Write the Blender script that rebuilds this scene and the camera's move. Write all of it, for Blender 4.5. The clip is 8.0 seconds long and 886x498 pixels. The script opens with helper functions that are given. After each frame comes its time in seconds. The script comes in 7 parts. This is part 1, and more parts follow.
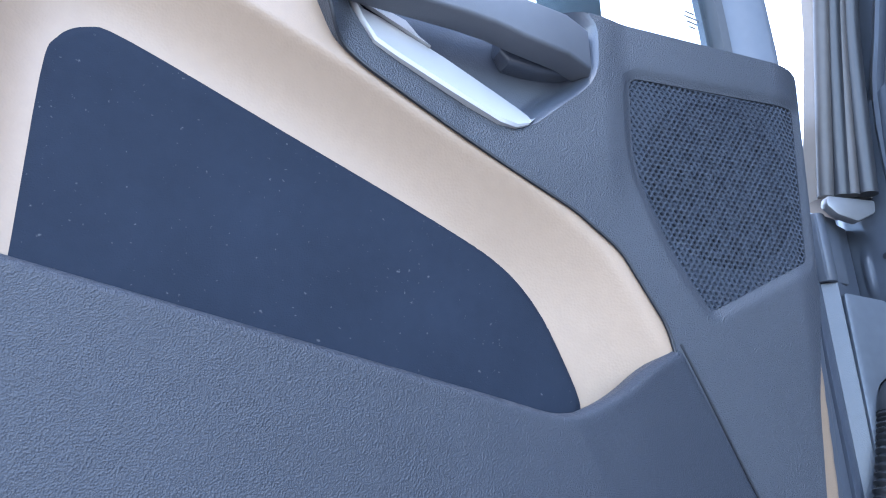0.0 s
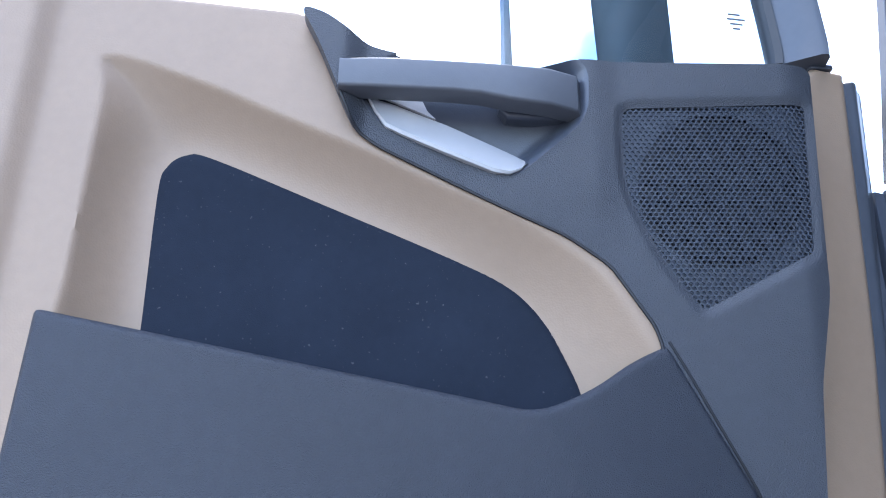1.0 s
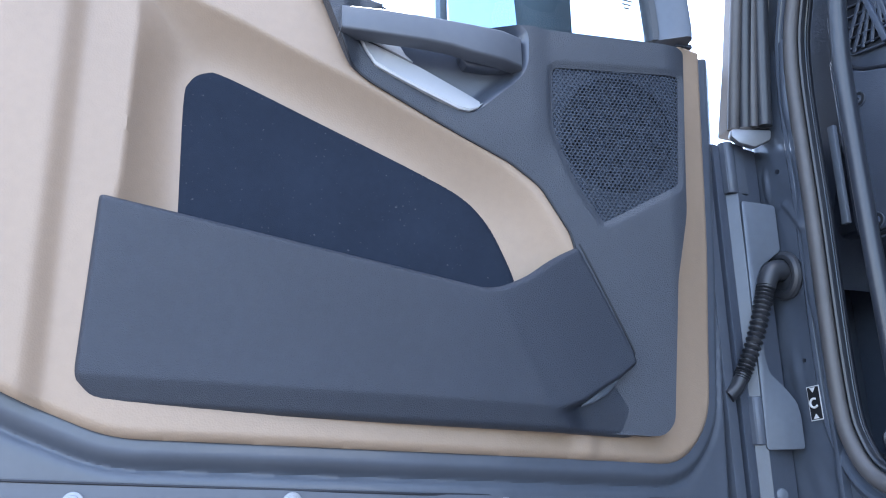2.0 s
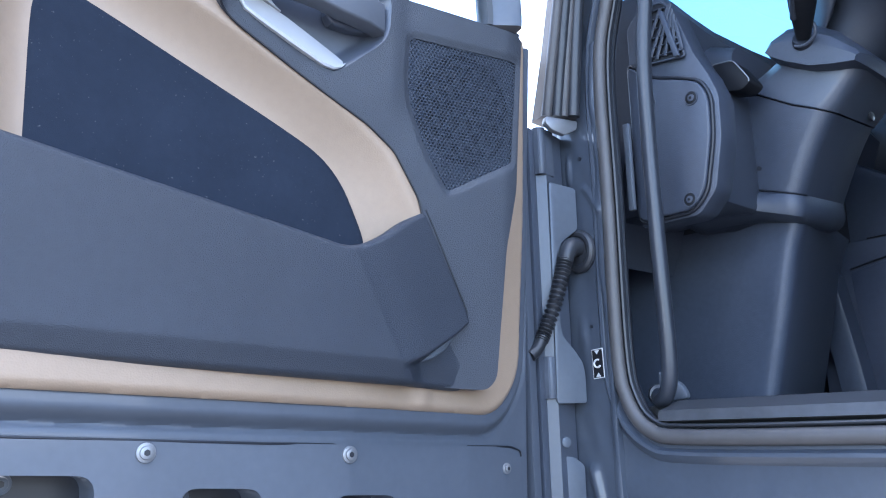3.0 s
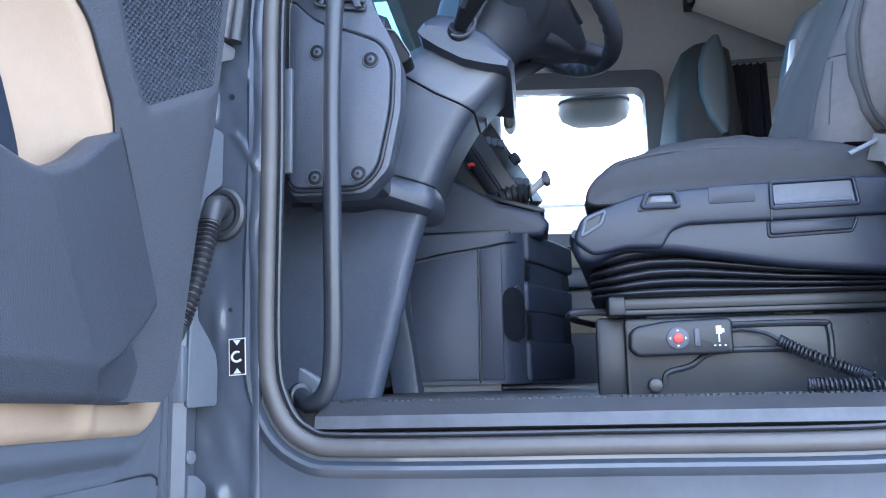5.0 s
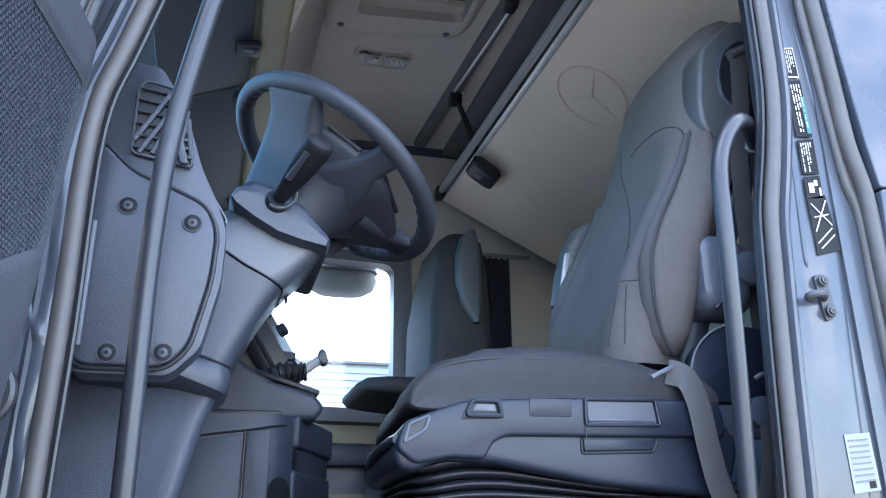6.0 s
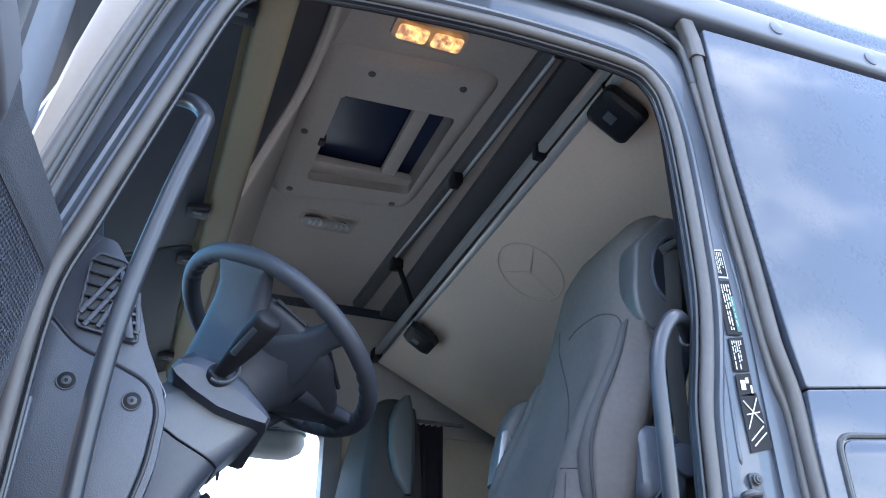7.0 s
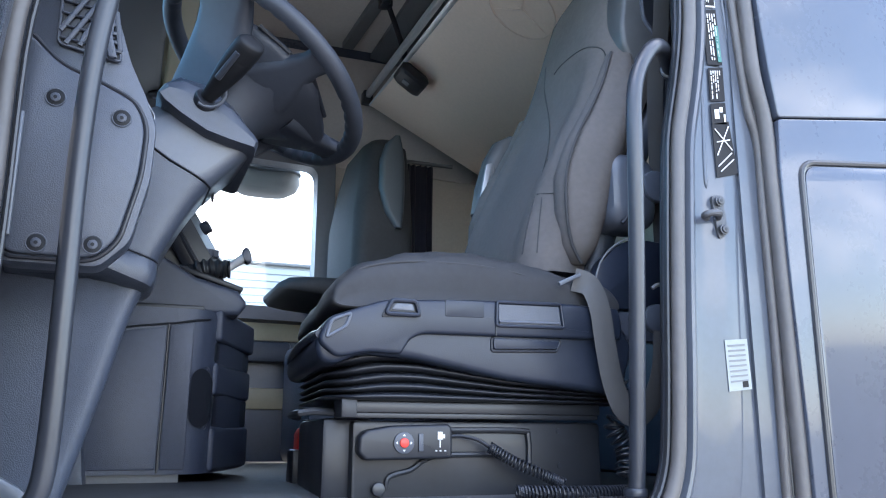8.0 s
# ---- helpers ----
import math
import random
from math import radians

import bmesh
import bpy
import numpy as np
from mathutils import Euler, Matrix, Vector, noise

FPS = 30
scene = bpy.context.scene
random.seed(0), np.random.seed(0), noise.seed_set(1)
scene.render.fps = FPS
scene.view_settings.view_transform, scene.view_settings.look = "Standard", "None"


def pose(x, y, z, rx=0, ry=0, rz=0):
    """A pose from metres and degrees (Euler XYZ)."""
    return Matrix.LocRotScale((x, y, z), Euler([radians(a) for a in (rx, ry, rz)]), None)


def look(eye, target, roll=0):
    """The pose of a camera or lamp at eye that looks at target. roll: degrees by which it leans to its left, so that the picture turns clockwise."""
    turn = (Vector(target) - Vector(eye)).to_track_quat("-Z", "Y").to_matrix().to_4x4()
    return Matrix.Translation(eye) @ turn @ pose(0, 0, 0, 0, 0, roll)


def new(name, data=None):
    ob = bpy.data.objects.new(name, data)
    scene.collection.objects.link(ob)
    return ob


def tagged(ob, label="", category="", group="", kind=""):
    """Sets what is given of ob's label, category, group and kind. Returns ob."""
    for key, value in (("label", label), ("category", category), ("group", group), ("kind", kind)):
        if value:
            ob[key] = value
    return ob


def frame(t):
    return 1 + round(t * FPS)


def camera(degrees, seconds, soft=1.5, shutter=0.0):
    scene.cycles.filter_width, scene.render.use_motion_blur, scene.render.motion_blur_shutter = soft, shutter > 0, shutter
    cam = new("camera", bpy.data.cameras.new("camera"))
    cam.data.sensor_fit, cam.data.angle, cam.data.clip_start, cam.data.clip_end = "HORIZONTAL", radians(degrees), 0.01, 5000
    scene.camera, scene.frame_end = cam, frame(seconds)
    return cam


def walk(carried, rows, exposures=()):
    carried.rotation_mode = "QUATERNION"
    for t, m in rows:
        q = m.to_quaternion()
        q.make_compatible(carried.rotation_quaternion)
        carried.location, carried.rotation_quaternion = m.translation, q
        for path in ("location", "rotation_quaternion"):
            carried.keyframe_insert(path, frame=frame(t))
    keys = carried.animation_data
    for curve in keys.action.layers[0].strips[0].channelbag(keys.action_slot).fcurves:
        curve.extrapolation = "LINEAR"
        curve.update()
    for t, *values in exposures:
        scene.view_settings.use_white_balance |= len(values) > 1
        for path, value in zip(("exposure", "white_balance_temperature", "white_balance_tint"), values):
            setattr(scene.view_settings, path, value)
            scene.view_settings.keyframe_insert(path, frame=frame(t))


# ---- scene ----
cam = camera(57.3, 8.0, 1.1)
PATH = [
    (0, (0.523, -0.886, 1.435), (-1.095, -0.001, 2.21), -0.8),
    (0.5, (0.62, -0.763, 1.446), (-1.194, -0.308, 2.156), 0.3),
    (1, (0.757, -0.715, 1.418), (-1.089, -0.474, 2.15), 0.7),
    (1.2, (0.787, -0.785, 1.392), (-1.026, -0.38, 2.132), 0.2),
    (2.3, (0.945, -0.99, 1.318), (-0.803, -0.153, 1.812), -1.0),
    (2.5, (0.939, -1.046, 1.317), (-0.731, -0.054, 1.792), -1.2),
    (3, (0.875, -1.091, 1.319), (-0.599, 0.185, 1.762), -1.3),
    (3.5, (0.735, -1.098, 1.339), (-0.474, 0.441, 1.751), -1.4),
    (4, (0.634, -1.131, 1.357), (-0.28, 0.61, 1.722), -1.4),
    (4.2, (0.563, -1.151, 1.356), (-0.191, 0.662, 1.735), -1.5),
    (5.3, (0.376, -1.01, 1.418), (0.375, 0.967, 1.719), -0.9),
    (5.5, (0.35, -0.985, 1.433), (0.51, 0.977, 1.789), -0.7),
    (6, (0.23, -0.973, 1.473), (0.736, 0.844, 2.14), -0.6),
    (6.2, (0.2, -0.975, 1.485), (0.784, 0.763, 2.284), -0.3),
    (6.5, (0.198, -0.982, 1.508), (0.8, 0.651, 2.493), -0.5),
    (7, (0.196, -1.0, 1.511), (0.814, 0.616, 2.515), -0.1),
    (7.5, (0.203, -1.017, 1.496), (0.865, 0.691, 2.299), 0.1),
    (8, (0.211, -1.026, 1.457), (0.917, 0.791, 1.901), 0.2),
]
walk(cam, [(t, look(eye, target, roll)) for t, eye, target, roll in PATH], [(0, 3.42, 5850, 11), (0.5, 3.25, 6050, 12), (1.0, 2.78, 5950, 13), (1.2, 2.75, 5950, 12), (2.3, 2.97, 6050, 12), (2.5, 2.97, 6050, 12), (3.0, 3.17, 5900, 12), (4.0, 3.62, 6000, 11), (5.5, 3.72, 6250, 12), (6.0, 3.55, 6400, 12), (7.0, 3.35, 6450, 11), (8.0, 3.45, 6750, 12)])

# ---- light ----
world = bpy.data.worlds.new("daylight")
scene.world = world
world.use_nodes = True
wn, wl = world.node_tree.nodes, world.node_tree.links
SUN_DIR = Vector((-0.36, 0.20, 0.91)).normalized()
sky = wn.new("ShaderNodeTexSky")
sky.sky_type = 'NISHITA'
sky.sun_disc = False
sky.sun_elevation = math.asin(SUN_DIR.z)
sky.sun_rotation = math.atan2(SUN_DIR.x, SUN_DIR.y)
sky.air_density, sky.dust_density, sky.ozone_density = 1.0, 0.8, 1.2
wco = wn.new("ShaderNodeTexCoord")
wmap = wn.new("ShaderNodeMapping")
wmap.inputs["Scale"].default_value = (1.0, 1.0, 2.2)
wmap.inputs["Location"].default_value = (5.5, 3.0, 1.0)
cloud = wn.new("ShaderNodeTexNoise")
cloud.inputs["Scale"].default_value = 2.3
cloud.inputs["Detail"].default_value = 8
cloud.inputs["Roughness"].default_value = 0.58
ramp = wn.new("ShaderNodeValToRGB")
ramp.color_ramp.elements[0].position = 0.50
ramp.color_ramp.elements[1].position = 0.70
cmix = wn.new("ShaderNodeMixRGB")
cmix.inputs["Color2"].default_value = (9.5, 9.7, 10.2, 1)
wl.new(wco.outputs["Generated"], wmap.inputs["Vector"])
wl.new(wmap.outputs["Vector"], cloud.inputs["Vector"])
wl.new(cloud.outputs["Fac"], ramp.inputs["Fac"])
wl.new(ramp.outputs["Color"], cmix.inputs["Fac"])
wl.new(sky.outputs["Color"], cmix.inputs["Color1"])
wl.new(cmix.outputs["Color"], wn["Background"].inputs["Color"])
wn["Background"].inputs["Strength"].default_value = 0.15

sun_data = bpy.data.lights.new("sun", 'SUN')
sun_data.energy, sun_data.angle, sun_data.color = 3.5, radians(0.53), (1.0, 0.94, 0.86)
sun = new("sun", sun_data)
sun.matrix_world = look(SUN_DIR * 30, (0, 0, 0))


# ---- materials ----
def material(name, color, rough=0.5, metal=0.0, vary=0.12, grain=0.0, grain_size=0.002, stain=6.0, coat=0.0, spec=0.5, dust=0.0, streak=False, bump=0.25):
    m = bpy.data.materials.new(name)
    m.use_nodes = True
    n, l = m.node_tree.nodes, m.node_tree.links
    b = n["Principled BSDF"]
    co = n.new("ShaderNodeTexCoord")
    big = n.new("ShaderNodeTexNoise")
    big.inputs["Scale"].default_value, big.inputs["Detail"].default_value = stain, 5
    if streak:
        mp = n.new("ShaderNodeMapping")
        mp.inputs["Scale"].default_value = (1, 1, 0.12)
        l.new(co.outputs["Object"], mp.inputs["Vector"])
        l.new(mp.outputs["Vector"], big.inputs["Vector"])
    else:
        l.new(co.outputs["Object"], big.inputs["Vector"])
    fine = n.new("ShaderNodeTexNoise")
    fine.inputs["Scale"].default_value, fine.inputs["Detail"].default_value = 90, 3
    l.new(co.outputs["Object"], fine.inputs["Vector"])
    mixv = n.new("ShaderNodeMath")
    mixv.operation = 'MULTIPLY_ADD'
    mixv.inputs[1].default_value, mixv.inputs[2].default_value = 0.35, 0.0
    l.new(fine.outputs["Fac"], mixv.inputs[0])
    addv = n.new("ShaderNodeMath")
    addv.operation = 'MULTIPLY_ADD'
    addv.inputs[1].default_value = 0.65
    l.new(big.outputs["Fac"], addv.inputs[0])
    l.new(mixv.outputs[0], addv.inputs[2])
    cr = n.new("ShaderNodeValToRGB")
    lo, hi = 1 - vary, 1 + vary
    cr.color_ramp.elements[0].position, cr.color_ramp.elements[1].position = 0.32, 0.68
    cr.color_ramp.elements[0].color = (*[min(1, c * lo) for c in color], 1)
    cr.color_ramp.elements[1].color = (*[min(1, c * hi) for c in color], 1)
    l.new(addv.outputs[0], cr.inputs["Fac"])
    last = cr.outputs["Color"]
    if dust > 0:
        dn = n.new("ShaderNodeTexNoise")
        dn.inputs["Scale"].default_value, dn.inputs["Detail"].default_value = 260, 2
        l.new(co.outputs["Object"], dn.inputs["Vector"])
        dr = n.new("ShaderNodeValToRGB")
        dr.color_ramp.elements[0].position, dr.color_ramp.elements[1].position = 0.70, 0.78
        dr.color_ramp.elements[1].color = (dust, dust, dust, 1)
        l.new(dn.outputs["Fac"], dr.inputs["Fac"])
        dm = n.new("ShaderNodeMixRGB")
        dm.inputs["Color2"].default_value = (0.35, 0.34, 0.33, 1)
        l.new(dr.outputs["Color"], dm.inputs["Fac"])
        l.new(last, dm.inputs["Color1"])
        last = dm.outputs["Color"]
    l.new(last, b.inputs["Base Color"])
    b.inputs["Metallic"].default_value = metal
    rr_ = n.new("ShaderNodeMapRange")
    rr_.inputs["To Min"].default_value, rr_.inputs["To Max"].default_value = max(0.02, rough - 0.06), min(1, rough + 0.06)
    l.new(addv.outputs[0], rr_.inputs["Value"])
    l.new(rr_.outputs["Result"], b.inputs["Roughness"])
    b.inputs["Specular IOR Level"].default_value = spec
    b.inputs["Coat Weight"].default_value = coat
    b.inputs["Coat Roughness"].default_value = 0.06
    if grain > 0:
        vo = n.new("ShaderNodeTexVoronoi")
        vo.feature = 'F1'
        vo.inputs["Scale"].default_value = 1 / grain_size
        l.new(co.outputs["Object"], vo.inputs["Vector"])
        bp = n.new("ShaderNodeBump")
        bp.inputs["Strength"].default_value, bp.inputs["Distance"].default_value = bump, grain
        l.new(vo.outputs["Distance"], bp.inputs["Height"])
        l.new(bp.outputs["Normal"], b.inputs["Normal"])
    return m


PAINT = material("slate_paint", (0.050, 0.060, 0.079), 0.34, 0.0, 0.12, coat=0.38, stain=9, spec=0.3)
PAINT_GLOSS = material("glossy_slate_paint", (0.040, 0.050, 0.072), 0.28, 0.05, 0.06, coat=0.6, stain=7, spec=0.3)
PAINT_MATT = material("slate_primer_paint", (0.076, 0.088, 0.112), 0.5, 0.1, 0.10, coat=0.15, stain=8)
PLATE = material("painted_steel_plate", (0.10, 0.115, 0.14), 0.45, 0.2, 0.12)
CREAM = material("cream_fairing", (0.21, 0.183, 0.162), 0.45, 0, 0.08)
BEIGE = material("beige_grained_plastic", (0.305, 0.222, 0.157), 0.5, 0, 0.07, grain=0.0006, grain_size=0.0020, stain=4, bump=0.28)
BEIGE_IN = material("beige_cab_trim", (0.23, 0.19, 0.125), 0.6, 0, 0.08, grain=0.0006, grain_size=0.002, stain=3)
CARPET = material("felt_insert", (0.020, 0.026, 0.040), 0.95, 0, 0.12, stain=14, dust=0.2, grain=0.0008, grain_size=0.0012, spec=0.08)
DARK = material("dark_grained_plastic", (0.031, 0.036, 0.048), 0.48, 0, 0.12, grain=0.0010, grain_size=0.0012, stain=6, bump=0.6, spec=0.36)
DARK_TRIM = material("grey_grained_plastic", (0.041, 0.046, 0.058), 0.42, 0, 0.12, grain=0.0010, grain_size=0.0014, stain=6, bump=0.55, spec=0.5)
DARK_TRIM_FINE = material("grey_smooth_plastic", (0.092, 0.100, 0.118), 0.44, 0, 0.08, grain=0.0004, grain_size=0.0015, stain=6, bump=0.15, spec=0.5)
DARK_FINE = material("dark_smooth_plastic", (0.056, 0.066, 0.088), 0.36, 0, 0.12, grain=0.0006, grain_size=0.0015, stain=6, bump=0.22, spec=0.6)
DASH = material("dashboard_plastic", (0.038, 0.046, 0.065), 0.4, 0, 0.15, grain=0.0006, grain_size=0.0016, stain=5, bump=0.4, spec=0.5)
BLACK = material("black_plastic", (0.013, 0.015, 0.021), 0.42, 0, 0.15, spec=0.4)
STEEL_BLACK = material("black_painted_steel", (0.017, 0.019, 0.024), 0.45, 0.2, 0.2, coat=0.1, stain=12)
RUBBER = material("rubber", (0.022, 0.024, 0.029), 0.40, 0, 0.2)
SEAL_GREY = material("grey_flocked_seal", (0.062, 0.059, 0.060), 0.5, 0, 0.15, stain=20)
SATIN = material("satin_silver", (0.43, 0.435, 0.45), 0.55, 0.25, 0.04)
SEAT_PLASTIC = material("dark_seat_plastic", (0.013, 0.018, 0.031), 0.34, 0, 0.15, grain=0.0004, grain_size=0.0012, spec=0.33)
DULL_ALU = material("dull_sill_metal", (0.062, 0.066, 0.075), 0.5, 0.4, 0.2, stain=25)
WEBBING = material("grey_webbing", (0.050, 0.050, 0.052), 0.6, 0, 0.1, grain=0.0005, grain_size=0.0015)
ALU = material("brushed_aluminium", (0.66, 0.67, 0.68), 0.42, 0.6, 0.06)
ZINC = material("zinc_screw", (0.24, 0.245, 0.26), 0.4, 0.6, 0.1)
FABRIC = material("grey_seat_fabric", (0.096, 0.088, 0.087), 0.85, 0, 0.18, grain=0.0006, grain_size=0.0011, spec=0.25, stain=5)
FABRIC_D = material("dark_worn_seat_fabric", (0.029, 0.030, 0.034), 0.75, 0, 0.2, grain=0.0006, grain_size=0.0011, spec=0.3, stain=7)
FABRIC_S = material("dark_seam_thread", (0.035, 0.036, 0.04), 0.9, 0, 0.1)
FABRIC_B = material("teal_grey_seat_shell", (0.040, 0.052, 0.066), 0.5, 0, 0.1)
SHELL_GREY = material("grey_seat_shell", (0.058, 0.062, 0.068), 0.45, 0, 0.12, grain=0.0004, grain_size=0.0014)
HEADLINER = material("greige_headliner", (0.48, 0.44, 0.405), 0.85, 0, 0.10, grain=0.0005, grain_size=0.002, stain=3)
BUNK = material("bunk_underside_board", (0.80, 0.64, 0.525), 0.7, 0, 0.07, stain=2.5)
EMBOSS = material("embossed_board_line", (0.765, 0.612, 0.503), 0.7, 0, 0.05)
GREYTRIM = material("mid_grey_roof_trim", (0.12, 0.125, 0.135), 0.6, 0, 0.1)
MATFLOOR = material("rubber_floor", (0.058, 0.060, 0.064), 0.6, 0, 0.3, stain=14, dust=0.5)
CURTAIN = material("navy_curtain", (0.012, 0.014, 0.028), 0.9, 0, 0.2)
WHITE = material("white_print", (0.50, 0.50, 0.50), 0.5, 0, 0.04)
LABEL_BLACK = material("black_label_film", (0.012, 0.012, 0.014), 0.5, 0, 0.1, spec=0.15)
PAPER = material("printed_paper", (0.22, 0.24, 0.24), 0.6, 0, 0.06)
RED = material("red_plastic", (0.6, 0.03, 0.02), 0.4, 0, 0.1)
GREENISH = material("teal_label_ink", (0.02, 0.12, 0.10), 0.4, 0, 0.1)
ASPHALT = material("asphalt_paving", (0.085, 0.085, 0.088), 0.9, 0, 0.18, grain=0.004, grain_size=0.012, stain=0.6)
CLAD = material("pale_cladding", (0.30, 0.33, 0.36), 0.6, 0, 0.06, stain=0.3)
DASH_LOW = material("dark_console_plastic", (0.035, 0.044, 0.070), 0.5, 0, 0.15, grain=0.0007, grain_size=0.0018, stain=5, bump=0.4, spec=0.5)
WHEEL = material("black_leather_grain", (0.028, 0.033, 0.045), 0.5, 0, 0.15, grain=0.0004, grain_size=0.0014, bump=0.4, spec=0.35)
FOOTWELL = material("grey_footwell_plastic", (0.047, 0.058, 0.084), 0.45, 0, 0.18, grain=0.0008, grain_size=0.0018, bump=0.45, spec=0.5)
SCREW_DARK = material("blackened_screw", (0.010, 0.011, 0.014), 0.55, 0, 0.15, spec=0.2)
BAR = material("coated_steel_bar", (0.022, 0.026, 0.035), 0.36, 0, 0.15, spec=0.5, stain=10)
SHADE = material("visor_vinyl", (0.028, 0.036, 0.050), 0.6, 0, 0.12)


def glass_material(name, tint):
    m = bpy.data.materials.new(name)
    m.use_nodes = True
    n, l = m.node_tree.nodes, m.node_tree.links
    n.remove(n["Principled BSDF"])
    tr = n.new("ShaderNodeBsdfTransparent")
    tr.inputs["Color"].default_value = (*tint, 1)
    gl = n.new("ShaderNodeBsdfGlossy")
    gl.inputs["Roughness"].default_value = 0.01
    lw = n.new("ShaderNodeLayerWeight")
    lw.inputs["Blend"].default_value = 0.5
    pw = n.new("ShaderNodeMath")
    pw.operation = 'POWER'
    pw.inputs[1].default_value = 5.0
    fr = n.new("ShaderNodeMath")
    fr.operation = 'MULTIPLY_ADD'
    fr.inputs[1].default_value, fr.inputs[2].default_value = 0.9, 0.025
    l.new(lw.outputs["Facing"], pw.inputs[0])
    l.new(pw.outputs[0], fr.inputs[0])
    mx = n.new("ShaderNodeMixShader")
    l.new(fr.outputs[0], mx.inputs["Fac"])
    l.new(tr.outputs[0], mx.inputs[1])
    l.new(gl.outputs[0], mx.inputs[2])
    l.new(mx.outputs[0], n["Material Output"].inputs["Surface"])
    return m


GLASS = glass_material("window_glass", (0.88, 0.94, 0.96))
GLASS_TINT = glass_material("windscreen_glass", (0.42, 0.595, 0.68))
CLEAR = glass_material("clear_lamp_lens", (0.95, 0.95, 0.93))
MIRROR = material("mirror_silver", (0.92, 0.94, 0.95), 0.06, 1.0, 0.01)
# navy base colour holds the sky that shows through the smoked hatch
HATCH_GLASS = material("smoked_hatch_sky_tone", (0.014, 0.022, 0.058), 0.25, 0, 0.1)
GLOW = bpy.data.materials.new("lit_lamp_reflector")
GLOW.use_nodes = True
gn, gk = GLOW.node_tree.nodes, GLOW.node_tree.links
gco, gno, gra = gn.new("ShaderNodeTexCoord"), gn.new("ShaderNodeTexNoise"), gn.new("ShaderNodeValToRGB")
gno.inputs["Scale"].default_value, gno.inputs["Detail"].default_value = 55, 3
gra.color_ramp.elements[0].position, gra.color_ramp.elements[1].position = 0.38, 0.66
gra.color_ramp.elements[0].color, gra.color_ramp.elements[1].color = (0.16, 0.045, 0.008, 1), (1.0, 0.52, 0.15, 1)
gk.new(gco.outputs["Object"], gno.inputs["Vector"])
gk.new(gno.outputs["Fac"], gra.inputs["Fac"])
gk.new(gra.outputs["Color"], gn["Principled BSDF"].inputs["Emission Color"])
gn["Principled BSDF"].inputs["Emission Strength"].default_value = 0.20


# ---- building tools ----
ORIGIN = {}


def thing(name, at, label, category, group="", kind=""):
    ob = new(name)
    ob.empty_display_size = 0.05
    ob.location = at
    ORIGIN[ob.name] = Vector(at)
    return tagged(ob, label, category, group, kind)


def part(name, bm, mat, parent=None, label="", angle=35, kind=""):
    """Links a bmesh, given in world coordinates, as one mesh object under its parent."""
    base = ORIGIN[parent.name] if parent else Vector((0, 0, 0))
    bmesh.ops.translate(bm, verts=bm.verts, vec=-base)
    bmesh.ops.recalc_face_normals(bm, faces=bm.faces)
    me = bpy.data.meshes.new(name)
    bm.to_mesh(me)
    bm.free()
    me.materials.append(mat)
    me.polygons.foreach_set("use_smooth", [True] * len(me.polygons))
    me.set_sharp_from_angle(angle=radians(angle))
    ob = new(name, me)
    if parent:
        ob.parent = parent
    ORIGIN[ob.name] = base
    return tagged(ob, label, kind=kind)


def single(name, bm, mat, label, category="", group="", kind="", angle=35):
    ob = part(name, bm, mat, None, label, angle, kind)
    return tagged(ob, label, category, group, kind)


def join(*bms):
    out = bmesh.new()
    for b in bms:
        tmp = bpy.data.meshes.new("tmp")
        b.to_mesh(tmp)
        b.free()
        out.from_mesh(tmp)
        bpy.data.meshes.remove(tmp)
    return out


def box(lo, hi, bevel=0.0, seg=2):
    bm = bmesh.new()
    bmesh.ops.create_cube(bm, size=1)
    lo, hi = Vector(lo), Vector(hi)
    for v in bm.verts:
        v.co = Vector([(lo[k] + hi[k]) / 2 + v.co[k] * (hi[k] - lo[k]) for k in range(3)])
    if bevel:
        bmesh.ops.bevel(bm, geom=bm.edges[:], offset=bevel, segments=seg, profile=0.5, affect='EDGES')
    return bm


def smooth_path(pts, k=6, closed=False):
    """A Catmull-Rom curve through the points."""
    p = [Vector(q) for q in pts]
    n, out = len(p), []
    for i in range(n if closed else n - 1):
        a, b, c, d = (p[(i + j) % n] if closed else p[min(max(i + j, 0), n - 1)] for j in (-1, 0, 1, 2))
        for s in range(k):
            t = s / k
            out.append(0.5 * (2 * b + (c - a) * t + (2 * a - 5 * b + 4 * c - d) * t * t + (3 * b - a - 3 * c + d) * t ** 3))
    if not closed:
        out.append(p[-1])
    return out


def loft(rings, cap=True, closed=False):
    bm = bmesh.new()
    vs = [[bm.verts.new(p) for p in r] for r in rings]
    n = len(rings[0])
    for i in range(len(rings) if closed else len(rings) - 1):
        a, b = vs[i], vs[(i + 1) % len(rings)]
        for j in range(n):
            bm.faces.new((a[j], a[(j + 1) % n], b[(j + 1) % n], b[j]))
    if cap and not closed:
        bm.faces.new(vs[0])
        bm.faces.new(vs[-1])
    return bm


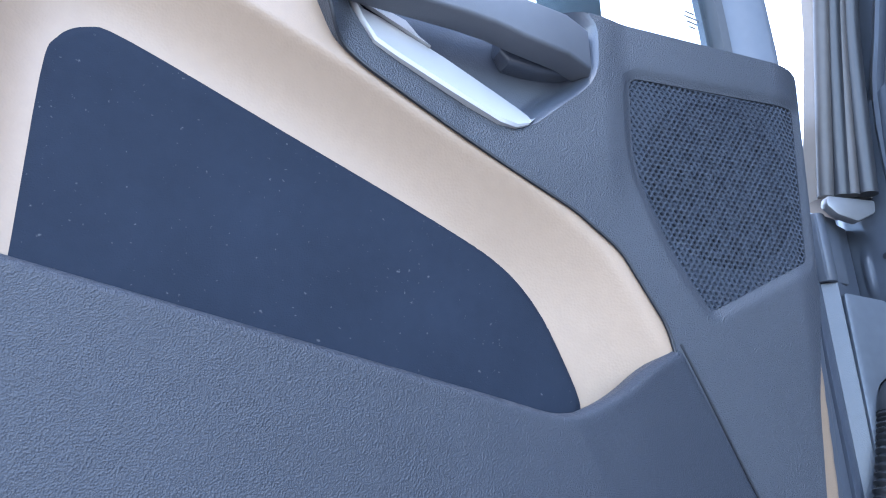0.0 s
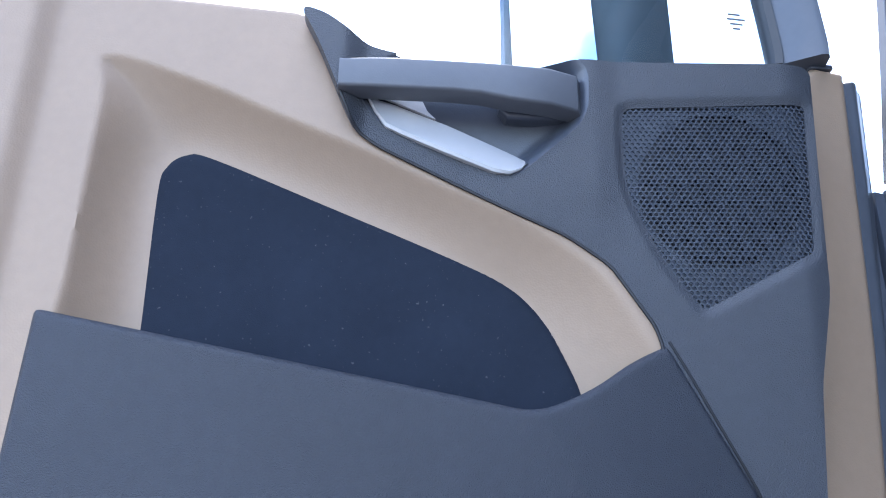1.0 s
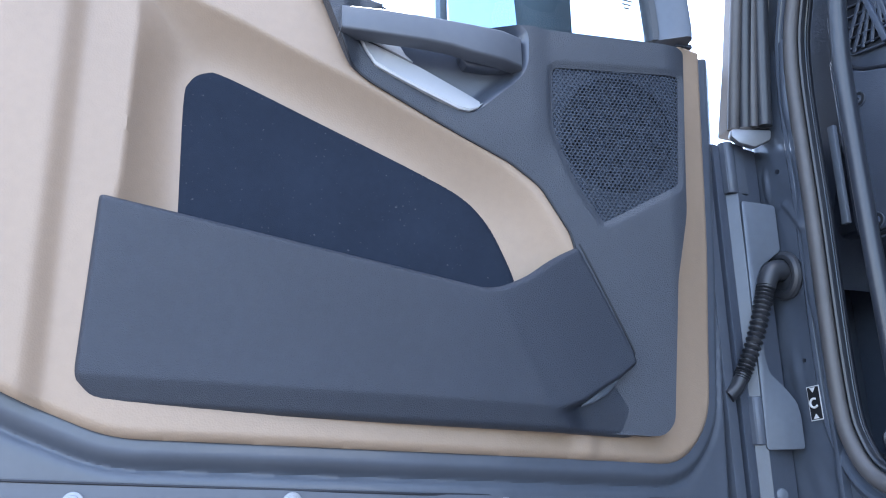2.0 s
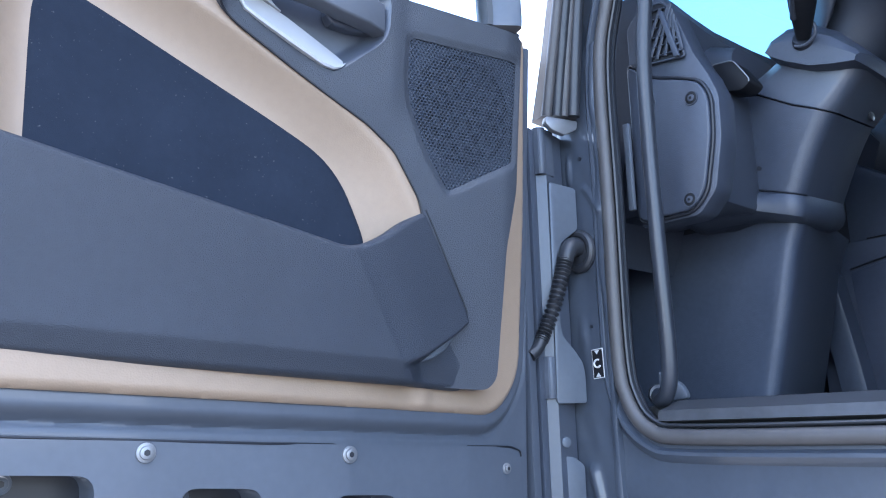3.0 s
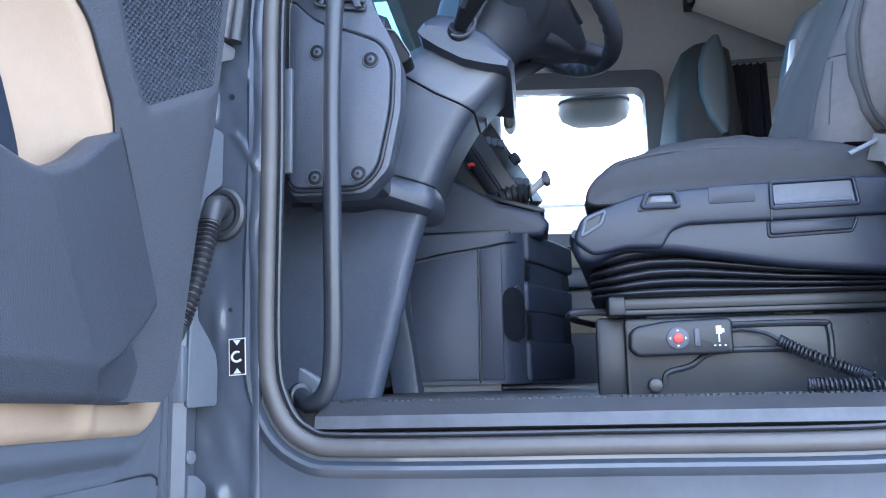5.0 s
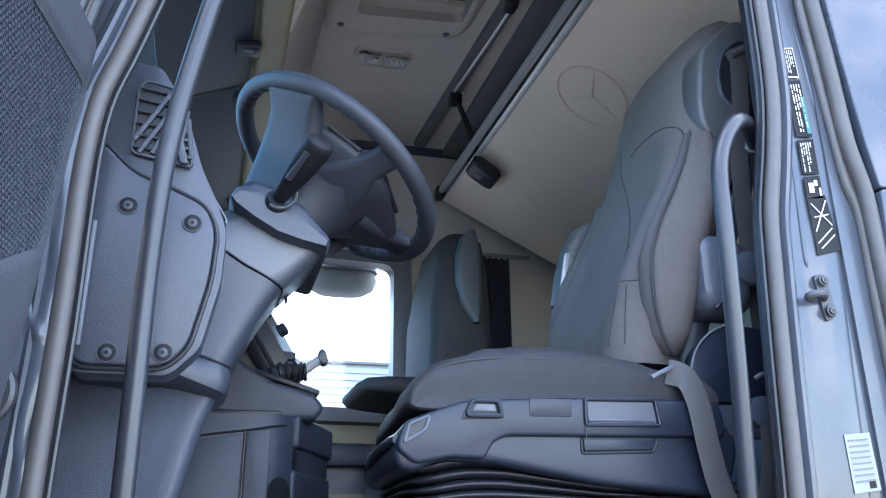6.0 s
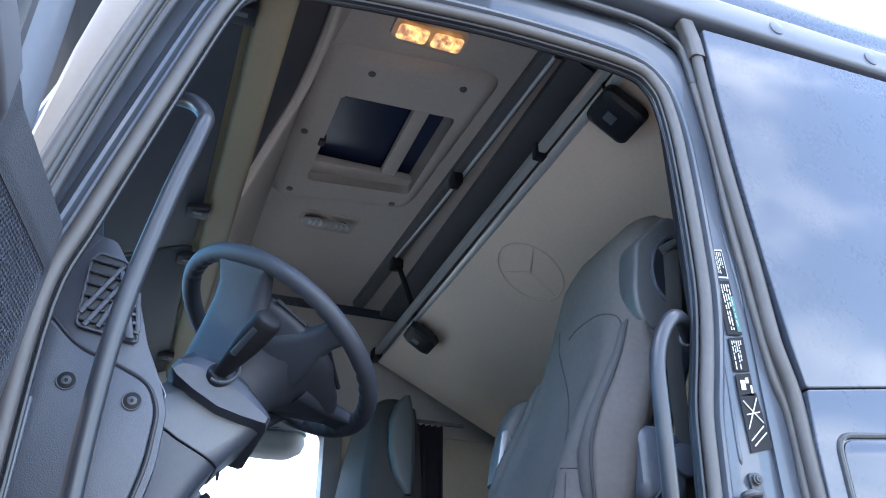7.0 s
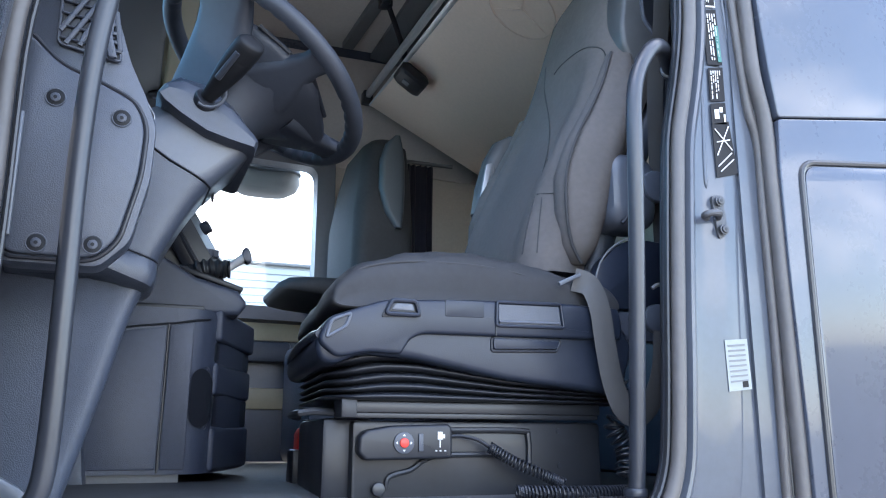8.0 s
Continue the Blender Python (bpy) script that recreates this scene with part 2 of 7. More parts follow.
def tube(pts, radius, n=12, k=6, closed=False, flat=1.0, up=None):
    """A round bar along a smooth path; radius may be a function of the way along it; flat squeezes it along up."""
    path = smooth_path(pts, k, closed) if k else [Vector(p) for p in pts]
    rings, m, prev = [], len(path), None
    for i, p in enumerate(path):
        d = (path[(i + 1) % m] - path[i - 1]) if closed else (path[min(i + 1, m - 1)] - path[max(i - 1, 0)])
        d.normalize()
        if up is not None:
            e = Vector(up)
        elif prev is None:
            e = Vector((0, 0, 1)) if abs(d.z) < 0.8 else Vector((0, 1, 0))
        else:
            e = prev
        e = (e - d * e.dot(d)).normalized()
        prev = e
        f = d.cross(e)
        r = radius(i / (m - 1)) if callable(radius) else radius
        rings.append([p + r * (math.cos(2 * math.pi * j / n) * f + flat * math.sin(2 * math.pi * j / n) * e) for j in range(n)])
    return loft(rings, True, closed)


def ring(c, a, b, ha, hb, rad, n=4):
    """A rounded rectangle about c in the plane of a and b."""
    c, a, b = Vector(c), Vector(a), Vector(b)
    rad = min(rad, ha * 0.999, hb * 0.999)
    out = []
    for q, (sa, sb) in enumerate(((1, 1), (-1, 1), (-1, -1), (1, -1))):
        for j in range(n + 1):
            t = math.pi / 2 * (q + j / n)
            out.append(c + a * (sa * (ha - rad) + rad * math.cos(t)) + b * (sb * (hb - rad) + rad * math.sin(t)))
    return out


def prism(pts, depth, bevel=0.0, seg=2):
    """A flat outline given depth along a vector."""
    bm = bmesh.new()
    f = bm.faces.new([bm.verts.new(p) for p in pts])
    out = bmesh.ops.extrude_face_region(bm, geom=[f])
    bmesh.ops.translate(bm, verts=[e for e in out["geom"] if isinstance(e, bmesh.types.BMVert)], vec=Vector(depth))
    if bevel:
        bmesh.ops.recalc_face_normals(bm, faces=bm.faces)
        sharp = [e for e in bm.edges if len(e.link_faces) == 2 and e.calc_face_angle(0) > 0.9]
        bmesh.ops.bevel(bm, geom=sharp, offset=bevel, segments=seg, profile=0.5, affect='EDGES')
    return bm


def disc(c, axis, r, h, n=20, bevel=0.0, r2=None):
    axis = Vector(axis).normalized()
    bm = bmesh.new()
    bmesh.ops.create_cone(bm, cap_ends=True, segments=n, radius1=r, radius2=r if r2 is None else r2, depth=h)
    m = Matrix.Translation(c) @ axis.to_track_quat('Z', 'Y').to_matrix().to_4x4()
    bmesh.ops.transform(bm, matrix=m, verts=bm.verts)
    if bevel:
        bmesh.ops.bevel(bm, geom=[e for e in bm.edges if e.calc_face_angle(0) > 1.0], offset=bevel, segments=2, profile=0.5, affect='EDGES')
    return bm


def seg_dist(p, poly):
    """Distances of points from a closed outline, and the nearest points on it."""
    a = np.asarray(poly, float)
    b = np.roll(a, -1, 0)
    ab = b - a
    best, near = np.full(len(p), 1e9), np.zeros((len(p), 2))
    for q, d in zip(a, ab):
        t = np.clip(((p - q) @ d) / max(d @ d, 1e-12), 0, 1)
        c = q + t[:, None] * d
        r = np.hypot(*(p - c).T)
        w = r < best
        best[w], near[w] = r[w], c[w]
    return best, near


def inside(p, poly):
    a = np.asarray(poly, float)
    hit = np.zeros(len(p), bool)
    for (x0, y0), (x1, y1) in zip(a, np.roll(a, -1, 0)):
        if y0 == y1:
            continue
        c = (y0 > p[:, 1]) != (y1 > p[:, 1])
        hit ^= c & (p[:, 0] < (x1 - x0) * (p[:, 1] - y0) / (y1 - y0) + x0)
    return hit


def smoothstep(x):
    x = np.clip(x, 0, 1)
    return x * x * (3 - 2 * x)


def field(outline, height, step, to_world, rim=0.02, holes=()):
    """A pressed sheet: the outline's inside, raised by height(points), with its rim turned back."""
    o = np.asarray(outline, float)
    lo, hi = o.min(0) - step, o.max(0) + step
    nu, nv = (int(math.ceil((hi[k] - lo[k]) / step)) + 1 for k in (0, 1))
    gu, gv = np.meshgrid(lo[0] + step * np.arange(nu), lo[1] + step * np.arange(nv), indexing="ij")
    p = np.stack([gu.ravel(), gv.ravel()], 1)
    ok = inside(p, o) & (seg_dist(p, o)[0] > 0.45 * step)
    for h in holes:
        ok &= ~inside(p, h) & (seg_dist(p, h)[0] > 0.45 * step)
    ok = ok.reshape(nu, nv)
    cell = ok[:-1, :-1] | ok[1:, :-1] | ok[1:, 1:] | ok[:-1, 1:]
    ids = np.arange(nu * nv).reshape(nu, nv)
    quads = np.stack([ids[:-1, :-1], ids[1:, :-1], ids[1:, 1:], ids[:-1, 1:]], -1)[cell]
    used = np.unique(quads)
    edge = used[~ok.ravel()[used]]
    d, near = seg_dist(p[edge], o)
    for h in holes:
        d2, near2 = seg_dist(p[edge], h)
        w = d2 < d
        d[w], near[w] = d2[w], near2[w]
    p[edge] = near
    back = {int(i): k for k, i in enumerate(used)}
    z = height(p[used])
    bm = bmesh.new()
    vs = [bm.verts.new(to_world(float(a), float(b), float(c))) for (a, b), c in zip(p[used], z)]
    for q in quads:
        bm.faces.new([vs[back[int(i)]] for i in q])
    if rim:
        border = [e for e in bm.edges if len(e.link_faces) == 1]
        out = bmesh.ops.extrude_edge_only(bm, edges=border)
        mv = [e for e in out["geom"] if isinstance(e, bmesh.types.BMVert)]
        bmesh.ops.translate(bm, verts=mv, vec=to_world(0, 0, -rim) - to_world(0, 0, 0))
    return bm


def rounded(poly, k=5):
    return [tuple(q[:2]) for q in smooth_path([(a, b, 0) for a, b in poly], k, True)]


def fillet(poly, rad=0.02, n=5):
    """A closed outline with its corners rounded."""
    out, m = [], len(poly)
    for i in range(m):
        p, a, b = Vector(poly[i]), Vector(poly[i - 1]), Vector(poly[(i + 1) % m])
        r = rad[i] if isinstance(rad, (list, tuple)) else rad
        r = min(r, (a - p).length * 0.45, (b - p).length * 0.45)
        s, e = p + (a - p).normalized() * r, p + (b - p).normalized() * r
        for j in range(n + 1):
            t = j / n
            out.append(tuple((1 - t) ** 2 * s + 2 * t * (1 - t) * p + t * t * e))
    return out


def torx(c, axis, r, parent, mat=ZINC, name="screw"):
    """A flanged screw with a recessed socket."""
    axis = Vector(axis).normalized()
    c = Vector(c)
    head = part(name, join(disc(c + axis * 0.0015, axis, r, 0.003, 24, 0.0008), disc(c + axis * 0.004, axis, r * 0.68, 0.004, 20, 0.001)), mat, parent)
    part("socket", disc(c + axis * 0.0062, axis, r * 0.34, 0.0006, 6), BLACK, head)
    return head

# ---- ground and distance ----
def ground_sheet():
    bm = bmesh.new()
    s = 400
    f = [bm.verts.new(q) for q in ((-s, -s, 0), (s, -s, 0), (s, s, 0), (-s, s, 0))]
    bm.faces.new(f)
    return bm


single("ground", ground_sheet(), ASPHALT, "grey asphalt yard", "ground", kind="structure")


def warehouse():
    t = thing("warehouse", (0, 34, 0), "pale grey warehouse with ribbed horizontal metal cladding", "building")
    part("wall", box((-32, 30, 0), (40, 46, 7.75)), CLAD, t)
    bm = bmesh.new()
    for i in range(26):
        bm = join(bm, box((-32, 29.93, 0.3 + i * 0.285), (40, 30, 0.3 + i * 0.285 + 0.24), 0.02, 1))
    part("cladding_board", bm, CLAD, t, kind="stuff")
    part("roof_edge", box((-32.3, 29.7, 7.75), (40.3, 46.3, 7.87), 0.04), GREYTRIM, t)
    return t


warehouse()

# ---- cab shell ----
OPENING = [(0.062, 1.95), (0.060, 1.70), (0.058, 1.45), (0.070, 1.37), (0.106, 1.325), (0.18, 1.315), (0.50, 1.315), (0.85, 1.318),
           (0.932, 1.345), (0.967, 1.40), (0.980, 1.50), (0.992, 1.70), (1.003, 1.86), (1.010, 1.935), (1.029, 2.025), (1.044, 2.11), (1.051, 2.20), (1.053, 2.40), (1.046, 2.53), (1.024, 2.60),
           (0.96, 2.632), (0.72, 2.638), (0.50, 2.622), (0.376, 2.606), (0.29, 2.59), (0.24, 2.56), (0.208, 2.50), (0.158, 2.326), (0.092, 2.08)]
OPEN_PATH = [Vector((q[0], 0, q[1])) for q in rounded(OPENING, 5)]


def offset_loop(path, o, y):
    out, n = [], len(path)
    for i in range(n):
        d = path[(i + 1) % n] - path[i - 1]
        nrm = Vector((d.z, 0, -d.x)).normalized()
        p = path[i] + nrm * o
        out.append(Vector((p.x, y, p.z)))
    return out


mid = sum(OPEN_PATH, Vector()) / len(OPEN_PATH)
FLIP = 1 if (offset_loop(OPEN_PATH, 0.1, 0)[0] - mid).length > (OPEN_PATH[0] - mid).length else -1


def around(o, y):
    return offset_loop(OPEN_PATH, FLIP * o, y)


X0, Y0 = Vector((1, 0, 0)), Vector((0, 1, 0))
cab = thing("truck_cab", (0.9, 1.1, 0), "slate grey painted lorry cab, its side doorway open", "truck cab", kind="structure")
part("reveal_liner", loft([around(o, y) for o, y in ((-0.002, 0.027), (-0.0045, 0.025), (-0.005, 0.020), (-0.003, 0.017))], False), BLACK, cab, "black rubber-edged liner inside the doorway")
part("door_frame", loft([around(o, y) for o, y in ((-0.001, 0.026), (-0.002, 0.022), (-0.006, 0.014), (-0.002, 0.008), (0.010, 0.008), (0.013, 0.004), (0.027, 0.002), (0.032, -0.006), (0.037, -0.007),
                                                   (0.043, -0.003), (0.049, 0.004), (0.075, 0.006), (0.10, 0.003), (0.128, 0.004), (0.140, 0.008), (0.152, 0.03), (0.158, 0.07))], False), PAINT, cab)
part("door_seal", loft([[p for p in r] for r in zip(*[around(0.010 + 0.0118 * math.cos(a), -0.001 + 0.011 * math.sin(a)) for a in [2 * math.pi * j / 16 for j in range(16)]])], False, True), SEAL_GREY, cab)
part("seal_lip", loft([[p for p in r] for r in zip(*[around(-0.007 + 0.0035 * math.cos(a), 0.004 + 0.006 * math.sin(a)) for a in [2 * math.pi * j / 8 for j in range(8)]])], False, True), RUBBER, cab)
part("side_skirt", prism(fillet([(-0.075, 0.012, 1.20), (-0.075, 0.012, 0.35), (1.245, 0.012, 0.35), (1.245, 0.012, 1.26), (0.03, 0.012, 1.26), (-0.02, 0.012, 1.20)], 0.01), (0, 0.05, 0), 0.004), PAINT, cab)
part("under_skirt", box((-0.3, 0.06, 0.0), (2.1, 2.2, 1.25), 0.02), BLACK, cab)

# rear side panel with its locker lid
REAR_Y = -0.035
part("side_panel", prism(fillet([(1.150, REAR_Y, 2.765), (1.152, REAR_Y, 2.60), (1.160, REAR_Y, 2.42), (1.177, REAR_Y, 2.20), (1.190, REAR_Y, 2.067), (1.202, REAR_Y, 1.979), (2.2, REAR_Y, 2.115), (2.2, REAR_Y, 2.80)], 0.006), (0, 0.03, 0), 0.003, 3), PAINT_GLOSS, cab)
part("side_panel", prism(fillet([(1.202, REAR_Y, 1.9765), (1.196, REAR_Y, 1.89), (1.197, REAR_Y, 1.70), (1.204, REAR_Y, 1.45), (1.206, REAR_Y, 1.30), (1.194, REAR_Y, 0.40), (2.2, REAR_Y, 0.40), (2.2, REAR_Y, 2.1125)], 0.006), (0, 0.03, 0), 0.003, 3), PAINT_GLOSS, cab)
lid = [(1.237, REAR_Y - 0.001, 1.15), (2.05, REAR_Y - 0.001, 1.15), (2.05, REAR_Y - 0.001, 1.985), (1.238, REAR_Y - 0.001, 1.903)]
part("lid_gap", tube(fillet(lid, 0.03), 0.0055, 8, 0, True), RUBBER, cab)
part("locker_lid", prism(fillet([(1.243, REAR_Y - 0.004, 1.156), (2.044, REAR_Y - 0.004, 1.156), (2.044, REAR_Y - 0.004, 1.977), (1.244, REAR_Y - 0.004, 1.897)], 0.028), (0, 0.02, 0), 0.003), PAINT_GLOSS, cab)
part("back_closure", box((1.14, 0.0, 0.4), (2.2, 0.05, 2.80)), PAINT, cab)
INNER_STRIP = [(1.116, 2.70), (1.138, 2.49), (1.142, 2.32), (1.150, 2.20), (1.158, 2.10), (1.167, 2.0), (1.182, 1.935), (1.182, 1.80), (1.183, 1.60), (1.180, 1.40), (1.180, 1.20)]
OUTER_STRIP = [(1.134, 2.70), (1.147, 2.42), (1.162, 2.24), (1.166, 2.17), (1.172, 2.06), (1.188, 1.972), (1.191, 1.86), (1.194, 1.744), (1.196, 1.60), (1.198, 1.38), (1.198, 1.20)]
part("weatherstrip", tube([(x, -0.003, z) for x, z in INNER_STRIP], 0.0085, 16), SEAL_GREY, cab)
part("weatherstrip", tube([(x, -0.017, z) for x, z in OUTER_STRIP], 0.0125, 18), SEAL_GREY, cab)
part("strip_gap", tube([((a + b) / 2 + 0.001, -0.001, (za + zb) / 2) for (a, za), (b, zb) in zip(INNER_STRIP, OUTER_STRIP)], 0.010, 10), RUBBER, cab)
part("pillar_panel", prism([(x, 0.0065, z) for x, z in ((1.085, 1.2), (1.20, 1.2), (1.20, 1.5), (1.198, 1.80), (1.18, 1.95), (1.187, 2.08), (1.17, 2.30), (1.147, 2.55), (1.13, 2.75), (1.07, 2.70), (1.09, 2.3), (1.08, 1.9), (1.06, 1.5))], (0, 0.03, 0)), PAINT, cab)
for bead in ([(1.066, 2.070), (1.075, 2.045), (1.078, 2.00), (1.074, 1.883), (1.075, 1.85)], [(1.066, 2.070), (1.058, 2.03), (1.042, 1.95), (1.036, 1.90), (1.032, 1.76), (1.028, 1.637), (1.020, 1.50), (1.006, 1.40)], [(1.128, 2.30), (1.137, 2.20), (1.145, 2.10), (1.154, 2.0), (1.166, 1.935), (1.167, 1.80), (1.167, 1.60), (1.164, 1.40), (1.163, 1.22)]):
    part("pressed_bead", tube([(x, 0.0056, z) for x, z in bead], lambda s: 0.0034 * min(1.0, 9 * s + 0.1, 9 * (1 - s) + 0.1), 12, 6), PAINT, cab)
# roof edge moulding
part("roof_moulding", prism([(0.55, -0.045, 2.79), (2.2, -0.045, 2.80), (2.2, -0.045, 2.875), (0.75, -0.045, 2.865)], (0, 0.07, 0), 0.012, 3), PAINT_MATT, cab)
for x in (1.35, 1.62, 1.9):
    part("moulding_cap", disc((x, -0.046, 2.83), (0, -1, 0), 0.018, 0.004, 20, 0.001), PAINT_MATT, cab)
part("roof_side", loft([[(x, y, z) for y, z in ((-0.02, 2.875), (0.0, 3.05), (0.08, 3.22), (0.3, 3.30), (1.1, 3.32), (1.1, 3.28), (0.32, 3.25), (0.1, 3.15), (0.04, 3.0), (0.03, 2.78))] for x in (0.3, 2.2)]), PAINT_GLOSS, cab)
part("roof_side", loft([[(x, 2.22 - y, z) for y, z in ((-0.02, 2.875), (0.0, 3.05), (0.08, 3.22), (0.3, 3.30), (1.1, 3.32), (1.1, 3.28), (0.32, 3.25), (0.1, 3.15), (0.04, 3.0), (0.03, 2.78))] for x in (0.3, 2.2)]), PAINT_GLOSS, cab)
part("header", prism([(0.10, 0.03, 2.60), (0.40, 0.03, 2.745), (1.15, 0.03, 2.76), (1.15, 0.03, 3.1), (0.3, 0.03, 3.1), (0.05, 0.03, 2.68)], (0, 0.03, 0)), BEIGE_IN, cab)

# front pillar: bright corner fairing and its rubber
STRIP_R = [(0.014, 1.862), (0.027, 1.976), (0.041, 2.08), (0.057, 2.16), (0.088, 2.30), (0.133, 2.474), (0.17, 2.56), (0.24, 2.64), (0.37, 2.70), (0.70, 2.745)]
STRIP_L = [(-0.015, 1.862), (0.007, 1.976), (0.028, 2.08), (0.045, 2.16), (0.076, 2.30), (0.121, 2.474), (0.158, 2.57), (0.23, 2.655), (0.36, 2.715), (0.70, 2.76)]
for k, r, mt in ((0.0, 0.0115, RUBBER), (0.36, 0.008, SEAL_GREY), (0.62, 0.010, RUBBER), (1.0, 0.0095, SEAL_GREY)):
    part("weatherstrip", tube([(a + (b - a) * k - 0.008, -0.026 - 0.038 * k, za + (zb - za) * k) for (a, za), (b, zb) in zip(STRIP_R, STRIP_L)], r, 16), mt, cab)
part("strip_channel", loft([[(a - 0.012, -0.012, za), (b - 0.012, -0.052, zb), (b - 0.03, -0.045, zb), (a - 0.03, 0.0, za)] for (a, za), (b, zb) in zip(STRIP_R, STRIP_L)]), RUBBER, cab)
part("corner_fairing", loft([[(x - 0.006 + a * k, y, z) for a, y in ((0.0, -0.062), (-0.3, -0.069), (-0.85, -0.068), (-0.98, -0.063), (-1.02, -0.04), (-1.02, 0.05), (-0.5, 0.05), (0.0, -0.02))] for (x, z), k in zip(STRIP_L[:8], (0.040, 0.032, 0.030, 0.036, 0.050, 0.066, 0.075, 0.08))]), CREAM, cab)
FRONT = [(-0.075, 0.03), (-0.105, 0.10), (-0.19, 0.25), (-0.29, 0.48), (-0.35, 0.80), (-0.37, 1.11), (-0.35, 1.42), (-0.29, 1.74), (-0.19, 1.97), (-0.105, 2.12), (-0.075, 2.19)]
part("front_skin", loft([[(x, y, z) for x, y in FRONT] + [(x + 0.03, y, z) for x, y in reversed(FRONT)] for z in (0.4, 1.30, 1.88)]), PAINT, cab)
part("strip_end", prism(fillet([(0.004, -0.012, 1.858), (0.003, -0.014, 1.842), (-0.004, -0.040, 1.828), (-0.010, -0.066, 1.834), (-0.014, -0.078, 1.846), (-0.013, -0.075, 1.858)], 0.004), (-0.012, 0.003, 0), 0.002), ZINC, cab)
RIDGE_X = ([1.1, 1.40, 1.53, 1.57, 1.62, 1.69, 1.75, 1.83, 1.883, 1.92, 2.05], [0.037, 0.037, 0.034, 0.027, 0.030, 0.032, 0.037, 0.035, 0.030, 0.033, 0.045])


def pillar_height(p):
    """Pressed steel of the pillar: a standing ridge, a slanting bead, shallow dents."""
    x, z = p[:, 0], p[:, 1]
    r = np.interp(z, *RIDGE_X)
    h = 0.002 + 0.0045 * np.exp(-((x - r) / 0.0055) ** 2) + 0.003 * smoothstep((x - r) / 0.006)
    d, _ = seg_dist(p, [(0.002, 1.734), (0.012, 1.722), (0.031, 1.688), (0.012, 1.7215)])
    h += 0.004 * np.exp(-(d / 0.006) ** 2)
    h += 0.005 * np.exp(-((x + 0.016) / 0.010) ** 2 - ((z - 1.475) / 0.030) ** 2)
    h += 0.004 * np.exp(-((x + 0.029) / 0.005) ** 4 - ((z - 1.775) / 0.028) ** 4)
    h += 0.006 * np.exp(-((x + 0.012 - 0.25 * (1.25 - z)) / 0.010) ** 2) * smoothstep((1.27 - z) / 0.02)
    h -= 0.003 * np.exp(-((x + 0.0) / 0.02) ** 2 - ((z - 1.56) / 0.03) ** 2)
    h += 0.0008 * np.sin(x * 160 + 3 * np.sin(z * 14)) * np.sin(z * 37)
    h -= 0.05 * np.clip((-0.045 - x) / 0.05, 0, 1) ** 1.5
    return h


part("pillar_pressing", field([(-0.088, 1.12), (0.046, 1.12), (0.043, 1.32), (0.041, 1.62), (0.045, 1.93), (0.052, 2.0), (0.0, 1.98), (-0.03, 1.86), (-0.088, 1.86)], pillar_height, 0.003, lambda u, v, w: Vector((u, -0.002 - w, v)), 0.02), PAINT, cab, "slate painted pressed steel pillar", 60)
for x, z, r in ((-0.003, 1.79, 0.004), (-0.02, 1.72, 0.003), (0.0, 1.49, 0.003)):
    part("plug", disc((x, -0.0045, z), (0, -1, 0), r, 0.002, 12), BLACK, cab)

part("header_fill", box((0.25, 0.012, 2.745), (1.22, 0.032, 2.90), 0.004), PAINT, cab)
part("header_strip", tube([(0.40, -0.014, 2.728), (0.60, -0.014, 2.752), (0.95, -0.010, 2.764), (1.045, -0.008, 2.755), (1.092, -0.006, 2.733), (1.114, -0.004, 2.70), (1.124, -0.003, 2.63)], 0.010, 12), RUBBER, cab)
part("corner_cap", loft([ring((x, -0.016, z), X0, Y0, 0.017, 0.016, 0.010) for x, z in ((1.134, 2.69), (1.130, 2.74), (1.120, 2.785))]), SEAL_GREY, cab)

# hinge leaves, cable boot and warning sticker on the front pillar
def leaf_point(s, z, right):
    """The hinge leaves stand out from the pillar towards the door: s runs from pillar to door edge."""
    return Vector((right - 0.30 * s - 0.006 * (1.7 - z), -0.010 - 0.90 * s, z))


def hinge(outline, right, name, knuckles, hole=None):
    leaf = part(name, prism(fillet([leaf_point(s, z, right) for s, z in outline], 0.006), (-0.006, 0.002, 0), 0.0015), PLATE, cab, "slate painted steel hinge leaf")
    for z0, z1 in knuckles:
        q = leaf_point(0.062, (z0 + z1) / 2, right)
        part("knuckle", disc((q.x - 0.014, q.y, q.z), (0, 0, 1), 0.013, z1 - z0, 18, 0.002), PAINT_MATT, leaf)
        part("hinge_block", box((q.x - 0.032, q.y - 0.012, z0), (q.x - 0.004, q.y + 0.03, z1), 0.004), PAINT_MATT, leaf)
    if hole:
        q = leaf_point(*hole, right)
        part("hole", disc(q + Vector((0.0006, -0.0002, 0)), (0.95, -0.3, 0), 0.003, 0.001, 12), BLACK, leaf)


hinge([(0.0, 1.736), (0.0, 1.662), (0.036, 1.636), (0.043, 1.61), (0.046, 1.56), (0.046, 1.50), (0.042, 1.474), (0.018, 1.449), (0.004, 1.43), (0.0, 1.41), (0.0, 1.363), (0.060, 1.362), (0.058, 1.55), (0.056, 1.744)], -0.012, "hinge_leaf", [(1.758, 1.845), (1.37, 1.44)])
hinge([(0.0, 1.262), (0.02, 1.276), (0.055, 1.279), (0.060, 1.268), (0.060, 1.14), (0.0, 1.14)], -0.024, "hinge_leaf", [(1.15, 1.25)], (0.045, 1.262))


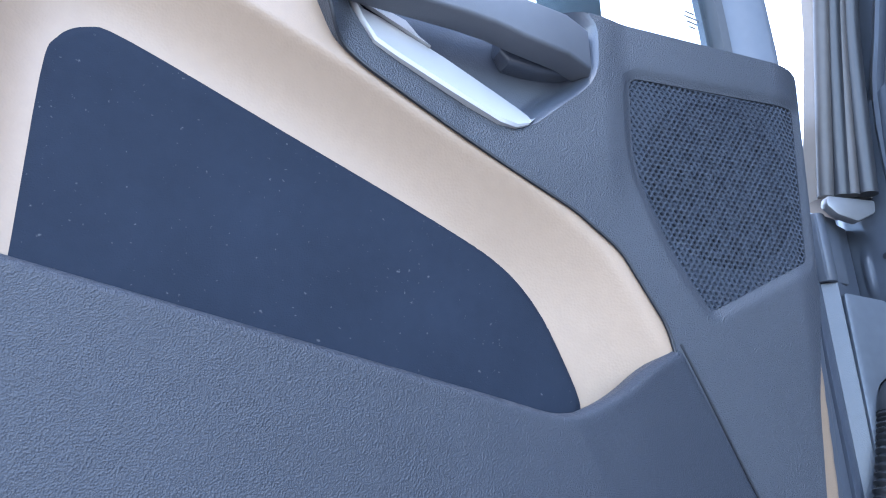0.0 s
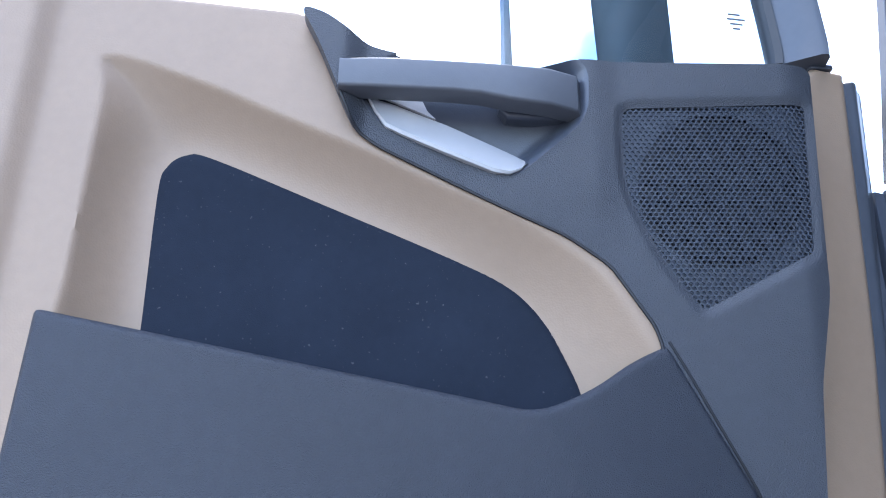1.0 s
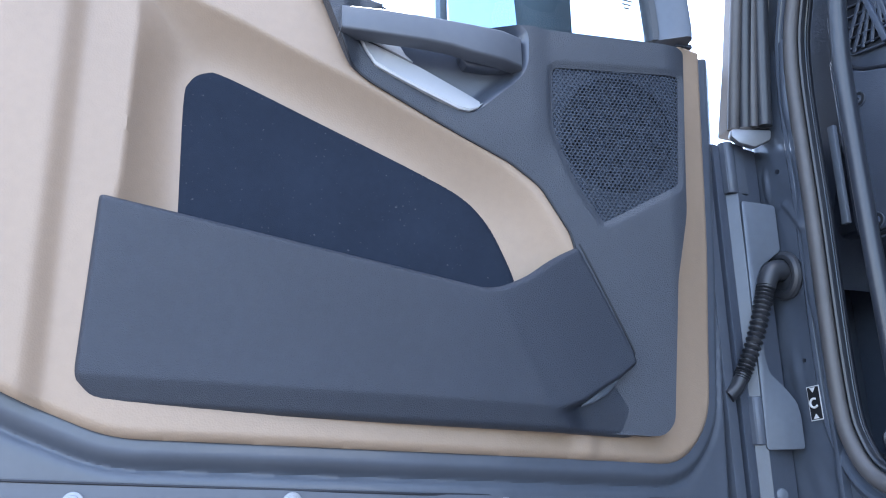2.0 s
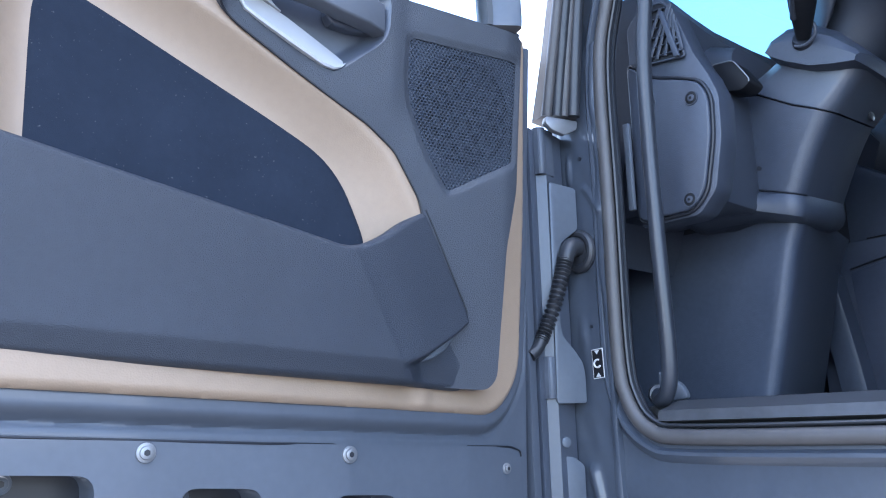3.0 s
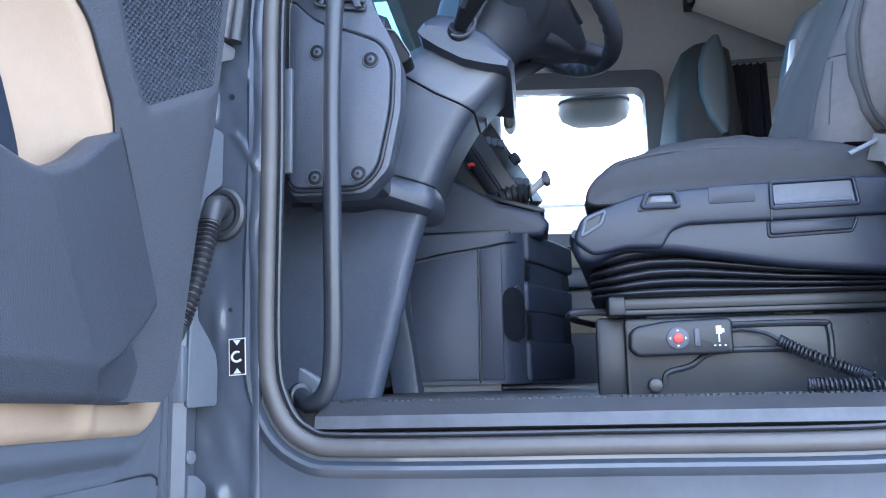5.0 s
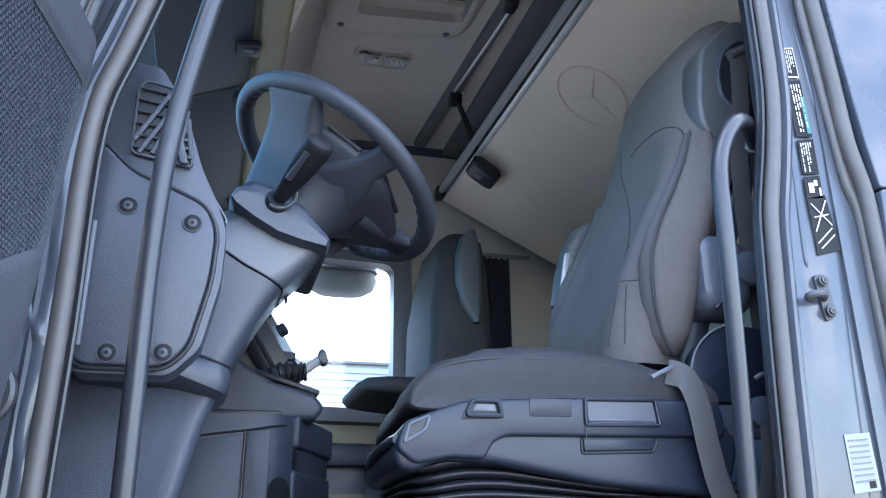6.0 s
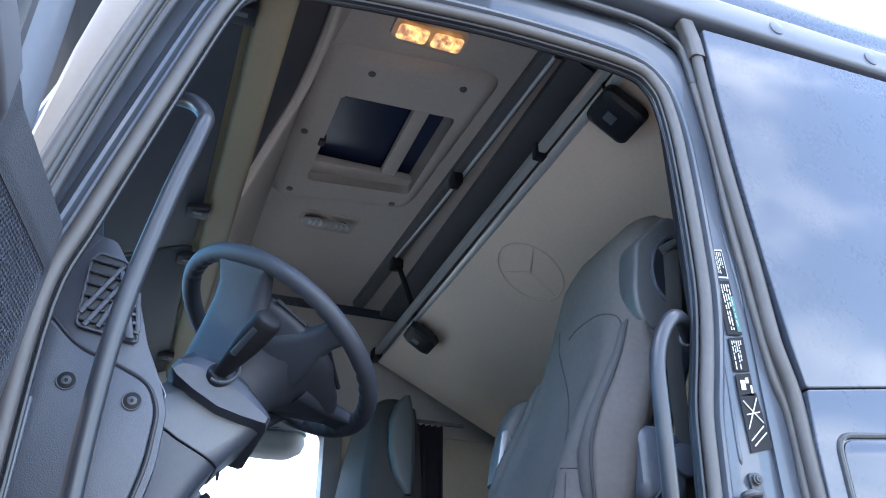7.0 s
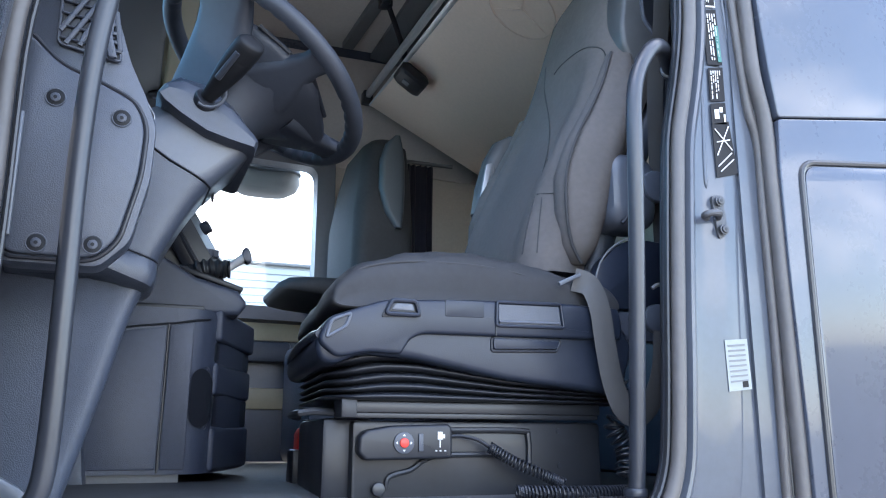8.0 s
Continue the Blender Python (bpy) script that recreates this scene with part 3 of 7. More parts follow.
part("hinge_filler", prism([(x, y, 0.85) for x, y in ((-0.046, -0.074), (-0.034, -0.060), (-0.045, -0.006), (-0.075, 0.02), (-0.10, 0.03), (-0.085, -0.02))], (0, 0, 0.99)), DARK_FINE, cab)
part("filler_bolt", disc((-0.036, -0.045, 1.30), (0.95, -0.3, 0), 0.009, 0.01, 16, 0.002), PLATE, cab)


def boot():
    t = thing("cable_boot", (-0.015, 0, 1.622), "black corrugated rubber cable boot between pillar and door", "cable boot")
    part("grommet", join(tube([(-0.013 + 0.026 * math.cos(a), -0.008, 1.622 + 0.030 * math.sin(a)) for a in np.linspace(0, 2 * math.pi, 24, endpoint=False)], 0.0085, 10, 0, True), disc((-0.013, -0.006, 1.622), (0, -1, 0), 0.026, 0.012, 24, 0.003)), RUBBER, t)
    part("elbow", tube([(-0.013, -0.006, 1.630), (-0.014, -0.028, 1.628), (-0.015, -0.040, 1.614), (-0.016, -0.044, 1.600)], lambda s: 0.0175 - 0.004 * s, 14), RUBBER, t)
    path = [(-0.016, -0.044, 1.603), (-0.017, -0.054, 1.575), (-0.020, -0.070, 1.53), (-0.025, -0.09, 1.485), (-0.028, -0.102, 1.462)]
    part("bellows", tube(path, lambda s: (0.0125 - 0.0025 * s) + 0.0022 * math.sin(2 * math.pi * 22 * s), 14, 40), RUBBER, t)
    part("end_cap", tube([(-0.027, -0.098, 1.47), (-0.030, -0.109, 1.45), (-0.034, -0.122, 1.438)], 0.0105, 14), RUBBER, t)


boot()


def flat_label(name, quad, y, mat, label, bars, parent_kind="label"):
    """A stuck-on film with printed bars and shapes: each bar is (u0, v0, u1, v1, material) in the film's own square."""
    a, b, c, d = (Vector((x, y, z)) for x, z in quad)
    t = thing(name, a, label, parent_kind)
    at = lambda u, v, k: (a * (1 - u) * (1 - v) + b * u * (1 - v) + c * u * v + d * (1 - u) * v) + Vector((0, -k, 0))
    part("film", prism([at(0, 0, 0), at(1, 0, 0), at(1, 1, 0), at(0, 1, 0)], (0, 0.0006, 0)), mat, t)
    for mt in dict.fromkeys(b[4] for b in bars):
        lift = 0.0006 if mt is LABEL_BLACK else 0.0012
        part("print", join(*[prism([at(u0, v0, lift), at(u1, v0, lift), at(u1, v1, lift), at(u0, v1, lift)], (0, 0.0004, 0)) for u0, v0, u1, v1, m in bars if m is mt]), mt, t)
    return t, at


st, at = flat_label("warning_sticker", ((-0.001, 1.4505), (0.0225, 1.452), (0.024, 1.403), (0.0005, 1.4015)), -0.0072, WHITE, "small black and white warning sticker on the door pillar", [(0.06, 0.03, 0.94, 0.97, LABEL_BLACK)])
part("print", tube([at(0.5 + 0.3 * math.cos(a), 0.5 + 0.13 * math.sin(a), 0.0016) for a in np.linspace(0.7, 5.2, 12)], 0.0016, 6, 2), WHITE, st)
for v0, v1 in ((0.05, 0.19), (0.95, 0.81)):
    part("print", prism([at(0.28, v0, 0.0014), at(0.72, v0, 0.0014), at(0.5, v1, 0.0014)], (0, 0.0005, 0)), WHITE, st)

# B-pillar labels
def bars_rows(n, x0=0.1, x1=0.9, y0=0.1, y1=0.9, seed=1):
    """Rows of unreadable print: short bars with gaps."""
    rnd = random.Random(seed)
    out = []
    for i in range(n):
        w, y = (x1 - x0) / n, y0
        while y < y1 - 0.04:
            ln = rnd.uniform(0.05, 0.16)
            out.append((x0 + i * w, y, x0 + (i + 0.42) * w, min(y1, y + ln), WHITE))
            y += ln + rnd.uniform(0.02, 0.05)
            if rnd.random() < 0.08:
                break
    return out


LX = lambda z: 1.093 - 0.05 * max(0.0, z - 2.07)
BY = 0.0015
lab_group = "pillar labels"
for zt, zb, mt, bars, text in ((2.236, 2.180, WHITE, [(0.05, 0.05, 0.95, 0.95, LABEL_BLACK)] + bars_rows(6, 0.12, 0.9, 0.1, 0.9, 3), "black and white printed label on the door pillar"),
                               (2.174, 2.072, LABEL_BLACK, bars_rows(4, 0.3, 0.95, 0.08, 0.92, 4) + [(0.72, 0.3, 0.97, 0.95, GREENISH)], "black label with rows of small white print"),
                               (2.066, 2.006, LABEL_BLACK, bars_rows(5, 0.12, 0.85, 0.1, 0.95, 5), "small black label with white print"),
                               (2.001, 1.964, LABEL_BLACK, [(0.2, 0.3, 0.5, 0.75, WHITE), (0.55, 0.2, 0.75, 0.45, WHITE), (0.8, 0.55, 0.92, 0.9, WHITE)], "black square label with a white pictogram")):
    tb, _ = flat_label("pillar_label", ((LX(zt), zt), (LX(zt) + 0.031, zt + 0.006), (LX(zb) + 0.031, zb + 0.004), (LX(zb), zb)), BY, mt, text, bars)
    tagged(tb, group=lab_group)
tb, at2 = flat_label("pillar_label", ((1.093, 1.964), (1.128, 1.974), (1.139, 1.882), (1.095, 1.870)), BY, LABEL_BLACK, "black label with a white line drawing", [])
tagged(tb, group=lab_group)
for k, (p, q) in enumerate((((0.1, 0.1), (0.9, 0.55)), ((0.9, 0.1), (0.1, 0.6)), ((0.1, 0.8), (0.85, 0.6)), ((0.2, 0.9), (0.9, 0.72)), ((0.15, 0.35), (0.85, 0.35)))):
    part("print", tube([at2(*p, 0.0012), at2(*q, 0.0012)], 0.0011, 6, 0), WHITE, tb)
tb, _ = flat_label("paper_label", ((1.086, 1.602), (1.130, 1.606), (1.133, 1.527), (1.088, 1.522)), BY, PAPER, "white printed paper label on the door pillar", [(0.1, 0.1 + 0.1 * i, 0.85, 0.13 + 0.1 * i, GREYTRIM) for i in range(8)] + [(0.6, 0.82, 0.85, 0.95, LABEL_BLACK)])


def striker():
    t = thing("door_striker", (1.092, 0, 1.806), "steel door striker bolted to the rear pillar", "striker")
    part("plate", prism(fillet([(1.079, 0.0, 1.838), (1.101, 0.0, 1.841), (1.109, 0.0, 1.776), (1.089, 0.0, 1.764)], 0.009), (0, 0.006, 0), 0.001), DULL_ALU, t)
    part("hook", tube([(1.090, 0.0, 1.802), (1.075, -0.02, 1.802), (1.055, -0.028, 1.799), (1.047, -0.02, 1.796), (1.060, -0.008, 1.796)], 0.006, 10), DULL_ALU, t)
    torx((1.091, -0.004, 1.828), (0, -1, 0), 0.009, t, DULL_ALU)
    torx((1.096, -0.004, 1.781), (0, -1, 0), 0.009, t, DULL_ALU)


striker()

# sill plate
sill = thing("sill_plate", (0.5, 0.03, 1.34), "bare aluminium step sill plate along the doorway", "sill plate", kind="structure")
part("plate", loft([[(x, -0.001, 1.330), (x, 0.004, 1.346), (x, 0.016, 1.349), (x, 0.060, 1.362), (x, 0.064, 1.358), (x, 0.02, 1.325)] for x in (0.115, 0.18, 0.5, 0.9, 0.955)]), DULL_ALU, sill)

# ---- the open door, in its own frame: u away from the hinge, v up, w towards the cab's rear ----
DO, DU, DW = Vector((0.08, 0, 0)), Vector((-0.045, -0.999, 0)), Vector((0.999, -0.045, 0))


def dw(u, v, w):
    return DO + DU * u + Vector((0, 0, v)) + DW * w


door = thing("cab_door", dw(0.14, 0.86, -0.06), "open slate grey lorry door with beige and dark trim and a long map pocket", "vehicle door")

def lean(u, v):
    """The upper trim leans: it comes forward towards its upper front corner."""
    return 0.003 + 0.10 * (0.44 - np.minimum(u, 0.6)) + 0.08 * (np.maximum(v, 1.38) - 1.857)


def steel_line(u):
    """The pressed steel falls back towards the hinge."""
    return np.interp(u, [0.13, 0.17, 0.21, 0.30, 0.51, 0.77, 1.1], [-0.105, -0.097, -0.087, -0.070, -0.045, -0.037, -0.033])


BEIGE_OUT = fillet([(1.11, 1.985), (1.11, 1.445), (1.042, 1.409), (0.952, 1.372), (0.245, 1.342), (0.186, 1.40), (0.154, 1.65), (0.128, 1.985), (0.172, 1.985), (0.26, 1.90), (0.66, 1.905), (0.775, 1.970)], [0.01, 0.02, 0.03, 0.03, 0.05, 0.05, 0.05, 0.004, 0.004, 0.02, 0.02, 0.01])
RECESS = rounded([(0.966, 1.897), (0.87, 1.872), (0.78, 1.836), (0.70, 1.806), (0.63, 1.774), (0.560, 1.744), (0.498, 1.708), (0.460, 1.672), (0.428, 1.62), (0.40, 1.56), (0.40, 1.45), (0.70, 1.42), (0.963, 1.44), (0.965, 1.65), (0.962, 1.84)], 4)
INSERT = rounded([(0.903, 1.60), (0.907, 1.76), (0.902, 1.793), (0.884, 1.808), (0.856, 1.805), (0.74, 1.759), (0.609, 1.706), (0.552, 1.678), (0.520, 1.646), (0.499, 1.608), (0.485, 1.574), (0.487, 1.559), (0.500, 1.545), (0.53, 1.526), (0.66, 1.48), (0.906, 1.47)], 4)
INSERT_W = -0.050


def upper_level(p):
    """The dark upper trim's face, before its bowl and speaker are pressed in."""
    w = lean(p[:, 0], p[:, 1]) + 0.003
    turn = np.clip((0.278 - p[:, 0]) / 0.03, 0, 1.4)
    w -= 0.006 * turn ** 1.6
    w += 0.004 * smoothstep((p[:, 0] - 0.440) / 0.035) * smoothstep((p[:, 1] - 1.70) / 0.08)
    w += 0.014 * smoothstep((p[:, 0] - 0.700) / 0.030) * smoothstep((p[:, 1] - 1.80) / 0.04)
    return w


def beige_height(p):
    base = steel_line(p[:, 0]) + 0.022 + 0.004 * smoothstep((p[:, 0] - 0.35) / 0.3)
    din, _ = seg_dist(p, INSERT)
    din[inside(p, INSERT)] = 0
    dout, _ = seg_dist(p, RECESS)
    rec = inside(p, RECESS)
    s = np.where(rec, dout / (dout + din + 1e-6), 0)
    # a flat lip runs level with the dark trim along its lower edge
    lip, _ = seg_dist(p, UPPER)
    lower = smoothstep((p[:, 0] - 0.38) / 0.03) * (1 - smoothstep((p[:, 0] - 0.56) / 0.12))
    base = base + (upper_level(p) - 0.002 - base) * (1 - smoothstep((lip - 0.0105) / 0.07)) * lower
    w = base + (INSERT_W - base) * (1 - (1 - s) ** (1.9 - 0.75 * lower))
    w += 0.014 * smoothstep((p[:, 0] - 1.012) / 0.03)
    for cut, start in ((UPPER, 0.003), (POCKET, 0.05)):
        c, _ = seg_dist(p, cut)
        w -= np.where(inside(p, cut), 0.05 * smoothstep((c - start) / 0.014), 0)
    edge, _ = seg_dist(p, BEIGE_OUT)
    w -= 0.008 * (1 - smoothstep(edge / 0.010)) ** 2
    return w


UPPER = fillet([(0.775, 1.955), (0.747, 1.947), (0.724, 1.930), (0.694, 1.918), (0.655, 1.911), (0.49, 1.913), (0.462, 1.912), (0.36, 1.911), (0.252, 1.910), (0.242, 1.905), (0.246, 1.80), (0.250, 1.669),
                (0.270, 1.579), (0.280, 1.45), (0.284, 1.392), (0.300, 1.376), (0.38, 1.379), (0.40, 1.45), (0.41, 1.55), (0.414, 1.612), (0.420, 1.632), (0.460, 1.692), (0.501, 1.721), (0.558, 1.747),
                (0.628, 1.780), (0.690, 1.809), (0.714, 1.826), (0.727, 1.854), (0.753, 1.914)], 0.012, 3)
BOWL = rounded([(0.716, 1.884), (0.704, 1.853), (0.677, 1.826), (0.62, 1.802), (0.565, 1.783), (0.545, 1.787), (0.515, 1.812), (0.484, 1.842), (0.476, 1.875), (0.486, 1.912), (0.56, 1.93), (0.65, 1.925), (0.69, 1.905)], 4)
GRILLE = fillet([(0.441, 1.860), (0.253, 1.866), (0.261, 1.708), (0.372, 1.649), (0.405, 1.692), (0.442, 1.772)], [0.012, 0.006, 0.006, 0.006, 0.03, 0.03])


POCKET = fillet([(0.984, 1.627), (0.990, 1.43), (0.972, 1.405), (0.66, 1.389), (0.335, 1.375), (0.331, 1.45), (0.336, 1.476), (0.409, 1.615), (0.446, 1.597), (0.49, 1.566), (0.540, 1.545)], [0.006, 0.03, 0.02, 0.02, 0.01, 0.02, 0.02, 0.006, 0.03, 0.03, 0.02])


part("beige_trim", field(BEIGE_OUT, beige_height, 0.004, dw, 0.03), BEIGE, door, "beige grained plastic door trim", 50)
part("felt_insert", field(INSERT, lambda p: np.full(len(p), INSERT_W + 0.003) - 0.003 * (1 - smoothstep(seg_dist(p, INSERT)[0] / 0.006)), 0.0035, dw, 0.01), CARPET, door, "dark felt insert speckled with dust", 50)

def upper_height(p):
    w = upper_level(p)
    b, _ = seg_dist(p, BOWL)
    w -= np.where(inside(p, BOWL), 0.026 * smoothstep(b / 0.022), 0)
    # the speaker field lies a little back from the handle field
    g, _ = seg_dist(p, GRILLE)
    w -= np.where(inside(p, GRILLE), 0.003, 0.003 * (1 - smoothstep(g / 0.010)))
    return w


BOWL_EDGE = [(a, min(b, 1.912)) for a, b in BOWL]
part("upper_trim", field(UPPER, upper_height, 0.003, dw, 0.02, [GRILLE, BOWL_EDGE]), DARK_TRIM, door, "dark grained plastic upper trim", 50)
gap = [q for q in UPPER if q[0] > 0.4135 and q[1] < 1.87 and q[0] > np.interp(q[1], [1.60, 1.70, 1.80, 1.90], [0.40, 0.45, 0.64, 0.735])]
gap.sort(key=lambda q: q[0] + q[1])
part("trim_gap", tube([dw(u, v, float(upper_level(np.array([[u, v]]))[0]) - 0.0004) for u, v in gap], 0.0017, 6), BLACK, door)
part("handle_bowl", field(BOWL_EDGE, lambda p: upper_height(p) + 0.0004, 0.003, dw, 0.004), DARK_FINE, door, "smooth dark plastic handle bowl", 60)


def grille_mesh():
    """A perforated sheet of hexagonal cells, each with its own hole and depth."""
    bm = bmesh.new()
    pu, pv = 0.0058, 0.0044
    cells = []
    for j in range(60):
        for i in range(42):
            cells.append((0.232 + pu * (i + 0.5 * (j % 2)), 1.640 + pv * j))
    c = np.array(cells)
    d, _ = seg_dist(c, GRILLE)
    keep = inside(c, GRILLE) | (d < 0.003)
    turn = np.clip((0.278 - c[:, 0]) / 0.03, 0, 1.4)
    base = lean(c[:, 0], c[:, 1]) - 0.0010 - 0.006 * turn ** 1.6
    hexa = [(math.cos(radians(60 * k + 30)), math.sin(radians(60 * k + 30))) for k in range(6)]
    for (u, v), w in zip(c[keep], base[keep]):
        u, v, w = float(u), float(v), float(w)
        outer = [bm.verts.new(dw(u + 0.00336 * a, v + 0.00294 * b, w)) for a, b in hexa]
        inner = [bm.verts.new(dw(u + 0.0025 * a, v + 0.0021 * b, w)) for a, b in hexa]
        deep = [bm.verts.new(dw(u + 0.0024 * a, v + 0.0020 * b, w - 0.0016)) for a, b in hexa]
        for k in range(6):
            n = (k + 1) % 6
            bm.faces.new((outer[k], outer[n], inner[n], inner[k]))
            bm.faces.new((inner[k], inner[n], deep[n], deep[k]))
    bmesh.ops.remove_doubles(bm, verts=bm.verts, dist=0.0002)
    return bm


speaker = part("speaker_grille", grille_mesh(), DARK_FINE, door, "dark perforated speaker grille", 60, "stuff")
part("speaker_recess", field([(0.448, 1.866), (0.246, 1.872), (0.254, 1.702), (0.372, 1.642), (0.410, 1.690), (0.448, 1.77)], lambda p: lean(p[:, 0], p[:, 1]) - 0.016, 0.02, dw, 0), BLACK, speaker)
DISH = [(0.345 + 0.082 * math.cos(radians(10 * k)), 1.775 + 0.082 * math.sin(radians(10 * k))) for k in range(36)]
part("backing_plate", field([(0.447, 1.865), (0.247, 1.871), (0.255, 1.703), (0.372, 1.643), (0.409, 1.690), (0.447, 1.77)], lambda p: lean(p[:, 0], p[:, 1]) - 0.0062 - 0.006 * np.clip((0.278 - p[:, 0]) / 0.03, 0, 1.4) ** 1.6, 0.006, dw, 0, [DISH]), DARK_FINE, speaker)
cells = [(0.345 + 0.023 * (i + 0.5 * (j % 2)), 1.775 + 0.020 * j) for j in range(-4, 5) for i in range(-4, 5) if (0.023 * (i + 0.5 * (j % 2))) ** 2 + (0.020 * j) ** 2 < 0.0062]
for u, v in cells:
    part("speaker_cell", tube([dw(u + 0.0122 * math.cos(a), v + 0.0122 * math.sin(a), float(lean(u, v)) - 0.0078) for a in [radians(60 * k + 30) for k in range(6)]], 0.0030, 6, 0, True), DARK_FINE, speaker)

# grab bar, release lever
part("grab_handle", loft([ring(dw(u, v, w), Vector((0, 0, 1)), DW, hv, hw_, 0.0035, 3) for u, v, w, hv, hw_ in ((0.731, 1.8755, 0.006, 0.0160, 0.013), (0.700, 1.8740, 0.010, 0.0168, 0.0138), (0.673, 1.8735, 0.012, 0.0175, 0.014), (0.617, 1.874, 0.012, 0.0172, 0.014), (0.590, 1.8735, 0.012, 0.0178, 0.014), (0.562, 1.871, 0.012, 0.0200, 0.014), (0.519, 1.870, 0.009, 0.0212, 0.014), (0.489, 1.870, -0.001, 0.0216, 0.013), (0.484, 1.870, -0.008, 0.0216, 0.010))]), DARK_TRIM_FINE, door)
part("handle_mount", loft([ring(dw(u, v, w), Vector((0, 0, 1)), DW, hv, hw_, 0.005, 4) for u, v, w, hv, hw_ in ((0.566, 1.868, -0.018, 0.008, 0.008), (0.558, 1.864, -0.019, 0.014, 0.010), (0.53, 1.864, -0.020, 0.015, 0.012), (0.484, 1.868, -0.020, 0.014, 0.014))]), DARK_FINE, door)
LEVER = [((0.704, 1.868), (0.702, 1.870)), ((0.694, 1.846), (0.690, 1.863)), ((0.683, 1.829), (0.672, 1.858)), ((0.664, 1.820), (0.655, 1.851)), ((0.62, 1.802), (0.620, 1.838)), ((0.573, 1.784), (0.575, 1.818)), ((0.558, 1.7825), (0.553, 1.808)), ((0.546, 1.788), (0.541, 1.802)), ((0.540, 1.795), (0.538, 1.799))]
lever = part("release_lever", loft([[dw(a, b, -0.0045), dw(a * 0.9 + c * 0.1, b * 0.9 + d * 0.1, -0.0032), dw((a + c) / 2, (b + d) / 2, -0.0072), dw(c, d, -0.0125), dw(c, d, -0.020), dw(a, b, -0.011)] for (a, b), (c, d) in LEVER]), SATIN, door, "satin silver release lever")
part("lever_facet", prism([dw(u, v, w) for u, v, w in ((0.702, 1.872, -0.010), (0.632, 1.8435, -0.010), (0.640, 1.856, -0.017), (0.648, 1.886, -0.034), (0.702, 1.886, -0.024))], DW * -0.004), SATIN, lever)

# map pocket
def side_of(p, a, b):
    a, b = np.array(a), np.array(b)
    d = (b - a) / np.hypot(*(b - a))
    return (p[:, 0] - a[0]) * d[1] - (p[:, 1] - a[1]) * d[0]


def pocket_height(p):
    w = 0.014 - 0.014 * np.clip((p[:, 0] - 0.60) / 0.38, 0, 1)
    low = np.interp(p[:, 0], [0.46, 0.985], [1.409, 1.434])
    right = side_of(p, (0.540, 1.545), (0.478, 1.420))
    if np.mean(right[p[:, 0] < 0.42]) < 0:
        right = -right
    under = np.interp(p[:, 0], [0.335, 0.365, 0.424, 0.470, 0.50], [1.470, 1.450, 1.418, 1.404, 1.30])
    w -= 0.42 * np.clip(low - p[:, 1], 0, 1) * (1 - 0.5 * smoothstep(right / 0.02))
    w -= 0.11 * np.clip(right, 0, 1) * smoothstep(right / 0.01)
    w -= 0.05 * np.clip(right - 0.05, 0, 1) * smoothstep((p[:, 1] - under + 0.009) / 0.009)
    w -= 0.022 * smoothstep(right / 0.05) * smoothstep((under - p[:, 1]) / 0.009)
    e, _ = seg_dist(p, POCKET)
    w -= 0.006 * (1 - smoothstep(e / 0.007)) ** 2
    return w


pocket = part("map_pocket", field(POCKET, pocket_height, 0.0025, dw, 0.016), DARK, door, "dark grained plastic map pocket", 50)
part("edge_gap", tube([dw(u, v, float(lean(u, v)) + 0.0028) for u, v in ((0.4085, 1.618), (0.392, 1.588), (0.367, 1.540), (0.342, 1.492), (0.336, 1.478))], 0.0014, 8), BLACK, pocket)
part("latch", loft([ring(dw(u, v, w), Vector((0, 0, 1)), DW, h, 0.005, 0.003) for u, v, w, h in ((0.420, 1.411, -0.014, 0.001), (0.400, 1.421, -0.013, 0.005), (0.382, 1.433, -0.014, 0.007), (0.366, 1.444, -0.017, 0.004), (0.360, 1.450, -0.020, 0.001))]), PLATE, pocket, "scuffed grey latch")

# painted steel
STEEL = fillet([(1.15, 1.98), (1.15, 0.86), (0.16, 0.86), (0.142, 1.32), (0.118, 1.62), (0.090, 1.99), (0.25, 1.955), (0.7, 1.935)], [0.03, 0.08, 0.06, 0.1, 0.1, 0.02, 0.02, 0.02])


SLOTS = [fillet([(a, b - 0.10), (a + 0.004, b - 0.006), (c, b), (c + 0.004, b - 0.10)], 0.018) for a, b, c in ((0.808, 1.291, 0.922), (0.624, 1.268, 0.722), (0.43, 1.249, 0.53))]


def steel_height(p):
    d, _ = seg_dist(p, BEIGE_OUT)
    d[inside(p, BEIGE_OUT)] = 0
    w = steel_line(p[:, 0])
    w += 0.014 * (1 - smoothstep((d - 0.012) / 0.018))
    w -= 0.004 * np.exp(-((d - 0.030) / 0.005) ** 2)
    b, _ = seg_dist(p, BEIGE_OUT)
    w -= np.where(inside(p, BEIGE_OUT), 0.04 * smoothstep(b / 0.02), 0)
    e, _ = seg_dist(p, STEEL)
    w -= 0.012 * (1 - smoothstep(e / 0.012)) ** 2
    return w


part("steel_frame", field(STEEL, steel_height, 0.003, dw, 0.05, SLOTS), PAINT_MATT, door, "slate painted pressed steel door frame", 50)
COVER = fillet([(0.178, 0.90), (0.174, 1.290), (0.20, 1.297), (0.62, 1.312), (1.07, 1.333), (1.07, 0.90)], 0.008)


def cover_height(p):
    return steel_line(p[:, 0]) + 0.005


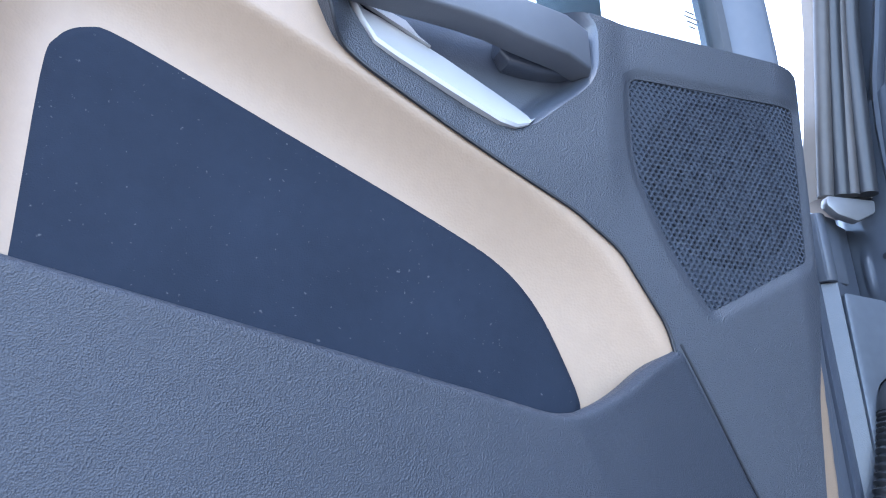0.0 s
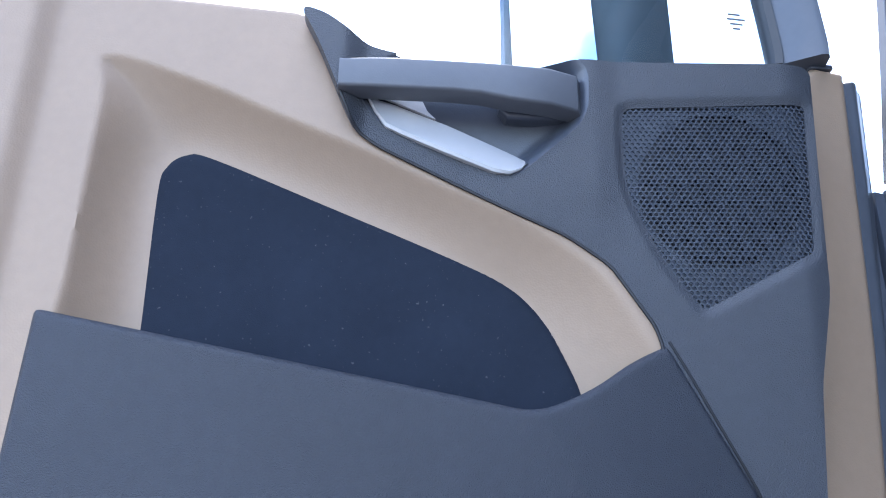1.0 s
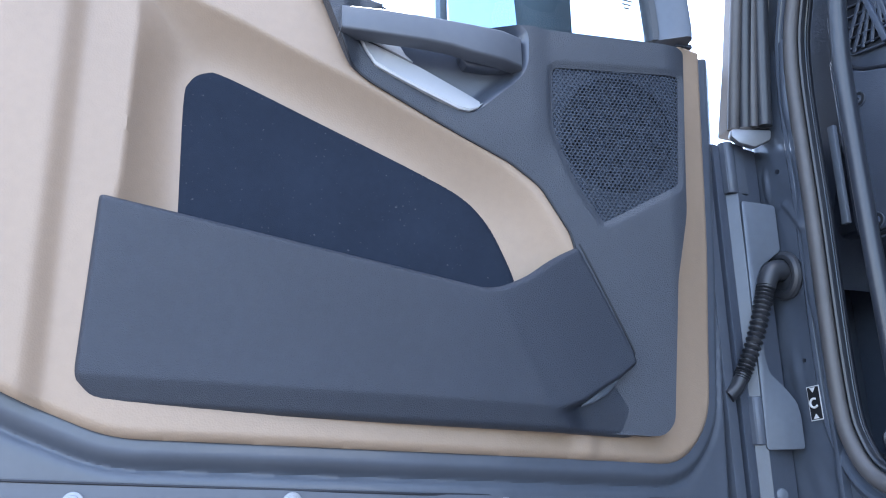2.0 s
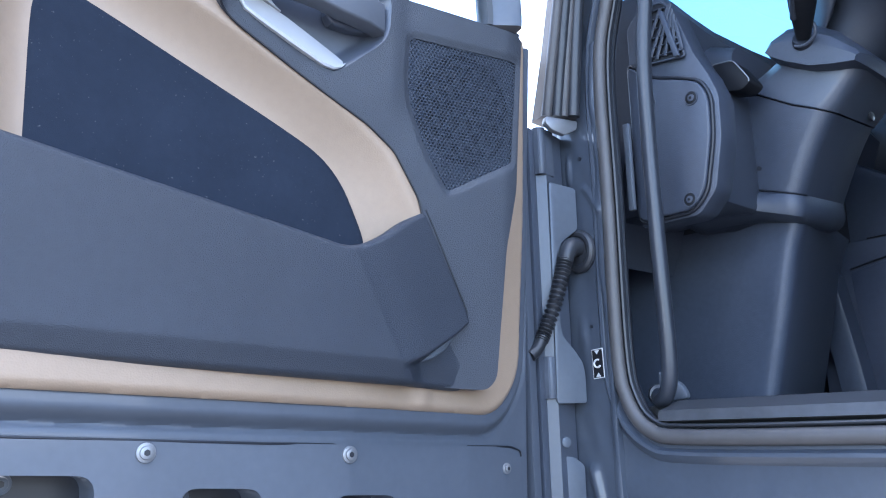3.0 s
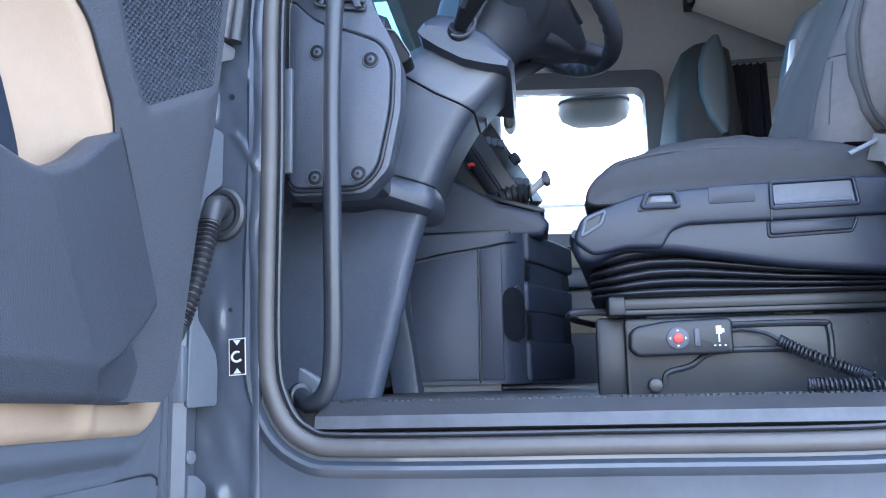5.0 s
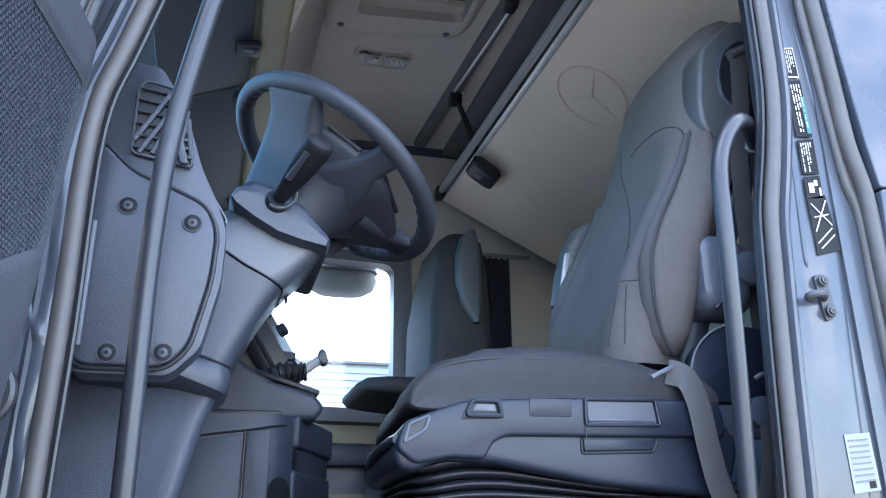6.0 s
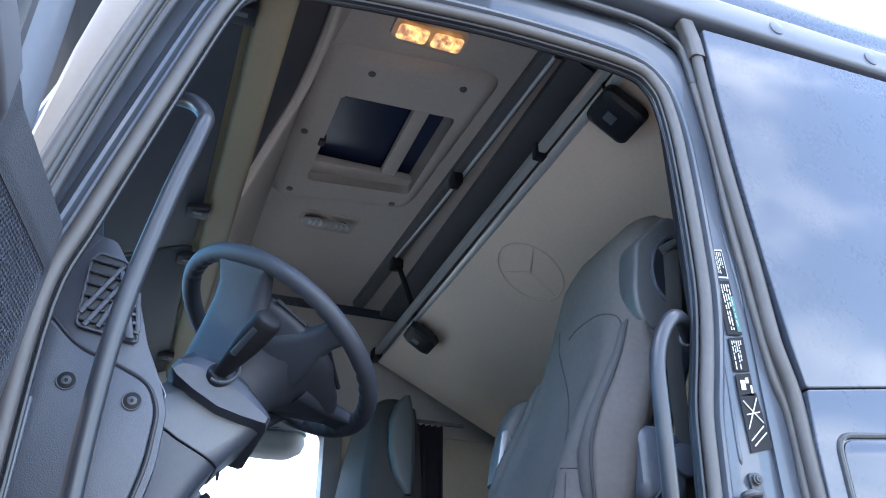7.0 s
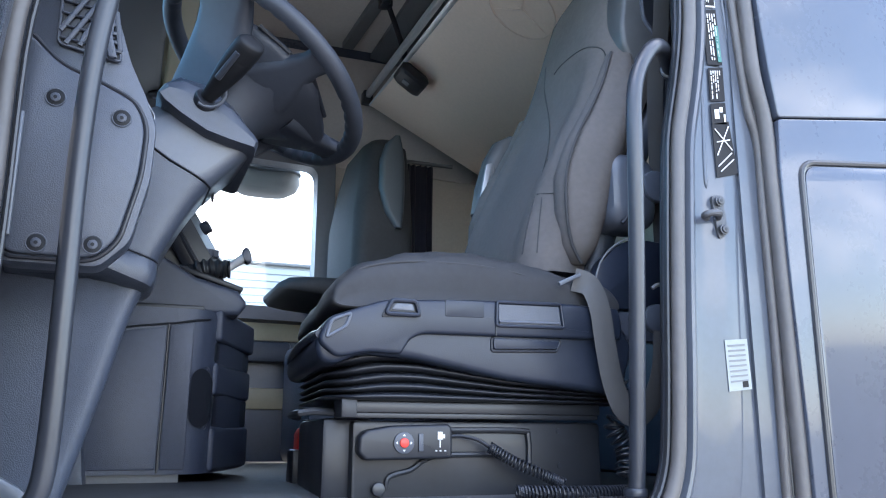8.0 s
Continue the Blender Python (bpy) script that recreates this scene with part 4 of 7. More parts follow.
cover = part("lower_cover", field(COVER, cover_height, 0.003, dw, 0.03, SLOTS), PAINT_MATT, door, "slate painted screwed-on lower cover", 50)
part("cover_seam", tube([dw(u, v, float(steel_line(u)) + 0.0056) for u, v in COVER if v > 0.95], 0.0016, 6, 0), BLACK, cover)
for s in SLOTS:
    mu, mv = sum(q[0] for q in s) / len(s), sum(q[1] for q in s) / len(s)
    # black in place of painted metal, to put the shade inside the slot
    part("slot_floor", field([(mu + (a - mu) * 1.12, mv + (b - mv) * 1.12) for a, b in s], lambda p: steel_line(p[:, 0]) - 0.062, 0.006, dw, 0), BLACK, cover)
for u, v, r in ((0.763, 1.306, 0.0105), (0.511, 1.296, 0.0105), (0.214, 1.266, 0.008), (0.98, 1.31, 0.0105)):
    torx(dw(u, v, float(steel_line(u)) + 0.005), DW, r, cover)
for u, v in ((0.885, 1.279), (0.70, 1.256)):
    torx(dw(u, v, float(steel_line(u)) - 0.061), DW, 0.011, cover, PLATE, "bolt")

# window frame and glass
def glass_w(u, v):
    """The side window stands oblique to the trim, deeper near the hinge, and leans inwards at the top."""
    return -0.092 + 0.060 * (u - 0.19) + 0.045 * (v - 2.05)


def frame_bar(pts, shape):
    """A frame bar along (u, v) points; shape gives its section as (towards the glass, towards the cab) offsets."""
    rings = []
    path = smooth_path([(u, v, 0) for u, v in pts], 6)
    for i, q in enumerate(path):
        d = (path[min(i + 1, len(path) - 1)] - path[max(i - 1, 0)]).normalized()
        nrm = Vector((d.y, -d.x, 0))
        rings.append([dw(q.x + nrm.x * a, q.y + nrm.y * a, glass_w(q.x, q.y) + b) for a, b in shape])
    return loft(rings)


POST = [(0.211, 1.988), (0.2115, 2.02), (0.226, 2.14), (0.265, 2.34), (0.342, 2.49), (0.47, 2.57), (0.75, 2.608), (1.03, 2.60), (1.075, 2.55), (1.08, 2.3), (1.075, 1.94)]
part("window_frame", frame_bar(POST, [(0.0, 0.010), (-0.006, 0.016), (-0.038, 0.040), (-0.045, 0.041), (-0.050, 0.035), (-0.066, -0.04), (-0.062, -0.055), (-0.01, -0.035)]), PAINT_MATT, door, "slate painted window frame")
part("window_rubber", frame_bar(POST, [(0.010, 0.003), (0.006, 0.012), (-0.002, 0.016), (-0.004, -0.02), (0.008, -0.01)]), RUBBER, door)
part("trim_cap", prism([dw(u, v, -0.104) for u, v in ((0.146, 1.983), (0.176, 1.983), (0.175, 1.990), (0.147, 1.990))], DW * 0.026, 0.002), DARK_FINE, door)
pane = part("window_pane", prism([dw(u, v, glass_w(u, v)) for u, v in ((0.20, 1.86), (0.214, 2.05), (0.262, 2.34), (0.34, 2.50), (0.46, 2.575), (0.75, 2.612), (1.04, 2.60), (1.08, 2.5), (1.08, 1.86))], DW * -0.004), GLASS, door, "clear side window glass")
pane.visible_shadow = False
for i, (a, b) in enumerate(((0.266, 0.250), (0.268, 0.244), (0.265, 0.248), (0.262, 0.252))):
    part("etched_mark", prism([dw(q, 2.062 - 0.007 * i - k, glass_w(q, 2.06) + 0.001) for q, k in ((a, 0), (b, 0), (b, 0.003), (a, 0.003))], DW * 0.0003), GREYTRIM, pane)
part("hinge_edge", prism([dw(u, 0.88, w) for u, w in ((0.134, -0.104), (0.112, -0.112), (0.100, -0.135), (0.10, -0.165), (0.134, -0.165))], Vector((0, 0, 1.105)), 0.003), PAINT_MATT, door)
part("hinge_return", prism([dw(u, 0.88, w) for u, w in ((0.100, -0.116), (0.075, -0.124), (0.058, -0.136), (0.052, -0.165), (0.100, -0.165))], Vector((0, 0, 0.962)), 0.003), DARK_FINE, door)
part("belt_strip", tube([dw(0.24, 1.925, -0.046), dw(0.6, 1.915, -0.046), dw(0.78, 1.945, -0.046), dw(1.1, 1.965, -0.046)], 0.008, 8), RUBBER, door)


# outside mirror on the door
def door_mirror():
    t = thing("door_mirror", dw(0.33, 2.0, -0.2), "large outside mirror in a dark teal housing on the door", "wing mirror")
    part("housing", loft([ring(dw(u, 2.24, -0.24), Vector((0, 0, 1)), DW, h, q, 0.05, 6) for u, h, q in ((0.284, 0.26, 0.015), (0.290, 0.29, 0.035), (0.33, 0.30, 0.045), (0.40, 0.30, 0.042), (0.415, 0.295, 0.03))]), FABRIC_B, t)
    part("rim", loft([ring(dw(0.462, 2.24, w), Vector((0, 0, 1)), DU, h, hu, 0.05, 6) for w, h, hu in ((-0.25, 0.285, 0.060), (-0.225, 0.292, 0.066), (-0.215, 0.285, 0.062))]), PLATE, t)
    part("mirror_glass", loft([ring(dw(0.462, 2.24, w), (Vector((0, 0, 1)) - 0.12 * DW).normalized(), (DU - 0.12 * DW).normalized(), 0.278, 0.056, 0.045, 6) for w in (-0.216, -0.208)]), MIRROR, t)
    part("arm", box(Vector((-0.26, -0.36, 1.70)), Vector((-0.05, -0.30, 1.76)), 0.015), BLACK, t)
    part("arm_post", box(Vector((-0.20, -0.37, 1.70)), Vector((-0.15, -0.31, 2.02)), 0.015), BLACK, t)


door_mirror()

# ---- inside the cab ----
X, Y, Z = Vector((1, 0, 0)), Vector((0, 1, 0)), Vector((0, 0, 1))
FLOOR = 1.355


def xz(pts, y):
    return [(x, y, z) for x, z in pts]


floor = thing("floor", (0.9, 1.1, FLOOR), "dusty dark rubber cab floor", "floor", kind="structure")
part("floor_sheet", box((-0.25, 0.064, 1.27), (2.1, 2.2, FLOOR), 0.004), MATFLOOR, floor)
mat_edge = thing("floor_mat", (0.5, 0.3, FLOOR), "black rubber floor mat with a nubbed edge", "floor mat")
part("sheet", box((0.10, 0.085, FLOOR - 0.002), (0.96, 0.72, FLOOR + 0.006), 0.003), MATFLOOR, mat_edge)
for i in range(84):
    x = 0.128 + 0.060 * (i // 6) + 0.0085 * (i % 6)
    y = 0.086 + 0.006 * (i // 6 % 2)
    part("nub", box((x, y, FLOOR), (x + 0.006, y + 0.010, FLOOR + 0.0085), 0.0012, 1), RUBBER, mat_edge)

wall = thing("wall_right", (0.9, 2.2, 1.3), "passenger side of the cab in beige trim with a dark window surround", "wall", kind="structure")
part("lower_trim", box((-0.1, 2.16, 1.27), (2.1, 2.21, 1.935), 0.004), DASH, wall)
part("waist_trim", box((-0.1, 2.150, 1.805), (2.1, 2.165, 1.885), 0.006), BEIGE_IN, wall)
part("kick_trim", box((-0.1, 2.150, 1.545), (2.1, 2.165, 1.625), 0.006), BEIGE_IN, wall)
part("upper_trim", box((-0.1, 2.16, 2.545), (2.1, 2.21, 3.12), 0.004), HEADLINER, wall)
part("front_trim", box((-0.1, 2.16, 1.935), (0.17, 2.21, 2.545), 0.004), BEIGE_IN, wall)
part("rear_trim", box((0.895, 2.16, 1.935), (2.1, 2.21, 2.545), 0.004), HEADLINER, wall)
win = fillet([(0.19, 1.945), (0.885, 1.935), (0.885, 2.525), (0.29, 2.545), (0.20, 2.45)], 0.05)
part("window_surround", loft([xz(w, y) for w, y in ((fillet([(0.12, 1.88), (0.965, 1.87), (0.965, 2.60), (0.22, 2.62), (0.12, 2.50)], 0.06), 2.155), (fillet([(0.13, 1.89), (0.955, 1.88), (0.955, 2.59), (0.23, 2.61), (0.13, 2.49)], 0.06), 2.115), (win, 2.13), (win, 2.215))], False), DASH, wall)
gl = part("window_pane", prism(xz(win, 2.195), (0, 0.004, 0)), GLASS, wall)
gl.visible_shadow = False
part("door_pull", box((0.30, 2.10, 1.72), (0.80, 2.165, 1.80), 0.015), DASH, wall)

rear = thing("wall_rear", (2.08, 1.1, 1.3), "greige rear wall of the sleeper cab", "wall", kind="structure")
part("rear_sheet", box((2.05, 0.03, 1.27), (2.10, 2.21, 3.12)), HEADLINER, rear)
part("side_lining", box((1.17, 0.03, 2.30), (2.06, 0.055, 3.12)), HEADLINER, rear)
part("lower_lining", box((1.17, 0.03, 1.27), (2.06, 0.055, 2.30)), BLACK, rear)
bp = thing("pillar_trim", (1.1, 0.09, 1.3), "dark plastic trim inside the rear door pillar", "pillar trim", kind="structure")
part("trim", loft([ring((x, 0.09, z), X, Y, 0.055, 0.035, 0.02) for x, z in ((1.155, 1.36), (1.16, 1.9), (1.165, 2.3), (1.17, 2.6))]), BLACK, bp)
ap = thing("front_pillar_trim", (-0.2, 2.13, 1.95), "cream plastic trim inside the front pillar", "pillar trim", kind="structure")
part("far_trim", tube([(-0.30, 2.13, 1.95), (-0.16, 2.13, 2.25), (0.02, 2.13, 2.62)], 0.040, 12), BEIGE_IN, ap)

# ceiling, roof hatch, lamps
HATCH = fillet([(0.565, 0.77), (0.908, 0.755), (0.903, 1.185), (0.562, 1.22)], 0.015)
SURR = fillet([(0.475, 0.60), (0.985, 0.555), (0.945, 1.30), (0.455, 1.37)], 0.07)
ceil_z = 3.085
cm = join(field([(-0.05, 0.03), (2.1, 0.03), (2.1, 2.2), (-0.05, 2.2)], lambda p: np.zeros(len(p)), 0.05, lambda u, v, w: Vector((u, v, ceil_z - w)), 0, [fillet([(0.50, 0.64), (0.96, 0.60), (0.92, 1.27), (0.48, 1.33)], 0.02)]),
          field(SURR, lambda p: 0.030 * smoothstep(seg_dist(p, SURR)[0] / 0.03), 0.015, lambda u, v, w: Vector((u, v, ceil_z + 0.002 - w)), 0.03, [HATCH]))
single("ceiling", cm, HEADLINER, "greige cloth headliner with a raised surround", "ceiling", kind="structure", angle=50)
hat = thing("roof_hatch", (0.73, 0.98, 3.06), "dark smoked roof hatch in a greige frame", "roof hatch")
part("well", loft([[(x, y, z) for x, y in HATCH] for z in (3.056, 3.15)], False), HEADLINER, hat)
part("panel", box((0.555, 0.74, 3.135), (0.92, 1.24, 3.15)), HATCH_GLASS, hat)
part("frame_bar", box((0.795, 0.76, 3.095), (0.845, 1.21, 3.125), 0.006), HEADLINER, hat)
part("end_bar", box((0.56, 1.15, 3.09), (0.91, 1.22, 3.12), 0.006), HEADLINER, hat)
part("catch", box((0.552, 0.985, 3.05), (0.572, 1.02, 3.075), 0.004), BLACK, hat)
for x, y in ((0.62, 0.655), (0.88, 0.625), (0.50, 0.97), (0.52, 1.29), (0.87, 1.26)):
    part("screw_cap", disc((x, y, 3.056), -Z, 0.011, 0.006, 14, 0.002), GREYTRIM, hat)


def ceiling_lamp(x, y, lit, text):
    t = thing("ceiling_lamp", (x, y, ceil_z), text, "interior lamp", "interior lamps")
    part("bezel", loft([ring((x, y, z), X, Y, a, b, 0.022) for z, a, b in ((ceil_z, 0.104, 0.046), (ceil_z - 0.008, 0.102, 0.044), (ceil_z - 0.009, 0.094, 0.036))]), HEADLINER, t)
    for k in (-0.050, 0.046):
        cup = part("reflector", loft([ring((x + k + d, y, z), X, Y, a, b, 0.012, 3) for z, a, b, d in ((ceil_z - 0.010, 0.020, 0.012, 0.0), (ceil_z - 0.018, 0.030, 0.020, 0.002), (ceil_z - 0.022, 0.040, 0.026, 0.0), (ceil_z - 0.023, 0.042, 0.028, 0.0))]), GLOW if lit else SATIN, t, "glowing reflector" if lit else "")
        for q in (-0.022, -0.004, 0.016):
            part("facet", prism([(x + k + q, y - 0.020, ceil_z - 0.024), (x + k + q + 0.012, y - 0.014, ceil_z - 0.030), (x + k + q + 0.010, y + 0.020, ceil_z - 0.024), (x + k + q - 0.002, y + 0.016, ceil_z - 0.027)], (0, 0, 0.004)), GLOW if lit else ALU, cup)
    part("lens", loft([ring((x, y, z), X, Y, a, b, 0.020) for z, a, b in ((ceil_z - 0.009, 0.092, 0.035), (ceil_z - 0.030, 0.086, 0.030), (ceil_z - 0.036, 0.070, 0.020))]), CLEAR, t)


ceiling_lamp(0.728, 0.478, True, "lit warm reading lamp in the headliner")
ceiling_lamp(0.700, 1.480, False, "unlit clear reading lamp in the headliner")

# curtain rails
rail = thing("curtain_rail", (1.0, 1.1, 3.07), "silver curtain rail under the headliner", "curtain rail")
part("bar", tube([(1.062, 0.25, 3.045), (1.035, 1.03, 3.055), (1.0, 1.62, 3.06)], 0.007, 10), ALU, rail)
part("track", prism([(1.03, 0.20, 3.05), (1.08, 0.20, 3.05), (1.01, 2.1, 3.06), (0.96, 2.1, 3.06)], (0, 0, 0.03), 0.004), GREYTRIM, rail)
for y in (1.02, 1.63):
    part("hook", box((1.02 - 0.02 * y, y - 0.02, 3.02), (1.055 - 0.02 * y, y + 0.035, 3.075), 0.006), BLACK, rail)
# mid grey sheet stands in for the shade between rail and bunk
part("shelf_shadow_panel", prism([(1.10, 0.06, 3.06), (1.10, 2.15, 3.06), (1.75, 2.15, 2.98), (1.75, 0.06, 2.98)], (0, 0, 0.02)), GREYTRIM, rail, "mid grey panel put in for the shadow behind the rail")

# folded upper bunk
bunk = thing("upper_bunk", (1.09, 1.1, 2.85), "folded upper bunk with a cream underside and an aluminium edge", "bunk bed")
slope = Vector((0.445, 0, -0.30)).normalized()
nb = Vector((0.30, 0, 0.445)).normalized()
part("board", prism([Vector((1.09, 0.10, 2.828)), Vector((1.09, 2.12, 2.828)), Vector((1.09, 1.98, 2.828)) + slope * 0.56, Vector((1.09, 1.90, 2.828)) + slope * 1.0, Vector((1.09, 0.10, 2.828)) + slope * 1.0], nb * 0.05, 0.006), BUNK, bunk)
part("edge_rail", prism([(1.068, 0.10, 2.835), (1.068, 2.13, 2.850), (1.068, 2.13, 2.878), (1.068, 0.10, 2.863)], (0.022, 0, 0), 0.004), ALU, bunk)
part("edge_lip", prism([(1.088, 0.10, 2.815), (1.088, 2.12, 2.828), (1.108, 2.12, 2.820), (1.108, 0.10, 2.806)], nb * 0.012, 0.003), ALU, bunk)
part("rail_end", box((1.06, 2.09, 2.83), (1.10, 2.14, 2.885), 0.006), BLACK, bunk)
part("rail_clip", box((1.062, 0.555, 2.828), (1.096, 0.585, 2.872), 0.004), BLACK, bunk)


def on_board(a, y, k=0.002):
    return Vector((1.09, y, 2.828)) + slope * a - nb * k


emb = [on_board(0.19 + 0.115 * math.cos(t), 0.985 + 0.115 * math.sin(t)) for t in np.linspace(0, 2 * math.pi, 40, endpoint=False)]
part("emblem_ring", tube(emb, 0.0026, 6, 0, True), EMBOSS, bunk, "faint embossed round emblem")
for k in range(3):
    t = 2.2 + k * 2 * math.pi / 3
    part("emblem_bar", tube([on_board(0.19, 0.985), on_board(0.19 + 0.108 * math.cos(t), 0.985 + 0.108 * math.sin(t))], lambda s: 0.0042 * (1 - s) + 0.001, 6, 0), EMBOSS, bunk)


def strap(y, top, tilt):
    t = thing("bunk_strap", (1.1, y, 2.8), "black bunk strap with a padded buckle", "strap", "bunk straps")
    c = Vector((1.135, y, 2.775))
    part("pad", loft([ring(c + nb * k, slope, Y, a, b, 0.022) for k, a, b in ((-0.045, 0.050, 0.045), (-0.036, 0.060, 0.055), (-0.012, 0.062, 0.057), (0.0, 0.055, 0.05))]), BLACK, t)
    part("button", prism([c - nb * 0.0455 + slope * p + Y * q for p, q in ((-0.022, -0.012), (0.006, -0.012), (0.006, 0.016), (-0.022, 0.016))], nb * -0.003, 0.001), PLATE, t)
    part("webbing", tube([c - slope * 0.03 - nb * 0.02, c - slope * 0.05 + Vector((0, 0, 0.06)), Vector(top)], 0.011, 8, 4, False, 0.25, (0, 1, 0)), BLACK, t)
    part("end_clip", box(Vector(top) - Vector((0.015, 0.02, 0.02)), Vector(top) + Vector((0.015, 0.02, 0.02)), 0.005), BLACK, t)


strap(1.66, (1.02, 1.64, 3.04), 0)
strap(0.262, (1.055, 0.37, 3.04), 0)

# overhead shelf, sun visors, windscreen
shelf = thing("overhead_shelf", (0.2, 1.1, 2.66), "beige overhead locker with an open dark compartment", "overhead shelf")
part("lip", loft([ring((x, y, z), X, Z, 0.036, 0.022, 0.014) for x, y, z in ((0.295, 0.06, 2.675), (0.295, 0.5, 2.675), (0.294, 1.05, 2.675), (0.287, 2.15, 2.675))]), BEIGE_IN, shelf)
part("front_panel", prism([(0.318, 0.78, 2.67), (0.318, 2.15, 2.67), (0.46, 2.15, 3.08), (0.47, 0.62, 3.08)], (-0.02, 0, 0.005), 0.004), HEADLINER, shelf)
BRACE = [(0.322, 0.80, 2.675), (0.345, 0.765, 2.73), (0.385, 0.70, 2.82), (0.425, 0.61, 2.90), (0.448, 0.46, 2.96), (0.452, 0.26, 2.985), (0.448, 0.06, 2.99)]
part("dark_cover", loft([[(0.322, q[1], 2.688), (q[0] - 0.010, q[1], q[2] + 0.004), (q[0] - 0.030, q[1], q[2] + 0.016), (0.300, q[1], 2.70)] for q in BRACE]), SHADE, shelf, "dark navy cover of the open compartment")
part("edge_brace", tube(BRACE, 0.016, 10), HEADLINER, shelf)
part("front_fascia", loft([[q, (q[0] + 0.10 * (3.09 - q[2]) + 0.05, q[1] + 0.02, 3.09), (q[0] + 0.10 * (3.09 - q[2]) + 0.02, q[1] + 0.02, 3.09), (q[0] - 0.012, q[1], q[2])] for q in BRACE]), HEADLINER, shelf)
part("compartment", prism(xz([(0.02, 2.69), (0.26, 2.70), (0.10, 3.07), (0.02, 3.07)], 0.06), (0, 2.1, 0)), SHADE, shelf)
part("bottom", box((-0.05, 0.06, 2.685), (0.26, 2.15, 2.70)), BEIGE_IN, shelf)


def visor(y0, y1):
    t = thing("sun_visor", (0.24, (y0 + y1) / 2, 2.65), "dark vinyl sun visor clipped under the overhead shelf", "sun visor", "sun visors")
    part("panel", prism(fillet([(0.243, y0, 2.655), (0.243, y1, 2.655), (0.02, y1, 2.565), (0.02, y0, 2.565)], 0.03), (0, 0, 0.012), 0.004), SHADE, t)
    for y in (y0 + 0.02, y1 - 0.22):
        part("clip", box((0.205, y, 2.628), (0.262, y + 0.05, 2.652), 0.006), BLACK, t)
        part("clip_slot", box((0.222, y + 0.012, 2.625), (0.245, y + 0.022, 2.629)), PLATE, t)


visor(0.09, 1.05)
visor(1.075, 2.08)

ws = thing("windscreen", (-0.2, 1.1, 1.95), "tinted windscreen over the dashboard", "windscreen", kind="structure")
def screen_curve(k, z):
    return [Vector((x + k * 0.26, y, z)) for x, y in FRONT[1:-1]]


g2 = part("glass", loft([screen_curve(k, z) + [q + Vector((0.005, 0, 0)) for q in reversed(screen_curve(k, z))] for k, z in ((0, 1.87), (0.5, 2.30), (1, 2.70), (1.2, 2.86))]), GLASS_TINT, ws)
g2.visible_shadow = False
part("top_frame", box((-0.05, 0.03, 2.665), (0.05, 2.21, 3.10)), PAINT, ws)
# unseen slab ahead of the roof, added to keep the sun off the sill
part("roof_sun_block", box((-0.34, 0.03, 3.0), (-0.04, 2.21, 3.10), 0.02), PAINT, ws)
part("frit", loft([screen_curve(k, z) for k, z in ((0.03, 1.865), (0.10, 1.94))], False), BLACK, ws)

# dashboard
dash = thing("dashboard", (0.0, 1.1, 1.36), "dark grey moulded dashboard reaching across the cab", "dashboard")


def dash_section(y, top, back):
    f = float(np.interp(y, [0.10, 0.25, 0.48, 0.80, 1.4, 1.74, 1.97, 2.12], [-0.07, -0.15, -0.25, -0.31, -0.31, -0.25, -0.15, -0.07]))
    return [Vector((x, y, z)) for x, z in ((f, 1.70), (f, 1.90), (f * 0.6, top - 0.04), (back - 0.10, top), (back - 0.02, top - 0.015), (back, top - 0.05), (back - 0.03, top - 0.14), (back - 0.10, top - 0.30), (-0.05, 1.62))]


part("top_pad", loft([dash_section(*q) for q in ((0.11, 2.128, 0.12), (0.17, 2.126, 0.125), (0.24, 2.116, 0.125), (0.31, 2.110, 0.125), (0.45, 2.110, 0.13), (0.55, 2.118, 0.13), (0.66, 2.118, 0.14), (0.80, 2.05, 0.17), (0.95, 1.97, 0.20), (1.3, 1.93, 0.18), (2.15, 1.93, 0.16))]), DASH, dash)
part("binnacle", loft([ring((x, 0.40, z), Y, Z, a, b, 0.04) for x, z, a, b in ((0.02, 1.97, 0.15, 0.05), (0.12, 1.985, 0.16, 0.06), (0.17, 1.975, 0.155, 0.05))]), DASH, dash)
part("dash_fill", box((-0.06, 0.128, 1.70), (0.172, 0.30, 1.945), 0.01), DASH, dash)
CHEEK = fillet([(0.150, 1.974), (0.194, 1.968), (0.224, 1.918), (0.203, 1.906), (0.150, 1.922)], 0.010)
part("binnacle_cheek", prism(xz(CHEEK, 0.205), (0, 0.05, 0), 0.003), SCREW_DARK, dash)
part("binnacle_trim", tube(xz(CHEEK[2:16], 0.2035), 0.0012, 6, 0), ZINC, dash)
part("lower_body", loft([ring((x, 1.36, z), X, Y, a, 0.78, 0.05) for x, z, a in ((-0.10, 1.36, 0.10), (-0.09, 1.6, 0.13), (-0.06, 1.72, 0.15), (-0.05, 1.80, 0.15))]), DASH, dash)

